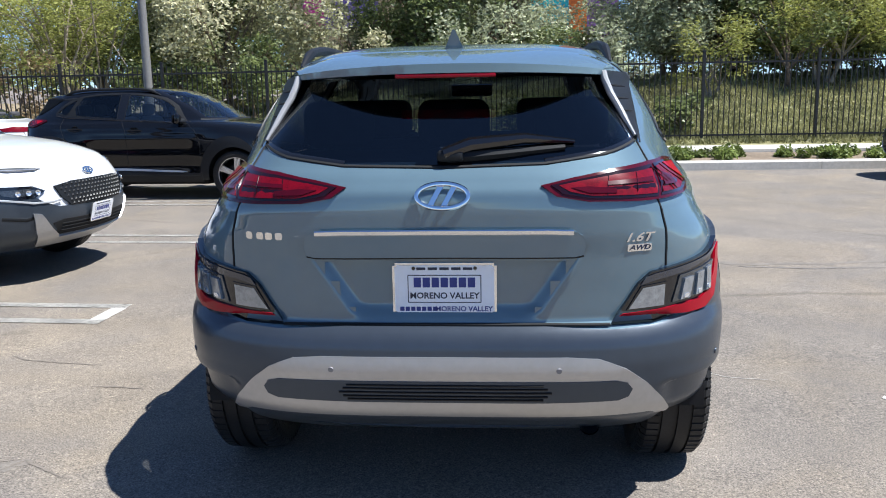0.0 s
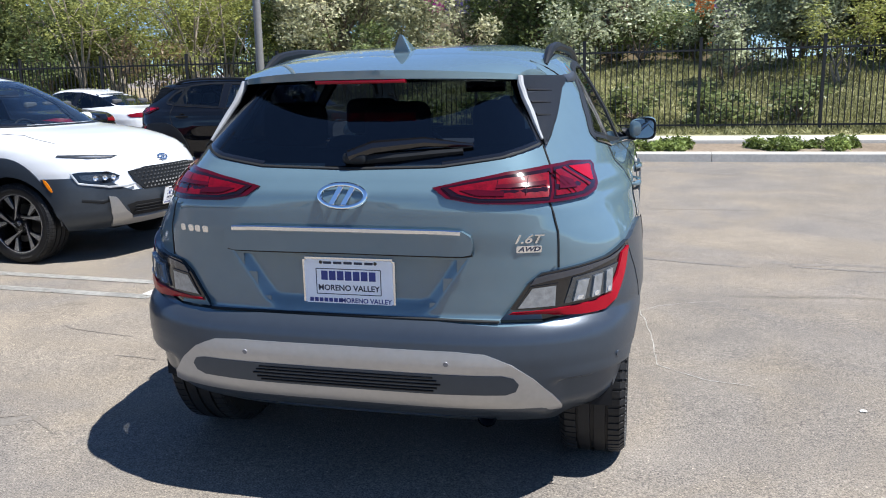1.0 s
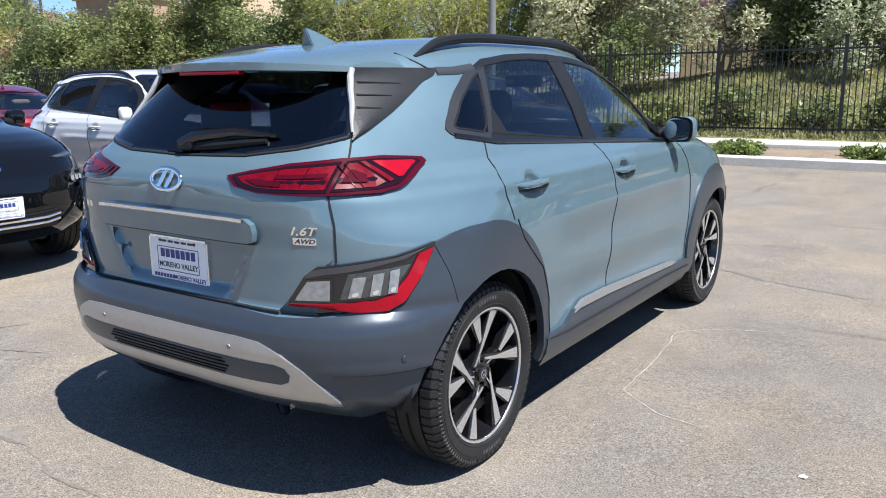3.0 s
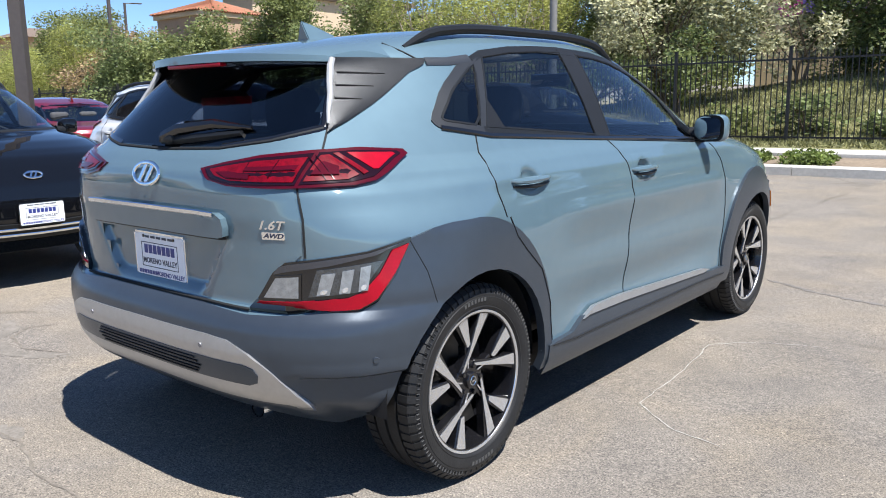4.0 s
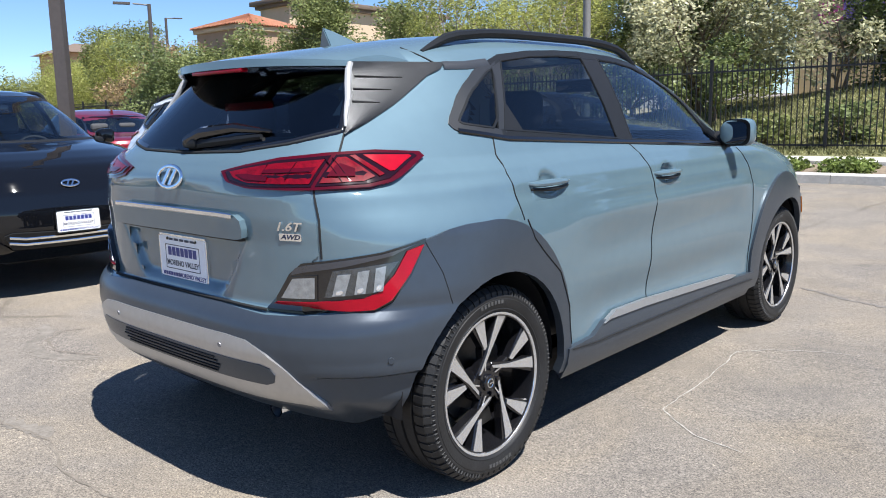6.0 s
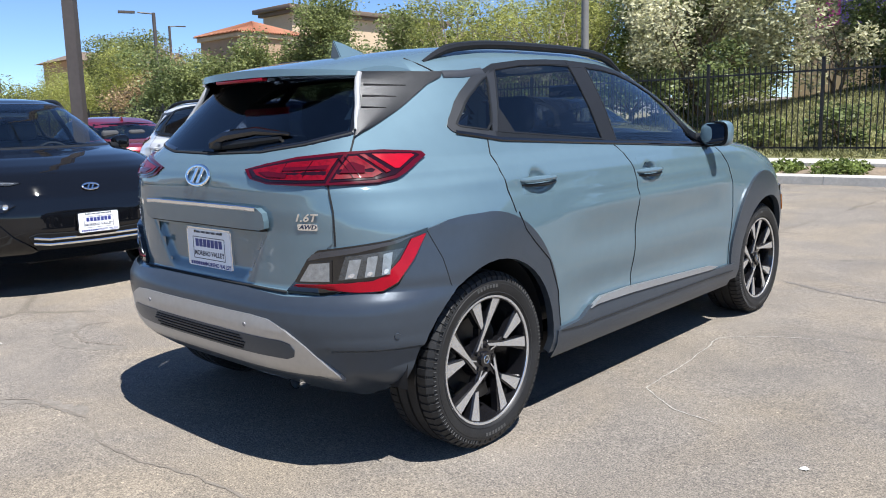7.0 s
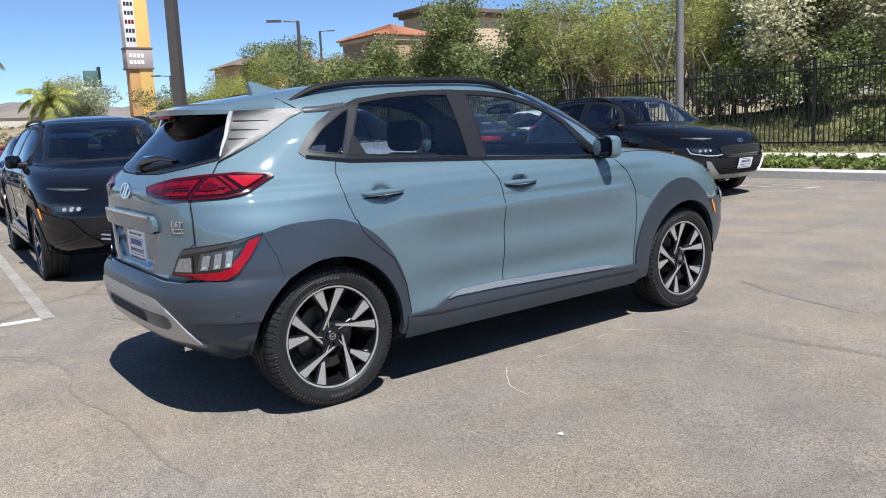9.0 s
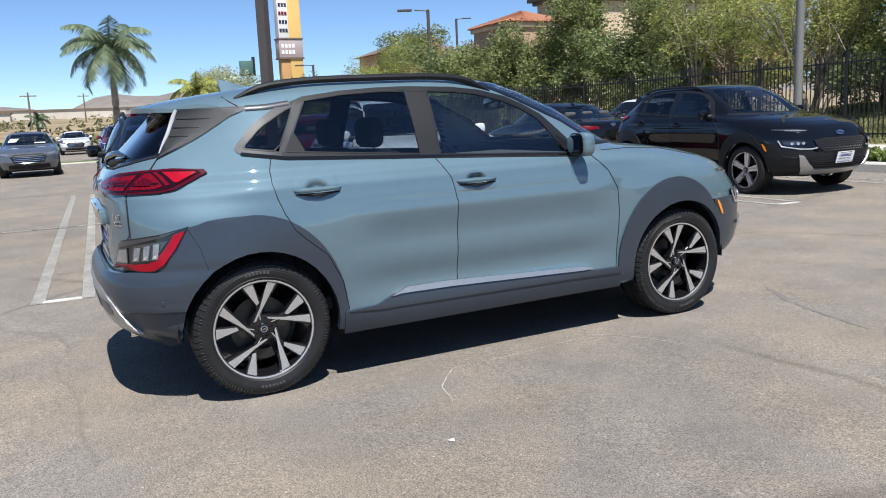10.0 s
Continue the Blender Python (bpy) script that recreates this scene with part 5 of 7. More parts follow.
            bmesh.ops.transform(bm, verts=bm.verts, matrix=K.frame_at("F", sd * K.fx(x, 0.690)[0], 0.690, 0.020) @ Matrix.Rotation(radians(-90), 4, "Y"))
            part("headlamp_projector", bm, LENS_CLEAR, car)
    K.panel("side_marker", "S", softened([(2.895, 0.70), (2.93, 0.685), (2.975, 0.60), (2.955, 0.595)], 1), AMBER, car, 0.020, 0.01, step=0.04, label="amber side marker")
    emblem(car, K.frame_at("F", 0.0, 0.805 if face == "grille" else 0.80, 0.008), 0.066, 0.030)
    dealer_plate(car, K.frame_at("F", 0.0, plate_z, 0.03), detail)


def cabin(car, k=1.0):
    """Seats, facia and wheel behind the glass."""
    def seat(x, y, w, name="front_seat"):
        bm = bmesh.new()
        box(bm, x - w / 2, x + w / 2, y - 0.26, y + 0.27, 0.42, 0.60, 0.06, 3)
        low = lambda b: bmesh.ops.scale(b, vec=(1, 1, k), verts=b.verts)
        low(bm)
        s = part(name, bm, INTERIOR, car)
        bm = bmesh.new()
        box(bm, x - w / 2, x + w / 2, -0.08, 0.08, 0.0, 0.62, 0.07, 3)
        for v in bm.verts:
            v.co.y += y - 0.22 - 0.28 * v.co.z
            v.co.z += 0.52
        low(bm)
        part("seat_back", bm, INTERIOR, s)
        n = 1 if w < 0.7 else 3
        for i in range(n):
            hx = x if n == 1 else x + (i - 1) * 0.42
            bm = bmesh.new()
            box(bm, hx - 0.13, hx + 0.13, y - 0.48, y - 0.38, 1.15, 1.32, 0.045, 3)
            low(bm)
            part("headrest", bm, INTERIOR, s)
    seat(-0.37, 1.22, 0.52)
    seat(0.37, 1.22, 0.52)
    seat(0.0, 0.42, 1.25, "rear_bench")
    bm = bmesh.new()
    box(bm, -0.70, 0.70, 1.75, 2.28, 0.72, 1.03 * k, 0.07, 3)
    part("facia", bm, INTERIOR, car)
    bm = bmesh.new()
    pts = [(-0.37 + 0.18 * math.cos(a), 1.66 - 0.07 * math.sin(a), 0.95 + 0.17 * math.sin(a)) for a in [i * math.tau / 28 for i in range(29)]]
    tube(bm, pts, 0.014, 8, cap=False)
    box(bm, -0.44, -0.30, 1.64, 1.70, 0.90, 0.99, 0.02, 2)
    part("steering_wheel", bm, CLAD_BLACK, car)
    part("cabin_floor", boxes((-0.72, 0.72, -0.35, 2.2, 0.34, 0.42), (-0.60, 0.60, -0.42, 0.02, 0.42, 0.80), (-0.66, 0.66, -0.60, -0.36, 0.42, 0.50), bevel=0.03), INTERIOR, car)
    bm = boxes((-0.12, 0.12, 1.80 - 3 * (1 - k), 1.83 - 3 * (1 - k), 1.33 * k, 1.40 * k), bevel=0.012)
    part("inner_mirror", bm, GLOSS_BLACK, car)


# ---- saloons ----
SX = Shell(
    rear=[(0.2, -0.85), (0.3, -0.92), (0.45, -0.99), (0.70, -1.0), (0.88, -0.97), (0.97, -0.92), (1.01, -0.80), (1.03, -0.60), (1.06, -0.36), (1.15, -0.10), (1.25, 0.16), (1.35, 0.46), (1.41, 0.75), (1.44, 1.10)],
    front=[(0.2, 3.30), (0.3, 3.48), (0.5, 3.58), (0.68, 3.56), (0.78, 3.45), (0.86, 3.2), (0.92, 2.9), (0.96, 2.55), (0.99, 2.35), (1.06, 2.2), (1.2, 1.95), (1.32, 1.70), (1.40, 1.48), (1.44, 1.25)],
    width=[(0.2, 0.82), (0.28, 0.88), (0.5, 0.90), (0.80, 0.90), (0.92, 0.87), (0.99, 0.82), (1.10, 0.755), (1.25, 0.67), (1.35, 0.60), (1.40, 0.52), (1.43, 0.32), (1.44, 0.12)],
    lr=0.9, lf=1.0, nr=3.4, nf=2.8, top=1.44)
SX.cf = 1.1


def window_sheets(car, K, spots):
    """White paper sheets stuck to the windscreen."""
    for x, z, w, h in spots:
        part("window_sheet", plate_bm(w, h, 0.002, 0.004), PAPER, car, "white paper sheet").matrix_local = K.frame_at("F", math.copysign(K.fx(abs(x), z)[0], x), z, 0.006)


def saloon(m, label, paint_mat, group=""):
    """A four-door saloon; the rear axle at y = 0."""
    car = thing("saloon_car", m, label, "car", group)
    K = SX
    side = [(-0.12, 1.075), (0.8, 1.035), (1.95, 1.02), (1.72, 1.20), (1.45, 1.325), (1.1, 1.368), (0.7, 1.355), (0.35, 1.27)]
    back = [(0.0, 1.075), K.rx(0.55, 1.08), K.rx(0.60, 1.09), K.rx(0.50, 1.30), K.rx(0.46, 1.335), (0.0, 1.345)]
    shield = [(0.0, 1.02), K.fx(0.55, 1.025), K.fx(0.66, 1.035), K.fx(0.54, 1.28), K.fx(0.48, 1.36), (0.0, 1.375)]
    arch = [arc(y, 0.345, 0.375, 0, 360, 36) for y in (0.0, 2.70)]
    holes = [("S", side)] + [("S", a) for a in arch] + [("R", [(u * 0.98 - (0 if u else 0.01), v) for u, v in back]), ("F", [(u * 0.98 - (0 if u else 0.01), v) for u, v in shield])]
    part("body", K.solid("skin", lambda: mesh_of(K.skin(holes), "body"), paint_mat), None, car)
    K.panel("rear_window", "R", back, TINT_GLASS, car, 0.002, 0.003, full=True)
    K.panel("windscreen", "F", shield, CLEAR_GLASS, car, 0.002, 0.003, full=True, step=0.02)
    for nm, poly in (("rear_door_window", [(-0.12, 1.075), (0.74, 1.037), (0.69, 1.352), (0.35, 1.27)]), ("front_door_window", [(0.84, 1.034), (1.95, 1.02), (1.72, 1.20), (1.45, 1.325), (1.1, 1.368), (0.79, 1.36)])):
        K.panel(nm, "S", poly, TINT_GLASS, car, 0.001, 0.003)
    K.panel("pillar_trim", "S", [(0.73, 1.035), (0.85, 1.03), (0.80, 1.362), (0.68, 1.355)], GLOSS_BLACK, car, 0.003, 0.005)
    K.seam("window_seal", "S", side + side[:1], GLOSS_BLACK, car, 0.022, 0.004)
    K.panel("tail_lamp", "R", [K.rx(0.34, 0.86), K.rx(0.62, 0.84), K.ry(-0.62, 0.85), K.ry(-0.55, 0.90), K.rx(0.70, 0.94), K.rx(0.36, 0.905)], RED_LENS, car, 0.010, 0.014)
    K.panel("rear_valance", "R", [(0.0, 0.42), K.rx(0.6, 0.42), K.rx(0.62, 0.29), (0.0, 0.29)], CLAD_BLACK, car, 0.010, 0.014, full=True)
    K.panel("front_grille", "F", [(0.0, 0.74), K.fx(0.40, 0.735), K.fx(0.52, 0.66), K.fx(0.40, 0.44), (0.0, 0.42)], CLAD_BLACK, car, 0.012, 0.02, full=True)
    for k in range(5):
        K.seam("grille_bar", "F", [(0.0, 0.47 + 0.055 * k), K.fx(0.40 + 0.02 * k - 0.03 * max(0, k - 3), 0.475 + 0.055 * k)], CHROME, car, 0.012, 0.018, full=True)
    K.panel("headlamp", "F", [K.fx(0.50, 0.74), K.fx(0.60, 0.69), K.fx(0.78, 0.72), K.fy(3.05, 0.78), K.fx(0.70, 0.78)], LENS_GREY, car, 0.010, 0.014)
    K.panel("front_valance", "F", [(0.0, 0.40), K.fx(0.58, 0.42), K.fx(0.60, 0.30), (0.0, 0.28)], CLAD_BLACK, car, 0.010, 0.014, full=True)
    K.seam("door_gap", "S", [(0.78, 1.02), (0.80, 0.70), (0.78, 0.36)], SEAM, car, 0.007, 0.002)
    K.seam("door_gap", "S", [(1.90, 1.0), (1.98, 0.75), (1.92, 0.36)], SEAM, car, 0.007, 0.002)
    K.seam("boot_gap", "R", [(0.0, 0.60), K.rx(0.55, 0.61), K.rx(0.62, 0.80), K.rx(0.64, 1.0)], SEAM, car, 0.008, 0.003, full=True)
    emblem(car, K.frame_at("R", 0.0, 0.93, 0.006), 0.06, 0.028)
    emblem(car, K.frame_at("F", 0.0, 0.80, 0.006), 0.06, 0.028)
    bm = bmesh.new()
    lowv = [bm.verts.new(v) for v in ((-0.03, 0.50, 1.345), (0.03, 0.50, 1.345), (0.0, 0.66, 1.385))]
    tip = bm.verts.new((0, 0.49, 1.44))
    for i in range(3):
        bm.faces.new((lowv[i], lowv[(i + 1) % 3], tip))
    bmesh.ops.bevel(bm, geom=bm.edges[:], offset=0.004, segments=2, affect="EDGES")
    part("roof_aerial", bm, paint_mat, car)
    for s in (-1, 1):
        bm = bmesh.new()
        box(bm, s * 0.96 - 0.09, s * 0.96 + 0.09, 1.82, 1.92, 1.0, 1.12, 0.035, 3)
        box(bm, s * 0.84 - 0.07, s * 0.84 + 0.07, 1.85, 1.90, 0.99, 1.02, 0.008, 1)
        part("door_mirror", bm, paint_mat, car)
    part("underbody", boxes((-0.70, 0.70, -0.7, 3.2, 0.20, 0.32), bevel=0.02), DARK, car)
    for yc in (0.0, 2.70):
        for s in (-1, 1):
            bm = bmesh.new()
            a = [bm.verts.new((s * 0.45, y, z)) for y, z in arc(yc, 0.345, 0.38, -4, 184, 20)]
            b = [bm.verts.new((s * 0.85, y, z)) for y, z in arc(yc, 0.345, 0.38, -4, 184, 20)]
            for i in range(20):
                bm.faces.new((a[i], b[i], b[i + 1], a[i + 1]))
            bm.faces.new(a)
            part("wheel_housing", bm, DARK, car)
    for x in (-0.78, 0.78):
        for y in (0.0, 2.70):
            wheel(car, x, y, WHEEL_R, "split", 10)
    cabin(car, 0.92)
    return car


# ---- the lot ----


def ground_material():
    m = bpy.data.materials.new("worn_asphalt")
    m.use_nodes = True
    n, l = m.node_tree.nodes, m.node_tree.links
    p = n["Principled BSDF"]
    co = n.new("ShaderNodeTexCoord")

    def noise_tex(scale, detail=5, rough=0.55, dist=0.0):
        q = n.new("ShaderNodeTexNoise")
        q.inputs["Scale"].default_value, q.inputs["Detail"].default_value = scale, detail
        q.inputs["Roughness"].default_value, q.inputs["Distortion"].default_value = rough, dist
        l.new(co.outputs["Object"], q.inputs["Vector"])
        return q.outputs["Fac"]

    def ramp(src, a, b, ca, cb):
        r = n.new("ShaderNodeValToRGB")
        r.color_ramp.elements[0].position, r.color_ramp.elements[1].position = a, b
        r.color_ramp.elements[0].color, r.color_ramp.elements[1].color = (*ca, 1), (*cb, 1)
        l.new(src, r.inputs[0])
        return r.outputs[0]

    def mul(a, b, k=1.0):
        x = n.new("ShaderNodeMix")
        x.data_type, x.blend_type = "RGBA", "MULTIPLY"
        x.inputs[0].default_value = k
        l.new(a, x.inputs[6])
        l.new(b, x.inputs[7])
        return x.outputs[2]

    big = ramp(noise_tex(0.22, 6, 0.6, 0.6), 0.35, 0.65, (0.192, 0.172, 0.147), (0.242, 0.216, 0.183))
    mid = ramp(noise_tex(1.7, 6, 0.65, 0.4), 0.3, 0.7, (0.80, 0.80, 0.82), (1.10, 1.085, 1.065))
    grit = ramp(noise_tex(140, 3, 0.75), 0.34, 0.67, (0.40, 0.40, 0.42), (1.56, 1.55, 1.50))
    grit2 = ramp(noise_tex(38, 4, 0.75), 0.35, 0.68, (0.82, 0.82, 0.83), (1.13, 1.13, 1.12))
    fleck = ramp(noise_tex(75, 2, 0.5), 0.66, 0.71, (1, 1, 1), (1.6, 1.57, 1.50))
    patch = ramp(noise_tex(0.75, 5, 0.6, 0.9), 0.40, 0.62, (0.94, 0.95, 0.98), (1.07, 1.035, 0.97))
    spots = ramp(noise_tex(3.1, 2, 0.4), 0.70, 0.78, (1, 1, 1), (0.78, 0.78, 0.79))
    c = mul(mul(mul(mul(mul(mul(big, mid), grit), grit2), spots), fleck), patch)
    # wandering crack lines
    v = n.new("ShaderNodeTexVoronoi")
    v.feature = "DISTANCE_TO_EDGE"
    v.inputs["Scale"].default_value = 0.33
    warp = n.new("ShaderNodeTexNoise")
    warp.inputs["Scale"].default_value, warp.inputs["Detail"].default_value = 2.2, 5
    l.new(co.outputs["Object"], warp.inputs["Vector"])
    add = n.new("ShaderNodeMix")
    add.data_type = "VECTOR"
    add.inputs[0].default_value = 0.12
    l.new(co.outputs["Object"], add.inputs[4])
    l.new(warp.outputs["Color"], add.inputs[5])
    l.new(add.outputs[1], v.inputs["Vector"])
    crack = ramp(v.outputs["Distance"], 0.0, 0.012, (0.70, 0.69, 0.68), (1, 1, 1))
    part_ = ramp(noise_tex(0.5, 3), 0.45, 0.58, (1, 1, 1), (0, 0, 0))
    mx = n.new("ShaderNodeMix")
    mx.data_type = "RGBA"
    l.new(part_, mx.inputs[0])
    mx.inputs[6].default_value = (1, 1, 1, 1)
    l.new(crack, mx.inputs[7])
    c = mul(c, mx.outputs[2])
    l.new(c, p.inputs["Base Color"])
    p.inputs["Roughness"].default_value = 0.86
    p.inputs["Specular IOR Level"].default_value = 0.35
    bp = n.new("ShaderNodeBump")
    bp.inputs["Strength"].default_value, bp.inputs["Distance"].default_value = 0.8, 0.005
    g = n.new("ShaderNodeTexNoise")
    g.inputs["Scale"].default_value, g.inputs["Detail"].default_value = 130, 3
    l.new(co.outputs["Object"], g.inputs["Vector"])
    l.new(g.outputs["Fac"], bp.inputs["Height"])
    l.new(bp.outputs[0], p.inputs["Normal"])
    return m


ASPHALT = ground_material()
LINE = mat("worn_line_paint", (0.47, 0.455, 0.42), 0.8, vary=0.28, scale=3, bump=0.3, bscale=120)
CONCRETE = mat("pale_concrete", (0.46, 0.44, 0.40), 0.85, vary=0.12, scale=2.5, bump=0.2, bscale=80)
SOIL = mat("dry_soil", (0.20, 0.155, 0.11), 0.95, vary=0.3, scale=2.0, bump=0.5, bscale=30)
FIELD = mat("dry_field", (0.20, 0.155, 0.088), 0.95, vary=0.35, scale=0.03, tint=(0.25, 0.195, 0.11))
GRASS_GROUND = mat("grassy_bank", (0.135, 0.145, 0.055), 0.95, vary=0.35, scale=0.5, tint=(0.22, 0.205, 0.10), bump=0.6, bscale=14)
FENCE = mat("black_steel_fence", (0.016, 0.016, 0.017), 0.5, 0.2, vary=0.15, scale=5)
POLE_GREY = mat("grey_painted_pole", (0.17, 0.165, 0.155), 0.5, vary=0.12, scale=2)
POLE_BROWN = mat("brown_painted_pole", (0.070, 0.058, 0.052), 0.5, vary=0.12, scale=2)
BARK = mat("bark", (0.16, 0.115, 0.08), 0.9, vary=0.35, scale=6, bump=0.6, bscale=25)
PALE_BARK = mat("pale_bark", (0.30, 0.25, 0.19), 0.9, vary=0.3, scale=6, bump=0.6, bscale=25)
STUCCO = mat("beige_stucco", (0.55, 0.42, 0.29), 0.9, vary=0.05, scale=1.5)
STUCCO_TAN = mat("tan_stucco", (0.40, 0.27, 0.18), 0.9, vary=0.06, scale=1.5)
TILE = mat("orange_roof_tile", (0.36, 0.155, 0.088), 0.8, vary=0.25, scale=1.0, rand=0.2)
ROOF_BROWN = mat("brown_cornice", (0.15, 0.11, 0.085), 0.8, vary=0.1, scale=2)
HILL = mat("hazy_hills", (0.185, 0.160, 0.140), 1.0, vary=0.22, scale=0.004)

# ground: one sheet out to the horizon, gently tilted near the cars
bm = bmesh.new()
ys = [-1500, -300, -60, -20, 0, 11.2, 40, 200, 2500]
xs = [-3000, -400, -60, -30, 0, 30, 60, 400, 2500]
zz = {-1500: -0.57, -300: -0.57, -60: -0.57, -20: gz(-20), 0: 0, 11.2: gz(11.2), 40: gz(11.2), 200: gz(11.2), 2500: gz(11.2)}
grid = [[bm.verts.new((x, y, zz[y])) for x in xs] for y in ys]
for j in range(len(ys) - 1):
    for i in range(len(xs) - 1):
        bm.faces.new((grid[j][i], grid[j][i + 1], grid[j + 1][i + 1], grid[j + 1][i]))
tagged(part("ground", bm, ASPHALT, smooth=False), "sunlit worn grey asphalt of a car park with faint cracks", "asphalt", kind="structure")

STALL = -0.047                       # the stalls lie askew to the lot


def stall_line(x0, x1, y0, w=0.10, name="stall_line"):
    bm = bmesh.new()
    n = 40
    rows = []
    for i in range(n + 1):
        x = x0 + (x1 - x0) * i / n
        y = y0 + STALL * (x + 2.3)
        rows.append([bm.verts.new((x, y + s * w / 2, gz(y) + 0.004)) for s in (-1, 1)])
    for a, b in zip(rows, rows[1:]):
        bm.faces.new((a[0], b[0], b[1], a[1]))
    bmesh.ops.solidify(bm, geom=bm.faces[:], thickness=0.003)
    return tagged(part(name, bm, LINE, smooth=False), "worn white painted stall line on asphalt", "line", kind="structure")


for y0 in (-3.80, -1.065, 1.66, 4.39, 7.12, 9.85):
    stall_line(-14.1, -2.3, y0)
    stall_line(-14.1, -2.3, y0 + 0.37)
    bm = boxes((-2.40, -2.30, y0 + 0.04, y0 + 0.33, gz(y0 + 0.2) + 0.001, gz(y0 + 0.2) + 0.004))
    tagged(part("stall_line", bm, LINE, smooth=False), "worn white painted stall line on asphalt", "line", kind="structure")
bm = bmesh.new()
q = [bm.verts.new((x, y, gz(y) + 0.0045)) for x, y in ((-8.10, -8), (-8.00, -8), (-7.55, 10), (-7.65, 10))]
bm.faces.new(q)
bmesh.ops.solidify(bm, geom=bm.faces[:], thickness=0.003)
tagged(part("stall_line", bm, LINE, smooth=False), "worn white painted line between two rows of stalls", "line", kind="structure")

# marks on the asphalt
CRACK = mat("dark_crack", (0.165, 0.144, 0.120), 0.95, vary=0.3, scale=20)
STREAK = mat("dark_drip_stain", (0.155, 0.142, 0.128), 0.9, vary=0.3, scale=12)
CHALK = mat("pale_chalk_mark", (0.33, 0.315, 0.285), 0.95, vary=0.25, scale=15)


def ground_mark(name, line, width, material, label, category, seed, wander=0.02, lift=0.0022):
    """A thin wandering strip on the asphalt."""
    rng = np.random.default_rng(seed)
    pts = []
    for (x0, y0), (x1, y1) in zip(line, line[1:]):
        k = max(2, int(math.hypot(x1 - x0, y1 - y0) / 0.03))
        pts += [(x0 + (x1 - x0) * i / k, y0 + (y1 - y0) * i / k) for i in range(k)]
    pts.append(line[-1])
    pts = np.array(pts)
    jig = np.cumsum(rng.normal(size=pts.shape), axis=0)
    jig -= np.linspace(0, 1, len(pts))[:, None] * jig[-1]
    pts = pts + jig * wander / 4
    t = np.gradient(pts, axis=0)
    t /= np.linalg.norm(t, axis=1, keepdims=True)
    bm = bmesh.new()
    rows = []
    for i, (p, d) in enumerate(zip(pts, t)):
        w = width * rng.uniform(0.35, 1.15) / 2 * min(1, 0.25 + 0.4 * min(i, len(pts) - 1 - i))
        rows.append([bm.verts.new((p[0] - s * d[1] * w, p[1] + s * d[0] * w, gz(p[1]) + lift)) for s in (-1, 1)])
    for a, b in zip(rows, rows[1:]):
        bm.faces.new((a[0], b[0], b[1], a[1]))
    return tagged(part(name, bm, material, smooth=False), label, category, kind="structure")


for i, (line, w) in enumerate((
        ([(-1.41, -1.17), (-1.14, -0.91), (-0.7, -0.85), (-0.28, -0.88), (0.03, -0.86), (0.24, -0.81), (0.62, -0.83), (0.92, -0.84), (1.12, -0.82)], 0.011),
        ([(-1.65, -0.22), (-1.95, -0.33), (-2.22, -0.28), (-2.36, -0.14), (-2.27, 0.01)], 0.012),
        ([(-2.46, 1.0), (-2.3, 0.93), (-2.13, 0.9), (-1.89, 0.86)], 0.010),
        ([(-1.8, 0.56), (-1.67, 0.55), (-1.51, 0.53)], 0.010),
        ([(-1.69, -0.31), (-1.64, -0.23), (-1.43, -0.35)], 0.010),
        ([(-3.63, 3.74), (-3.57, 4.6), (-3.38, 5.1)], 0.014))):
    ground_mark("crack", line, w * 1.5, CRACK, "thin wandering crack in the asphalt", "crack", 40 + i)
ground_mark("drip_stain", [(0.69, 3.55), (1.28, 3.3), (1.74, 3.19)], 0.05, STREAK, "dark dried drip stain on asphalt", "stain", 50)
ground_mark("drip_stain", [(2.0, 3.26), (2.53, 3.17), (3.08, 3.21)], 0.045, STREAK, "dark dried drip stain on asphalt", "stain", 51)
BAND = mat("faint_old_seam", (0.172, 0.154, 0.132), 0.92, vary=0.3, scale=9, bump=0.4, bscale=110)
for i, (line, w) in enumerate((
        ([(-1.75, -1.45), (-1.35, -1.1), (-1.1, -0.92), (-0.72, -0.87)], 0.09),
        ([(-2.6, -0.1), (-2.25, -0.31), (-1.92, -0.36), (-1.6, -0.24)], 0.10),
        ([(1.9, 3.42), (2.6, 3.36), (3.3, 3.5)], 0.08))):
    ground_mark("old_seam", line, w, BAND, "faint darker old seam in the asphalt", "seam", 60 + i, 0.05, 0.0012)
ground_mark("chalk_mark", [(1.43, 2.18), (1.2, 2.1), (1.03, 2.01), (0.93, 1.89), (0.98, 1.35), (1.01, 0.94), (1.25, 0.75), (1.44, 0.71)], 0.007, CHALK, "thin pale chalk line on asphalt", "chalk line", 52, 0.012)

# kerb, planting strip, gutter wall
KERB_Y, FENCE_Y, FENCE_Z = 11.25, 15.1, 0.40


def kerb_stone(x0, x1):
    bm = bmesh.new()
    prof = [(KERB_Y, gz(KERB_Y) - 0.05), (KERB_Y + 0.012, gz(KERB_Y) + 0.13), (KERB_Y + 0.035, gz(KERB_Y) + 0.15), (KERB_Y + 0.34, gz(KERB_Y) + 0.15), (KERB_Y + 0.34, gz(KERB_Y) - 0.05)]
    a = [bm.verts.new((x0 + 0.004, y, z)) for y, z in prof]
    b = [bm.verts.new((x1 - 0.004, y, z)) for y, z in prof]
    for i in range(4):
        bm.faces.new((a[i], b[i], b[i + 1], a[i + 1]))
    bm.faces.new(a)
    bm.faces.new(b[::-1])
    return bm


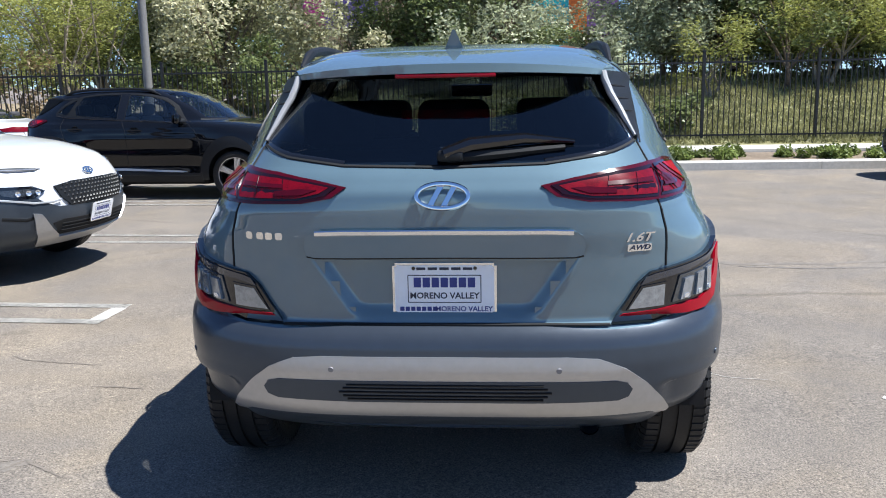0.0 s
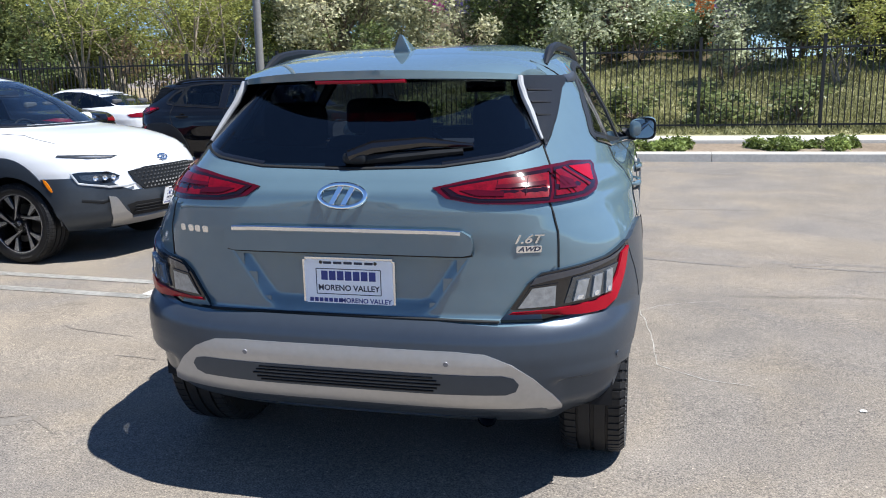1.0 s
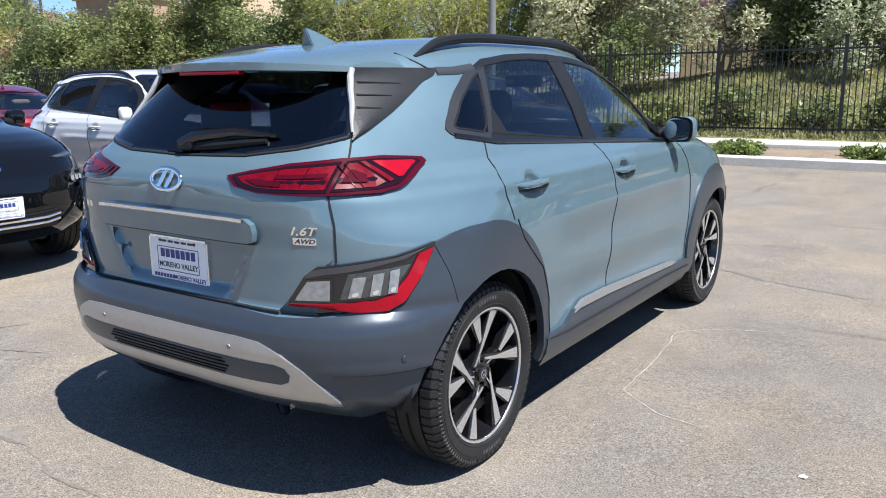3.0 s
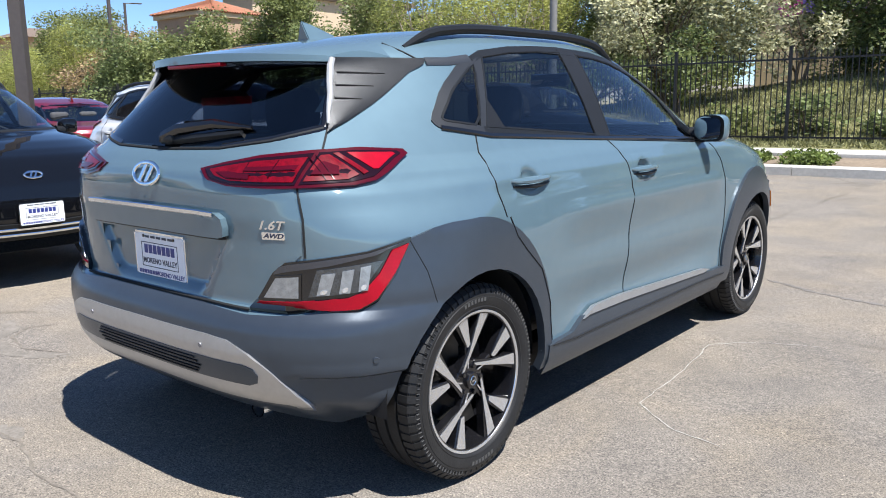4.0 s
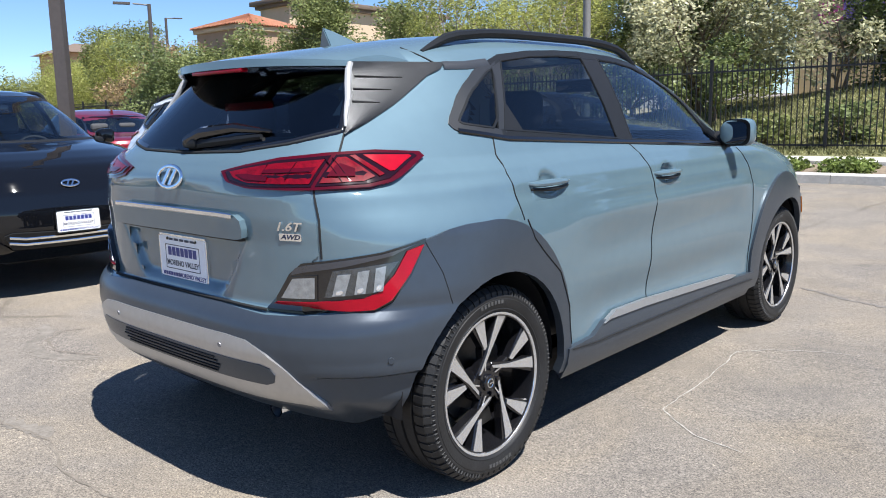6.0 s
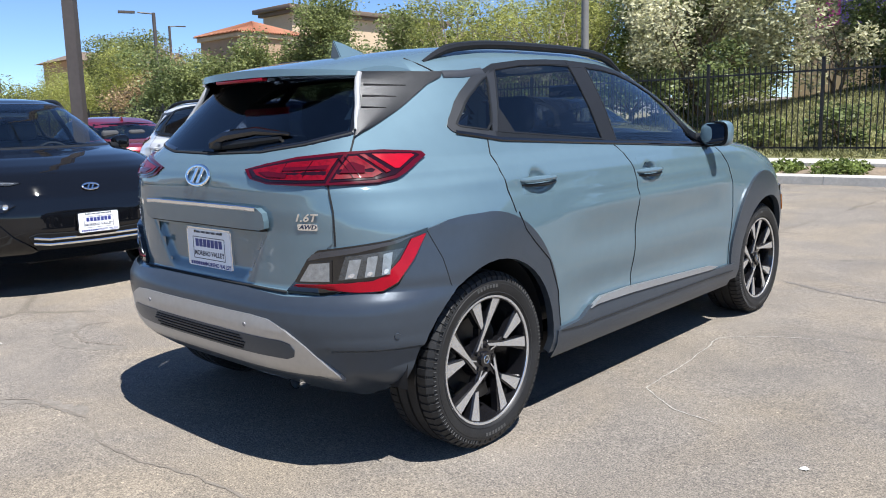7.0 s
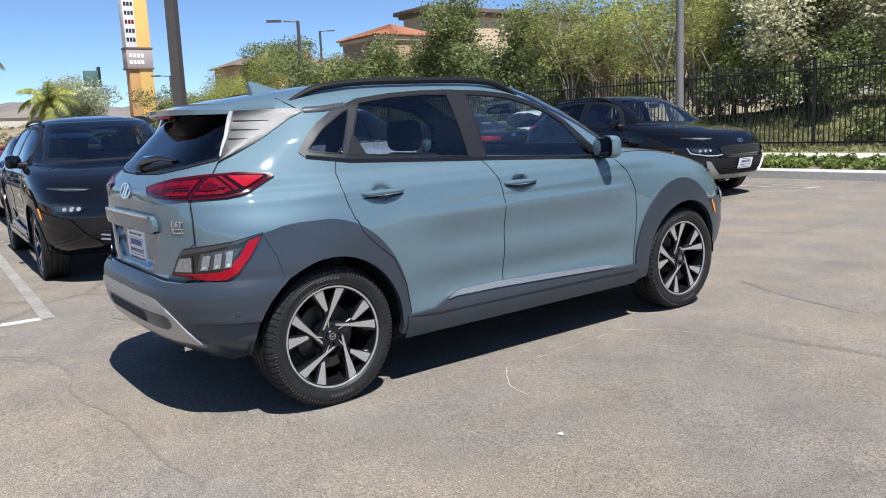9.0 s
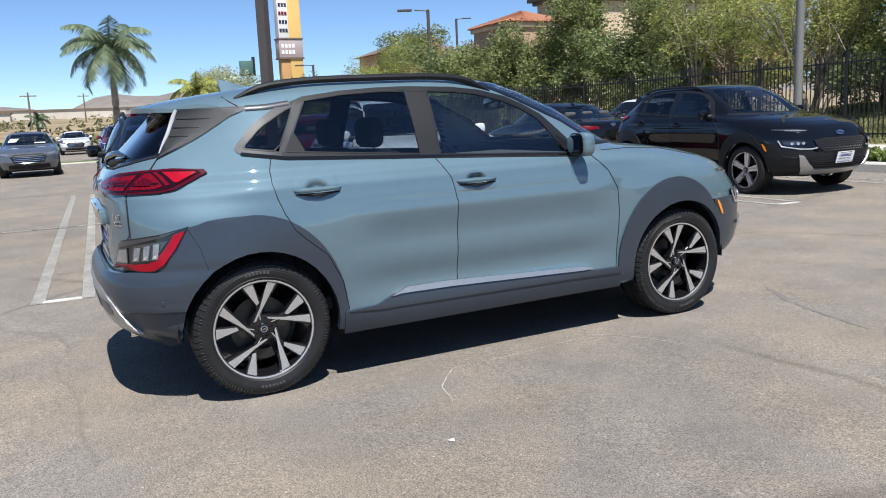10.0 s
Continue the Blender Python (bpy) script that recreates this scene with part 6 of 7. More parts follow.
kerb = tagged(new("kerb"), "pale concrete kerb along the edge of the asphalt", "kerb", kind="structure")
for i in range(-3, 6):
    part("kerb_stone", kerb_stone(2.12 + 3.56 * (i - 1), 2.12 + 3.56 * i), CONCRETE, kerb, smooth=False)
bm = bmesh.new()
rows = []
bed = [(KERB_Y + 0.34, 0.13), (12.6, 0.20), (12.75, 0.21)]
for x in (-12, -8, -4, 0, 4, 8, 12, 16, 20):
    rows.append([bm.verts.new((x, y, gz(KERB_Y) + z)) for y, z in bed])
for a, b in zip(rows, rows[1:]):
    for k in range(2):
        bm.faces.new((a[k], b[k], b[k + 1], a[k + 1]))
tagged(part("planting_bed", bm, SOIL), "dry brown soil of a planting strip", "soil", kind="structure")
tagged(part("pavement", boxes((-12, 20, 12.75, 14.2, 0.15, 0.385), bevel=0.015), CONCRETE), "pale concrete path in front of the fence", "path", kind="structure")


def bank_z(x, y):
    """The bank behind the fence: low in the west, high in the east."""
    t = max(0.0, min(1.0, (y - 14.2) / 9.0))
    h = 0.55 + 1.15 * max(0.0, min(1.0, (x + 14) / 12.0))
    return 0.36 + h * t * t * (3 - 2 * t) + 0.05 * math.sin(1.3 * x) * t


bm = bmesh.new()
gx = [-70 + 2 * i for i in range(56)]
gy = [14.2 + 0.75 * i for i in range(30)]
grid = [[bm.verts.new((x, y, bank_z(x, y))) for x in gx] for y in gy]
for j in range(len(gy) - 1):
    for i in range(len(gx) - 1):
        bm.faces.new((grid[j][i], grid[j][i + 1], grid[j + 1][i + 1], grid[j + 1][i]))
tagged(part("grass_bank", bm, GRASS_GROUND), "rough grassy bank rising behind the fence", "bank", kind="structure")

# fence
def fence():
    fen = thing("fence", Matrix(), "tall black steel picket fence with square posts", "fence")
    post = boxes((-0.032, 0.032, -0.032, 0.032, -0.15, 1.97), (-0.037, 0.037, -0.037, 0.037, 1.97, 1.985), bevel=0.003)
    post_me = mesh_of(post, "post", False)
    pick = boxes((-0.0095, 0.0095, -0.0095, 0.0095, 0.06, 1.88))
    pick_me = mesh_of(pick, "picket", False)
    for me in (post_me, pick_me):
        me.materials.append(FENCE)
    rest = bmesh.new()
    for k in range(-5, 22):
        x = 4.55 - 2.42 * k
        o = part("post", post_me, None, fen)
        o.location = (x, FENCE_Y, FENCE_Z)
        for z in (0.16, 1.72):
            part("rail", boxes((x - 2.42 + 0.034, x - 0.034, FENCE_Y - 0.019, FENCE_Y + 0.019, FENCE_Z + z - 0.019, FENCE_Z + z + 0.019)), FENCE, fen, smooth=False)
        for i in range(1, 21):
            px = x - 2.42 * i / 21
            if -5 <= k < 9:
                o = part("picket", pick_me, None, fen)
                o.location = (px, FENCE_Y - 0.001, FENCE_Z)
            else:
                box(rest, px - 0.0095, px + 0.0095, FENCE_Y - 0.0105, FENCE_Y + 0.0085, FENCE_Z + 0.06, FENCE_Z + 1.88)
    tagged(part("far_picket", rest, FENCE, fen, smooth=False), kind="stuff")
fence()


# ---- plants ----
def rand_dirs(rng, n):
    v = rng.normal(size=(n, 3))
    return v / np.linalg.norm(v, axis=1, keepdims=True)


def leaf_mesh(name, centres, size, rng, material, flat=0.5, long=2.0, droop=0.0):
    """Many small leaf blades, each folded along its middle, at the given centres."""
    n = len(centres)
    d = rand_dirs(rng, n)
    d[:, 2] = d[:, 2] * flat - droop
    d /= np.linalg.norm(d, axis=1, keepdims=True)
    s = np.cross(d, rand_dirs(rng, n))
    s /= np.maximum(np.linalg.norm(s, axis=1, keepdims=True), 1e-6)
    up = np.cross(s, d)
    k = size * rng.uniform(0.6, 1.35, size=(n, 1))
    a, b = d * k * long / 2, s * k / 2
    c = centres
    lift = up * k * 0.12
    v = np.stack([c - a, c + b + lift, c + a, c - b + lift], 1).reshape(-1, 3)
    idx = np.arange(n)[:, None] * 4 + np.array([0, 1, 2, 3])
    me = bpy.data.meshes.new(name)
    me.vertices.add(4 * n)
    me.vertices.foreach_set("co", v.ravel())
    me.loops.add(4 * n)
    me.loops.foreach_set("vertex_index", idx.ravel().astype(np.int32))
    me.polygons.add(n)
    me.polygons.foreach_set("loop_start", (np.arange(n) * 4).astype(np.int32))
    me.update(calc_edges=True)
    me.materials.append(material)
    return me


def clump_points(rng, clumps, per):
    """Points in uneven clumps: (centre, radius), more of them near the outside."""
    out = []
    for c, r in clumps:
        n = max(8, int(per * r * r))
        d = rand_dirs(rng, n)
        f = rng.uniform(0.25, 1.0, size=(n, 1)) ** 0.5
        wob = 1 + 0.35 * np.sin(d[:, :1] * 5 + c[0]) * np.cos(d[:, 1:2] * 4 + c[1])
        out.append(np.array(c) + d * f * r * wob * np.array([1, 1, 0.8]))
    return np.concatenate(out)


def branchy_tree(name, x, y, z, height, spread, seed, leaf, bark, label, per=420, size=0.09, stems=1, open_=0.0, low=0.25, clump=0.55, count=34, droop=0.0, long=2.0, flat=0.5, lean=0.0):
    rng = np.random.default_rng(seed)
    t = thing(name, Matrix.Translation((x, y, z)), label, "tree" if height > 2 else "shrub")
    bm = bmesh.new()
    clumps = []
    for s in range(stems):
        a = rng.uniform(0, math.tau)
        off = 0.0 if stems == 1 else 0.12
        base = Vector((off * math.cos(a), off * math.sin(a), -0.15))
        h0 = height * rng.uniform(low, low + 0.15)
        tip = Vector((base.x + lean + rng.uniform(-0.1, 0.1) * h0 + (0.35 * h0 * math.cos(a) if stems > 1 else 0), base.y + rng.uniform(-0.1, 0.1) * h0 + (0.35 * h0 * math.sin(a) if stems > 1 else 0), h0))
        r0 = 0.02 + 0.018 * height / stems ** 0.5
        mid = (base + tip) / 2 + Vector((rng.uniform(-0.06, 0.06), rng.uniform(-0.06, 0.06), 0))
        tube(bm, [base, mid, tip], [r0 * 1.25, r0, r0 * 0.8], 8)
        for b in range(max(3, count // (stems * 3))):
            ang = rng.uniform(0, math.tau)
            up = rng.uniform(0.05, 1.0)
            end = tip + Vector((math.cos(ang) * spread * rng.uniform(0.35, 0.95) * math.sqrt(max(0.05, 1 - (up - 0.35) ** 2)), math.sin(ang) * spread * rng.uniform(0.35, 0.95) * math.sqrt(max(0.05, 1 - (up - 0.35) ** 2)), (height - h0) * up))
            half = tip.lerp(end, 0.5) + Vector((0, 0, 0.08 * height * rng.uniform(0, 1)))
            tube(bm, [tip, half, end], [r0 * 0.55, r0 * 0.32, r0 * 0.12], 6)
            clumps.append((end, clump * rng.uniform(0.6, 1.2)))
            for w in range(2):
                tw = half.lerp(end, rng.uniform(0.2, 0.9)) + Vector(rng.normal(size=3) * clump * 0.7)
                tube(bm, [half.lerp(end, 0.4), tw], [r0 * 0.18, r0 * 0.06], 5)
                clumps.append((tw, clump * rng.uniform(0.45, 0.95)))
    part("trunk", bm, bark, t)
    pts = clump_points(rng, clumps, per)
    pts = pts[rng.uniform(size=len(pts)) > open_]
    pts = pts[pts[:, 2] > 0.03]
    part("crown", leaf_mesh("crown", pts, size, rng, leaf, flat, long, droop), None, t)
    return t


LEAF_DARK = leafy("dark_green_leaves", (0.106, 0.147, 0.053), (0.212, 0.248, 0.100), 0.4, 0.42)
LEAF_MID = leafy("green_leaves", (0.135, 0.170, 0.058), (0.235, 0.260, 0.098), 0.45, 0.45)
LEAF_GREY = leafy("grey_green_leaves", (0.260, 0.295, 0.177), (0.472, 0.496, 0.330), 0.5, 0.42)
LEAF_PALE = leafy("pale_flowering_leaves", (0.26, 0.29, 0.13), (0.62, 0.59, 0.40), 0.55, 0.45)
LEAF_LIME = leafy("yellow_green_leaves", (0.23, 0.255, 0.06), (0.36, 0.37, 0.11), 0.5, 0.45)
LEAF_RUST = leafy("rusty_leaves", (0.260, 0.165, 0.088), (0.401, 0.295, 0.165), 0.5, 0.35)
LEAF_HEDGE = leafy("low_shrub_leaves", (0.11, 0.155, 0.035), (0.20, 0.25, 0.07), 0.45, 0.35)
GRASS_BLADE = leafy("dry_green_grass", (0.185, 0.195, 0.075), (0.32, 0.31, 0.15), 0.6, 0.35)


def belt():
    """The belt of trees and shrubs behind the fence."""
    rng = np.random.default_rng(11)
    kinds = {
        "pale": (LEAF_PALE, BARK, "bushy oleander with pale flowers behind the fence", dict(per=560, size=0.085, stems=3, low=0.12, clump=0.85, count=66)),
        "dark": (LEAF_DARK, BARK, "dense dark green evergreen tree behind the fence", dict(per=600, size=0.085, stems=1, low=0.08, clump=0.9, count=72)),
        "grey": (LEAF_GREY, BARK, "grey-green bushy tree behind the fence", dict(per=560, size=0.08, stems=2, low=0.08, clump=0.85, count=66)),
        "mid": (LEAF_MID, BARK, "leafy green tree behind the fence", dict(per=560, size=0.085, stems=1, low=0.1, clump=0.88, count=66)),
        "lime": (LEAF_LIME, PALE_BARK, "airy yellow-green desert tree with slender branches", dict(per=560, size=0.042, stems=3, low=0.14, clump=0.66, count=66, long=3.5, open_=0.1)),
        "rust": (LEAF_RUST, BARK, "half-dry shrub with rusty leaves", dict(per=520, size=0.07, stems=2, low=0.10, clump=0.75, count=60)),
    }
    rows = [  # x, y, height, spread, kind
        (13.5, 22.5, 5.0, 2.6, "dark"), (10.6, 22.0, 4.6, 2.2, "mid"), (9.2, 20.6, 3.6, 1.5, "lime"), (7.2, 22.6, 4.8, 2.4, "dark"), (5.3, 22.4, 4.4, 2.0, "grey"), (2.5, 23.4, 1.7, 1.0, "dark"),
        (-0.3, 22.6, 4.6, 2.2, "grey"), (-2.2, 22.8, 5.0, 2.4, "dark"), (-4.5, 21.6, 2.8, 1.5, "pale"), (-7.4, 20.0, 5.0, 2.5, "pale"), (-9.6, 21.5, 5.2, 2.3, "dark"), (-11.2, 18.6, 5.0, 2.2, "lime"),
        (-13.2, 20.8, 5.4, 2.4, "lime"), (-14.8, 18.4, 5.2, 2.4, "lime"), (-17.4, 19.4, 4.4, 2.4, "mid"), (-20.2, 20.0, 3.5, 2.3, "dark"), (-24.0, 19.4, 5.7, 1.6, "mid"), (-26.4, 19.4, 3.9, 2.4, "mid"),
        (-28.8, 18.6, 3.4, 2.4, "mid"), (-31.6, 17.8, 3.2, 2.2, "dark"), (-36.5, 18.4, 4.4, 2.2, "rust"), (-41, 20.0, 5.6, 2.6, "lime"), (-44, 16.9, 3.5, 2.8, "lime"), (-48, 15.6, 3.2, 2.0, "mid"), (-54, 10.7, 4.6, 1.7, "grey"), (-45, 22, 6.0, 2.8, "mid"), (-52, 21, 4.0, 3.0, "lime"),
        (-59, 24, 5.0, 3.2, "lime"), (-66, 28.5, 5.6, 3.2, "lime"), (-70, 28, 5.4, 3.2, "mid"), (-72, 34.5, 7.4, 3.2, "dark"), (-71, 38, 7.0, 3.4, "mid"),
        (12, 27, 6.0, 3.2, "mid"), (7.5, 27.5, 6.2, 3.0, "dark"), (-1.2, 27.0, 6.0, 2.6, "mid"), (-2.9, 27.0, 6.2, 2.4, "dark"), (-9.9, 26.5, 6.0, 3.2, "mid"), (-14.0, 25.5, 5.2, 3.0, "dark"), (-19.5, 24.5, 3.9, 3.0, "mid"),
        (15.5, 19.0, 3.2, 1.9, "dark"), (12.6, 24.6, 1.4, 1.3, "dark"), (10.4, 24.4, 1.3, 1.3, "mid"), (8.2, 24.6, 1.4, 1.3, "dark"), (6.2, 24.3, 1.3, 1.2, "dark"), (4.2, 24.6, 1.2, 1.2, "mid"), (2.2, 24.8, 1.1, 1.2, "dark"), (0.2, 24.5, 1.3, 1.2, "dark"), (-1.8, 24.6, 1.4, 1.3, "mid"), (-3.8, 24.4, 1.3, 1.2, "dark"), (0.9, 21.2, 2.4, 1.5, "dark"), (-6.6, 18.6, 2.2, 1.3, "dark"), (-2.6, 15.9, 0.8, 0.7, "dark"), (-0.9, 15.8, 0.6, 0.7, "dark"), (0.8, 15.9, 0.8, 0.8, "mid"), (2.6, 15.8, 0.7, 0.7, "dark"), (4.3, 15.9, 0.8, 0.8, "dark"), (-4.2, 15.8, 0.7, 0.7, "mid"), (-9.0, 18.6, 2.6, 1.6, "dark"), (8.0, 20.0, 2.8, 1.6, "dark"), (-12.6, 17.6, 2.3, 1.4, "rust"),
        (5.8, 19.2, 2.0, 1.1, "lime"), (-0.6, 20.2, 2.0, 1.1, "grey"), (3.2, 19.8, 1.8, 1.0, "grey"), (-15.8, 17.0, 2.4, 1.4, "dark"), (-19, 17.2, 2.6, 1.5, "mid"), (-22.4, 17.0, 2.4, 1.4, "dark"), (-26, 17.2, 2.8, 1.5, "mid"),
    ]
    for i, (x, y, h, s, k) in enumerate(rows):
        leaf, bark, label, kw = kinds[k]
        kw = dict(kw)
        kw["per"], kw["size"] = kw["per"] * 1.4, kw["size"] * 0.78
        if h < 1:
            kw["count"], kw["clump"] = 30, 0.26
        elif h < 3:
            kw["count"], kw["clump"] = 24, 0.42
        if x < -27:
            kw["per"], kw["size"] = kw["per"] * 0.8, kw["size"] * 1.15
            kw["clump"] *= 1.25
        branchy_tree("tree" if h > 3 else "shrub", x, y, bank_z(x, y), h, s, 100 + i, leaf, bark, label, **kw)


belt()


def low_shrub(x, w, seed):
    rng = np.random.default_rng(seed)
    y = 12.05
    t = thing("low_shrub", Matrix.Translation((x, y, gz(KERB_Y) + 0.17)), "low spreading green shrub in the planting strip", "shrub", "low shrubs along the kerb")
    clumps = [(Vector((rng.uniform(-w, w), rng.uniform(-0.32, 0.34), rng.uniform(0.0, 0.08))), rng.uniform(0.13, 0.20)) for _ in range(int(16 * w + 6))]
    pts = clump_points(rng, clumps, 9000)
    pts = pts[pts[:, 2] > -0.03]
    bm = bmesh.new()
    for c, r in clumps[:8]:
        tube(bm, [(c.x * 0.5, c.y * 0.4, -0.05), c], [0.01, 0.004], 5)
    part("stems", bm, BARK, t)
    part("leaves", leaf_mesh("leaves", pts, 0.035, rng, LEAF_HEDGE, 0.8, 2.4), None, t)


for i, (x, w) in enumerate(((7.9, 0.8), (6.3, 1.0), (3.75, 0.85), (1.1, 0.75), (-1.25, 0.5), (-2.7, 0.62), (-4.1, 0.6), (-5.6, 0.8), (-7.6, 0.9), (-10.2, 1.0))):
    low_shrub(x, w, 300 + i)


def bank_grass():
    rng = np.random.default_rng(5)
    n = 110000
    x, y = rng.uniform(-16, 14, n), rng.uniform(14.6, 23.0, n)
    z = np.array([bank_z(a, b) for a, b in zip(x, y)])
    p = np.stack([x, y, z + 0.06], -1)
    me = leaf_mesh("bank_grass", p, 0.030, rng, GRASS_BLADE, 2.6, 6.0)
    tagged(part("bank_grass", me, None), "rough dry green grass on the bank", "grass", kind="stuff")


bank_grass()


# ---- light poles ----
def light_pole(x, y, top, r, material, label, arm=None, square=False):
    t = thing("light_pole", Matrix.Translation((x, y, gz(y) if y < 11.2 else 0.30 if y < 13 else 0.10)), label, "light pole")
    bm = bmesh.new()
    tube(bm, [(0, 0, 0), (0, 0, top)], [r, r * 0.85], 4 if square else 20)
    part("pole", bm, material, t, angle=30)
    bm = bmesh.new()
    bmesh.ops.create_cone(bm, cap_ends=True, segments=28, radius1=0.30, radius2=0.28, depth=0.6)
    bmesh.ops.translate(bm, verts=bm.verts, vec=(0, 0, 0.29))
    part("footing", bm, CONCRETE, t)
    if arm:
        ax, ay = arm
        part("lamp_arm", tube(bmesh.new(), [(0, 0, top - 0.05), (ax * 0.6, ay * 0.6, top)], 0.035, 8), material, t)
        bm = bmesh.new()
        box(bm, -0.36, 0.36, -0.13, 0.13, -0.035, 0.035, 0.015, 2, turn=Matrix.Translation((ax, ay, top)) @ Matrix.Rotation(math.atan2(ay, ax), 4, "Z"))
        part("lamp_head", bm, material, t)
    return t


light_pole(-6.85, 12.76, 8.0, 0.085, POLE_GREY, "tall grey steel light pole standing by the fence", (1.0, -0.3))
light_pole(-7.71, 2.25, 7.5, 0.105, POLE_BROWN, "tall dark brown square light pole between parked cars", (0.9, 0.2), True)
light_pole(-34.0, 17.5, 6.75, 0.10, POLE_BROWN, "street lamp with a long flat head beyond the trees", (-0.5, -1.1))
light_pole(-55.0, 30.0, 9.1, 0.11, POLE_BROWN, "distant brown steel street lamp beyond the trees", (0.3, 0.8))
light_pole(-60.0, 19.2, 5.9, 0.11, POLE_BROWN, "distant brown steel street lamp by the road", (-0.4, -1.0))


# ---- parked cars ----
def standing(x, y, heading):
    """A car on the sloping lot; heading: the way its nose points, degrees from +y to the left."""
    return Matrix.Translation((x, y, gz(y))) @ Matrix.Rotation(math.atan(SLOPE), 4, "X") @ Matrix.Rotation(radians(heading), 4, "Z")


crossover(standing(0, 0, 0), "teal-grey metallic crossover with dark cladding and silver rear trim", PAINT_TEAL)
ROW = -92.7
crossover(standing(-4.2 - 2.60, 0.60, ROW), "black electric crossover with a closed nose and chrome bumper bars", PAINT_BLACK, face="closed", clad=PAINT_BLACK)
crossover(standing(-3.95 - 2.60, 3.42, ROW), "white crossover with dark grey cladding and a black grille", PAINT_WHITE)
crossover(standing(-3.43 - 2.60, 8.74, ROW), "black crossover with black cladding and silver front trim", PAINT_BLACK, wheels="split", clad=CLAD_BLACK)

AWAY = 87.3
saloon(standing(-9.4, 0.95, AWAY), "dark blue saloon parked tail outward", PAINT_BLUE)
saloon(standing(-9.4, 3.85, AWAY), "wine-red saloon parked tail outward", PAINT_RED)
saloon(standing(-9.4, 9.45, AWAY), "glossy black saloon parked tail outward", PAINT_BLACK)
saloon(standing(-9.6, 12.15, AWAY), "white saloon parked near the fence", PAINT_WHITE)
window_sheets(saloon(standing(-27.3, -1.50, -90), "silver-grey saloon with a chrome-barred grille facing the lane", PAINT_GREY), SX, ((0.42, 1.17, 0.30, 0.20), (-0.36, 1.07, 0.34, 0.06)))
saloon(standing(-53.0, 0.55, -90), "white saloon standing beyond the grass verge", PAINT_WHITE)
window_sheets(crossover(standing(-30.2, 1.75, -90), "red crossover parked beyond the lane", PAINT_RED, detail=False, rails=False), KX, ((0.34, 1.24, 0.30, 0.20),))
crossover(standing(9.6, 9.75, 90), "dark crossover parked by the kerb", PAINT_BLACK, detail=False, clad=CLAD_BLACK)


# ---- beyond the lot ----
def palm(x, y, z, height, crown, seed, label, fronds=20, leaf=None):
    rng = np.random.default_rng(seed)
    t = thing("palm_tree", Matrix.Translation((x, y, z)), label, "palm tree")
    bm = bmesh.new()
    n = 26
    tube(bm, [(0.05 * math.sin(i * 0.4), 0, -0.2 + height * i / n) for i in range(n + 1)], [0.125 + 0.014 * (i % 2) + 0.05 * (1 - i / n) for i in range(n + 1)], 12)
    part("trunk", bm, PALE_BARK, t, smooth=False)
    for k in range(fronds):
        a = k * 2.399 + rng.uniform(-0.2, 0.2)
        rise = 1.45 - 1.85 * (k / fronds) ** 0.9
        pts, p = [], Vector((0, 0, height - 0.1))
        tilt, step = rise, crown / 9
        for i in range(10):
            pts.append(p.copy())
            p = p + step * Vector((math.cos(a) * math.cos(tilt), math.sin(a) * math.cos(tilt), math.sin(tilt)))
            tilt -= 0.17 + 0.06 * rng.uniform()
        bm = bmesh.new()
        tube(bm, pts, [0.03 - 0.0026 * i for i in range(10)], 5)
        for i in range(48):
            f = 0.5 + 8.4 * i / 48
            q = pts[int(f)].lerp(pts[min(int(f) + 1, 9)], f % 1)
            d = (pts[min(int(f) + 1, 9)] - pts[int(f)]).normalized()
            side = d.cross(Vector((0, 0, 1))).normalized()
            ln = crown * 0.27 * math.sin(math.pi * (0.12 + 0.82 * i / 48)) * rng.uniform(0.8, 1.1)
            for s in (-1, 1):
                e = q + ln * (s * side * 0.8 + d * 0.45 - Vector((0, 0, 0.5 + 0.4 * rng.uniform())))
                w = d * 0.022
                bm.faces.new([bm.verts.new(v) for v in (q - w, q + w, q.lerp(e, 0.6) + w * 0.9, e, q.lerp(e, 0.6) - w * 0.9)])
        part("frond", bm, leaf or LEAF_PALM, t, smooth=False)
    return t


LEAF_PALM = leafy("palm_fronds", (0.075, 0.11, 0.055), (0.16, 0.20, 0.11), 0.4, 0.25)
palm(-34.6, 2.0, -0.1, 5.15, 2.45, 1, "tall feather palm with arching fronds beside the lane", 24)
palm(-38.4, 6.2, -0.1, 3.4, 1.7, 2, "small yellow-green palm beyond the parked cars", 14, LEAF_LIME)
palm(-62.0, -1.5, -0.2, 2.7, 1.1, 3, "distant small palm by the road", 12)

# lane verge, road, field, hills
VERGE = mat("verge_grass", (0.10, 0.14, 0.035), 0.95, vary=0.35, scale=2.0)
part_ = tagged(part("verge", boxes((-36.5, -34.0, -30, 10.6, -0.3, 0.03), bevel=0.02), VERGE), "narrow mown grass verge with a pale kerb", "grass", kind="structure")
tagged(part("verge_kerb", boxes((-34.0, -33.7, -30, 10.6, -0.3, 0.05), bevel=0.02), CONCRETE), "pale concrete kerb of the verge", "kerb", kind="structure")
bm = bmesh.new()
fx = [-58, -80, -110, -150, -220, -330, -600, -1200, -1900]
fz = [0.1, 0.5, 1.6, 2.8, 4.6, 7.0, 12.0, 26.0, 48.0]
fy = [-900, -300, -100, -40, 0, 14, 30, 60, 150, 500, 1200]
grid = [[bm.verts.new((x, y, z)) for y in fy] for x, z in zip(fx, fz)]
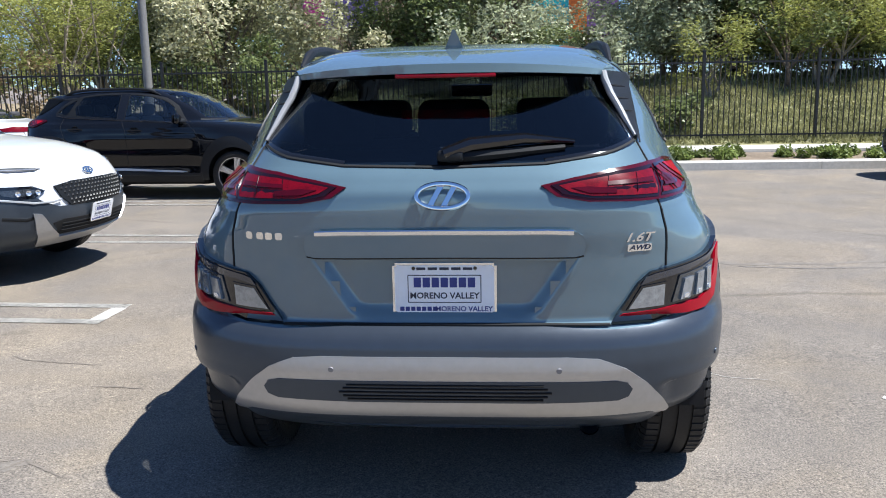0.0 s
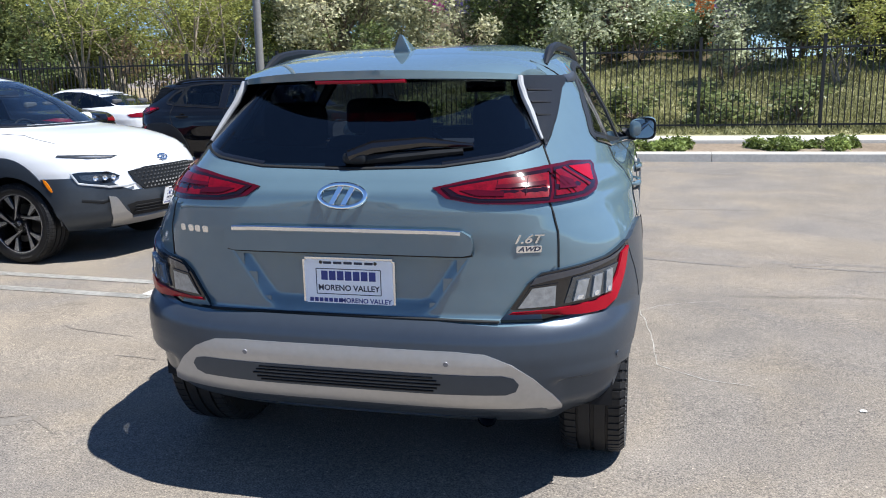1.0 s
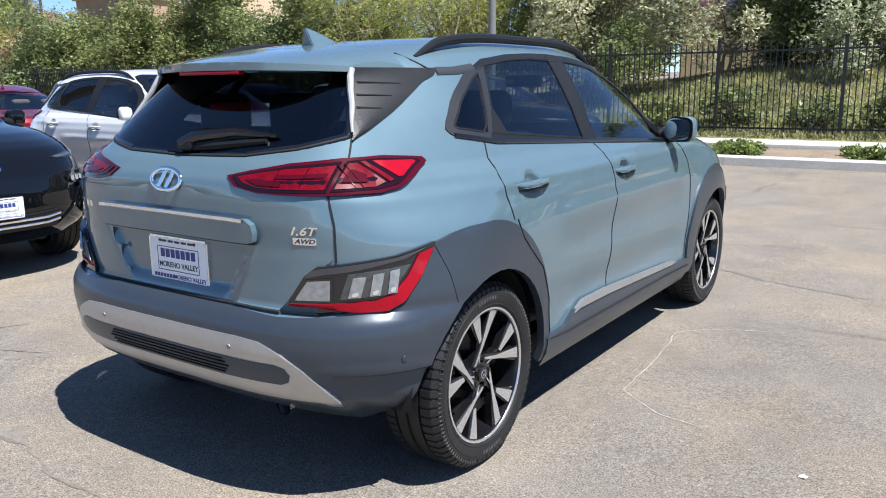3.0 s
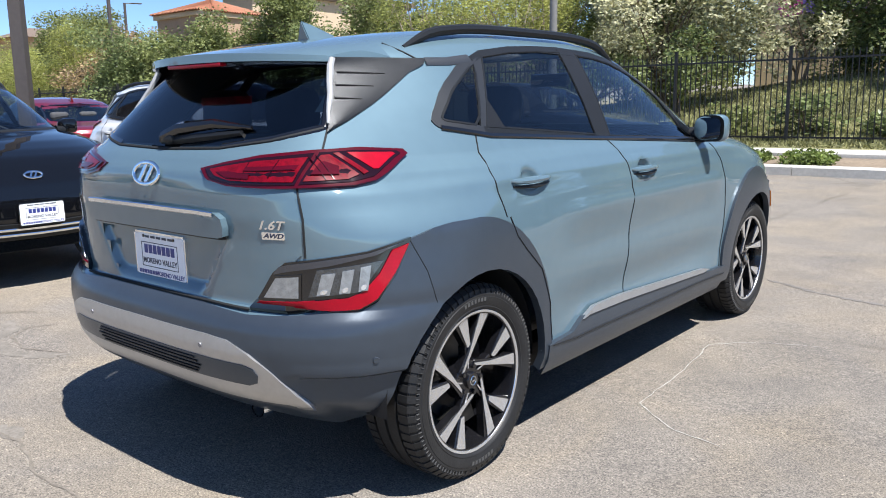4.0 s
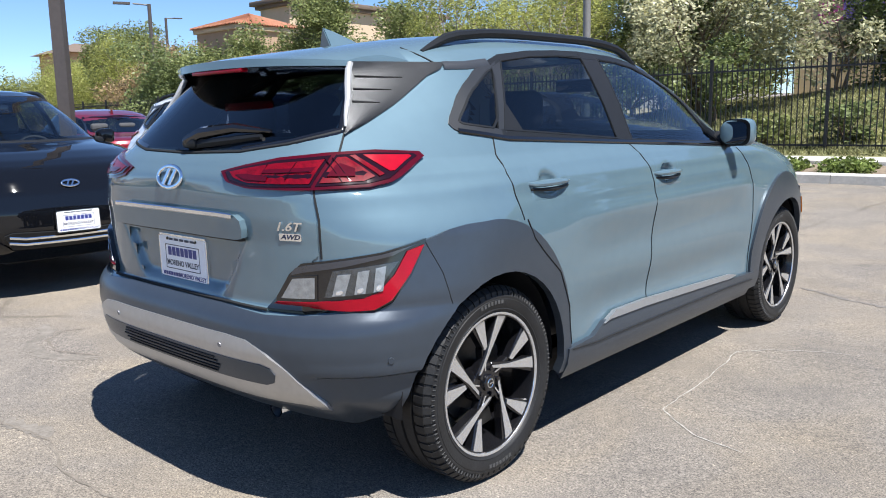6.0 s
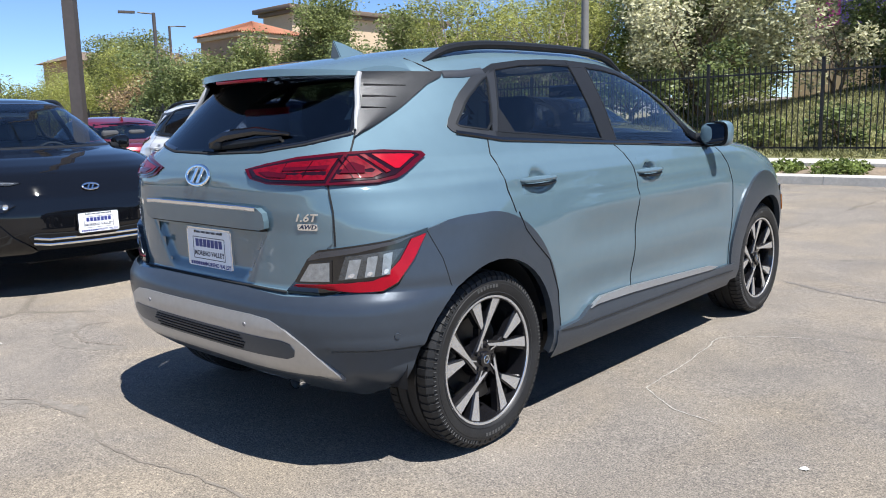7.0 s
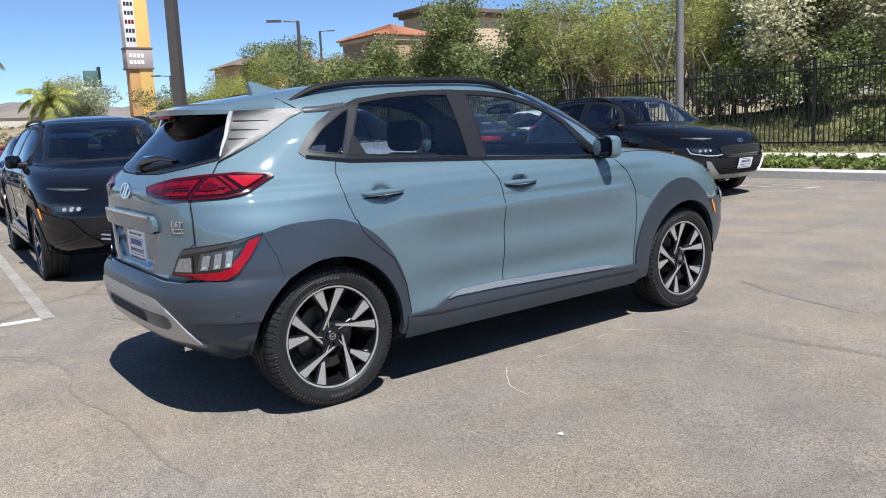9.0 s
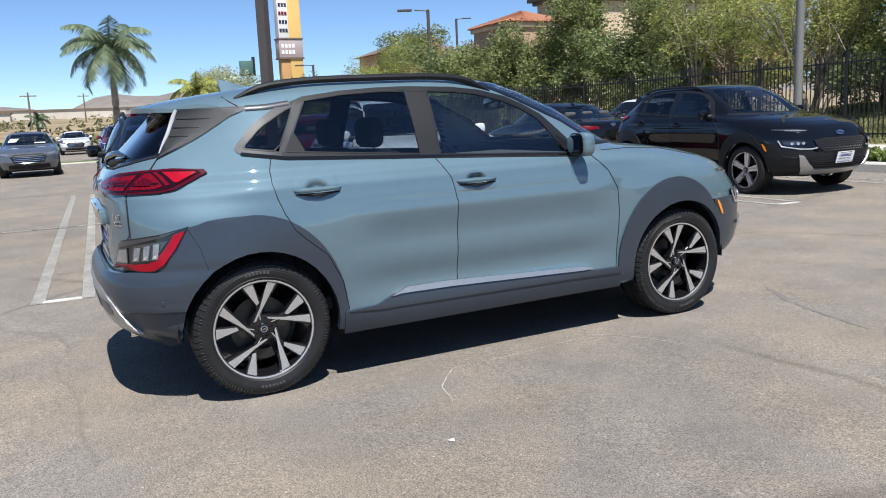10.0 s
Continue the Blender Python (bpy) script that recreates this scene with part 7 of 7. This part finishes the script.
for a, b in zip(grid, grid[1:]):
    for i in range(len(fy) - 1):
        bm.faces.new((a[i], a[i + 1], b[i + 1], b[i]))
tagged(part("field", bm, FIELD), "dry straw-coloured field rising towards the hills", "field", kind="structure")
bm = bmesh.new()
rng = np.random.default_rng(9)
rows = []
for i in range(150):
    a = radians(-165 + 200 * i / 149)
    h = 78 + 13 * math.sin(i * 0.21) + 10 * math.sin(i * 0.53 + 1) + 7 * math.sin(i * 1.31) + 5 * rng.uniform()
    h *= 1.0 if -125 < math.degrees(a) < -55 else 0.7
    rows.append([bm.verts.new((r * math.sin(a), r * math.cos(a), z + 6 * math.sin(i * 1.7 + k))) for k, (r, z) in enumerate(((1500, 10), (1750, h * 0.45), (1950, h * 0.75), (2150, h)))] + [bm.verts.new((2400 * math.sin(a), 2400 * math.cos(a), -20))])
for a, b in zip(rows, rows[1:]):
    for k in range(4):
        bm.faces.new((a[k], b[k], b[k + 1], a[k + 1]))
tagged(part("hills", bm, HILL), "low dry hazy hills on the horizon", "hills", kind="structure")


def tile_house():
    h = thing("tile_roof_building", Matrix.Translation((-36.2, 24.5, 1.1)), "tan stucco building with a hipped orange tile roof", "building")
    part("wall", boxes((-1.9, 1.9, -2.1, 2.1, -1.2, 5.2)), STUCCO_TAN, h, smooth=False)
    part("wall_band", boxes((-2.05, 2.05, -2.25, 2.25, 4.98, 5.22), bevel=0.02), STUCCO, h)
    bm = bmesh.new()
    # rows of rounded tiles on the four slopes
    ex, ey, top, z0 = 2.15, 2.4, 0.80, 5.22
    ridge = 0.1
    def slope(a, b, c, d, n):
        for i in range(n):
            f0, f1 = i / n, (i + 1) / n
            ring = []
            for f, lift in ((f0, 0.0), ((f0 + f1) / 2, 0.10), (f1, 0.0)):
                ring.append((bm.verts.new(a.lerp(b, f) + Vector((0, 0, lift))), bm.verts.new(d.lerp(c, f) + Vector((0, 0, lift)))))
            for p, q in zip(ring, ring[1:]):
                bm.faces.new((p[0], q[0], q[1], p[1]))
    A, B, C, D = Vector((-ex, -ey, z0)), Vector((ex, -ey, z0)), Vector((ex, ey, z0)), Vector((-ex, ey, z0))
    R0, R1 = Vector((-ridge, 0, z0 + top)), Vector((ridge, 0, z0 + top))
    slope(A, B, R1, R0, 34)
    slope(B, C, R1, R1, 30)
    slope(C, D, R0, R1, 34)
    slope(D, A, R0, R0, 30)
    bm.faces.new([bm.verts.new(v) for v in (A, B, C, D)])
    part("tile_roof", bm, TILE, h, smooth=False)


def flat_block(x0, x1, y0, y1, top, label):
    h = thing("flat_roof_building", Matrix.Translation(((x0 + x1) / 2, (y0 + y1) / 2, 0)), label, "building")
    a, b = (x1 - x0) / 2, (y1 - y0) / 2
    part("wall", boxes((-a, a, -b, b, 0, top - 0.5)), STUCCO, h, smooth=False)
    part("cornice", boxes((-a - 0.25, a + 0.25, -b - 0.25, b + 0.25, top - 0.5, top - 0.28), (-a - 0.5, a + 0.5, -b - 0.5, b + 0.5, top - 0.28, top), bevel=0.03), ROOF_BROWN, h)


tile_house()
flat_block(-41.5, -38.5, 29.1, 43.0, 8.8, "tall beige stucco building with a brown cornice")


def gable_far():
    h = thing("far_building", Matrix.Translation((-104, 44.8, 0.1)), "distant tan building with a dark low-pitched roof", "building")
    part("wall", boxes((-4, 4, -3.6, 4.8, 0, 10.2)), STUCCO_TAN, h, smooth=False)
    bm = bmesh.new()
    v = [bm.verts.new(q) for q in ((-5, -4.4, 10.2), (5, -4.4, 10.2), (5, 5.6, 10.2), (-5, 5.6, 10.2), (0, -0.6, 11.7), (0, 5.6, 11.7))]
    for f in ((0, 1, 4), (1, 2, 5, 4), (3, 0, 4, 5), (2, 3, 5), (3, 2, 1, 0)):
        bm.faces.new([v[i] for i in f])
    part("roof", bm, ROOF_BROWN, h, smooth=False)


gable_far()


def pylon():
    """A tall roadside sign: names as plain bars."""
    yellow = mat("ochre_stucco", (0.62, 0.40, 0.13), 0.85, vary=0.06, scale=0.5)
    mauve = mat("mauve_panel", (0.36, 0.30, 0.29), 0.8, vary=0.05, scale=0.5)
    h = thing("pylon_sign", Matrix.Translation((-118, 33.6, 0)), "tall ochre roadside pylon sign with stacked panels", "sign")
    part("tower", boxes((-1.0, 1.0, -0.2, 1.75, 0, 24), bevel=0.05), yellow, h)
    # the foot takes the tower's ochre darkened, its shade put into the colour
    part("foot", boxes((-0.9, 0.9, -1.6, -0.2, 0, 11.3), bevel=0.05), mat("shaded_ochre", (0.42, 0.24, 0.10), 0.85, vary=0.06, scale=0.5), h)
    part("band", boxes((-1.1, 1.1, -1.85, 1.85, 11.3, 14.0), bevel=0.05), mauve, h)
    part("band_edge", boxes((-1.2, 1.2, -1.95, 1.95, 14.0, 14.2), (-1.2, 1.2, -1.95, 1.95, 11.1, 11.3)), ROOF_BROWN, h, smooth=False)
    pan = part("sign_panel", boxes((-0.95, 1.05, -1.75, -0.2, 14.2, 24), bevel=0.03), PAPER, h)
    ink = [PLATE_INK, RED_LENS]
    for i in range(7):
        z = 15.0 + 1.25 * i
        for k in range(3):
            part("print", boxes((1.05, 1.09, -1.6 + 0.45 * k, -1.25 + 0.45 * k, z, z + 0.55)), ink[1 if i in (6, 2) else 0], pan, smooth=False)
    for i in range(2):
        for k in range(4):
            part("print", boxes((1.1, 1.14, -1.5 + 0.55 * k, -1.1 + 0.55 * k, 11.8 + 0.95 * i, 12.35 + 0.95 * i)), PAPER, h, smooth=False)


pylon()


def billboard():
    h = thing("billboard", Matrix.Translation((-110, 25.2, 0)), "distant green roadside billboard on a steel post", "billboard")
    part("post", tube(bmesh.new(), [(0, 0, 0), (0, 0, 8.4)], 0.3, 10), POLE_GREY, h)
    part("face", boxes((-0.3, 0.3, -1.1, 0.7, 8.4, 10.3), bevel=0.03), mat("green_board", (0.06, 0.13, 0.11), 0.6, vary=0.1, scale=0.5), h)
    part("frame", boxes((-0.5, 0.5, 0.7, 0.95, 8.2, 10.8), (-0.5, 0.5, -1.3, 0.95, 8.2, 8.4)), FENCE, h, smooth=False)


billboard()


def mural():
    h = thing("mural_wall", Matrix.Translation((0, 31.5, 0)), "tall wall painted in blocks of blue, orange and magenta", "wall")
    part("wall", boxes((-9, 5, 0, 0.4, 0, 7.5)), STUCCO, h, smooth=False)
    for x0, x1, z0, z1, c in ((-8.2, -7.3, 4.6, 7.4, (0.45, 0.04, 0.30)), (-7.3, -5.0, 4.6, 7.4, (0.16, 0.09, 0.42)), (1.3, 2.95, 3.0, 7.4, (0.03, 0.30, 0.55)), (2.95, 3.7, 3.0, 7.4, (0.62, 0.13, 0.04)), (3.7, 5, 3.0, 7.4, (0.25, 0.10, 0.45))):
        part("painted_panel", boxes((x0, x1, -0.03, 0.0, z0, z1)), mat("mural_paint", c, 0.8, vary=0.25, scale=1.2, tint=(c[0] * 1.3, c[1] * 1.8, c[2])), h, smooth=False)


mural()


# scrub over the field, far walls and poles
SCRUB = leafy("dry_scrub", (0.115, 0.115, 0.050), (0.19, 0.175, 0.09), 0.7, 0.2)
FAR_WALL = mat("far_pale_wall", (0.50, 0.455, 0.39), 0.9, vary=0.1, scale=0.05)


def field_z(x):
    return float(np.interp(-x, [-v for v in fx], fz))


def scrub():
    rng = np.random.default_rng(21)
    pts = []
    for _ in range(420):
        x = -60 - 260 * rng.uniform() ** 1.6
        y = rng.uniform(-0.9, 0.35) * abs(x)
        r = rng.uniform(0.25, 0.8) * (1 + abs(x) / 250)
        d = rand_dirs(rng, 46)
        pts.append(np.array([x, y, field_z(x) + 0.25 * r]) + d * r * np.array([1, 1, 0.6]))
    # a thicker strip along the road
    n = 15000
    strip = np.stack([rng.uniform(-64, -59, n), rng.uniform(-70, 16, n), 0.1 + rng.uniform(0, 1, n) ** 1.5 * 0.85], -1)
    strip[:, 2] *= 0.75 + 0.35 * np.sin(strip[:, 1] * 0.9) * np.sin(strip[:, 1] * 0.37 + 1)
    strip[:, 2] += 0.15
    pts.append(strip)
    me = leaf_mesh("field_scrub", np.concatenate(pts), 0.28, rng, SCRUB, 0.6, 2.0)
    tagged(part("field_scrub", me, None), "scattered dry scrub over the field", "scrub", kind="stuff")


scrub()
for x, y, w, hh in ((-250, -40, 60, 2.6), (-310, 30, 90, 3.4), (-420, -150, 120, 5.0)):
    h = thing("far_building", Matrix.Translation((x, y, field_z(x) - 0.5)), "long low pale building far across the field", "building")
    part("wall", boxes((-5, 5, -w / 2, w / 2, 0, hh)), FAR_WALL, h, smooth=False)
    part("roof", boxes((-5.4, 5.4, -w / 2 - 0.4, w / 2 + 0.4, hh, hh + 0.35)), ROOF_BROWN, h, smooth=False)
for x, y, hh in ((-95, -10, 4.0), (-125, -3, 5.6), (-150, -24, 6), (-170, 6, 6)):
    t = thing("utility_pole", Matrix.Translation((x, y, field_z(x) - 0.3)), "far wooden utility pole with a crossarm", "utility pole")
    part("pole", tube(bmesh.new(), [(0, 0, 0), (0, 0, hh)], [0.16, 0.11], 8), BARK, t)
    part("crossarm", boxes((-0.06, 0.06, -1.1, 1.1, hh - 0.6, hh - 0.45)), BARK, t, smooth=False)

# a scrap of paper on the asphalt
bm = bmesh.new()
q = [bm.verts.new((1.84 + x, 0.5 + y, gz(0.5) + z)) for x, y, z in ((-0.014, -0.010, 0.003), (0.012, -0.013, 0.006), (0.016, 0.009, 0.003), (0.001, 0.012, 0.009), (-0.012, 0.008, 0.004))]
bm.faces.new(q)
bmesh.ops.solidify(bm, geom=bm.faces[:], thickness=0.001)
tagged(part("paper_scrap", bm, PAPER, smooth=False), "small crumpled white paper scrap on asphalt", "paper")
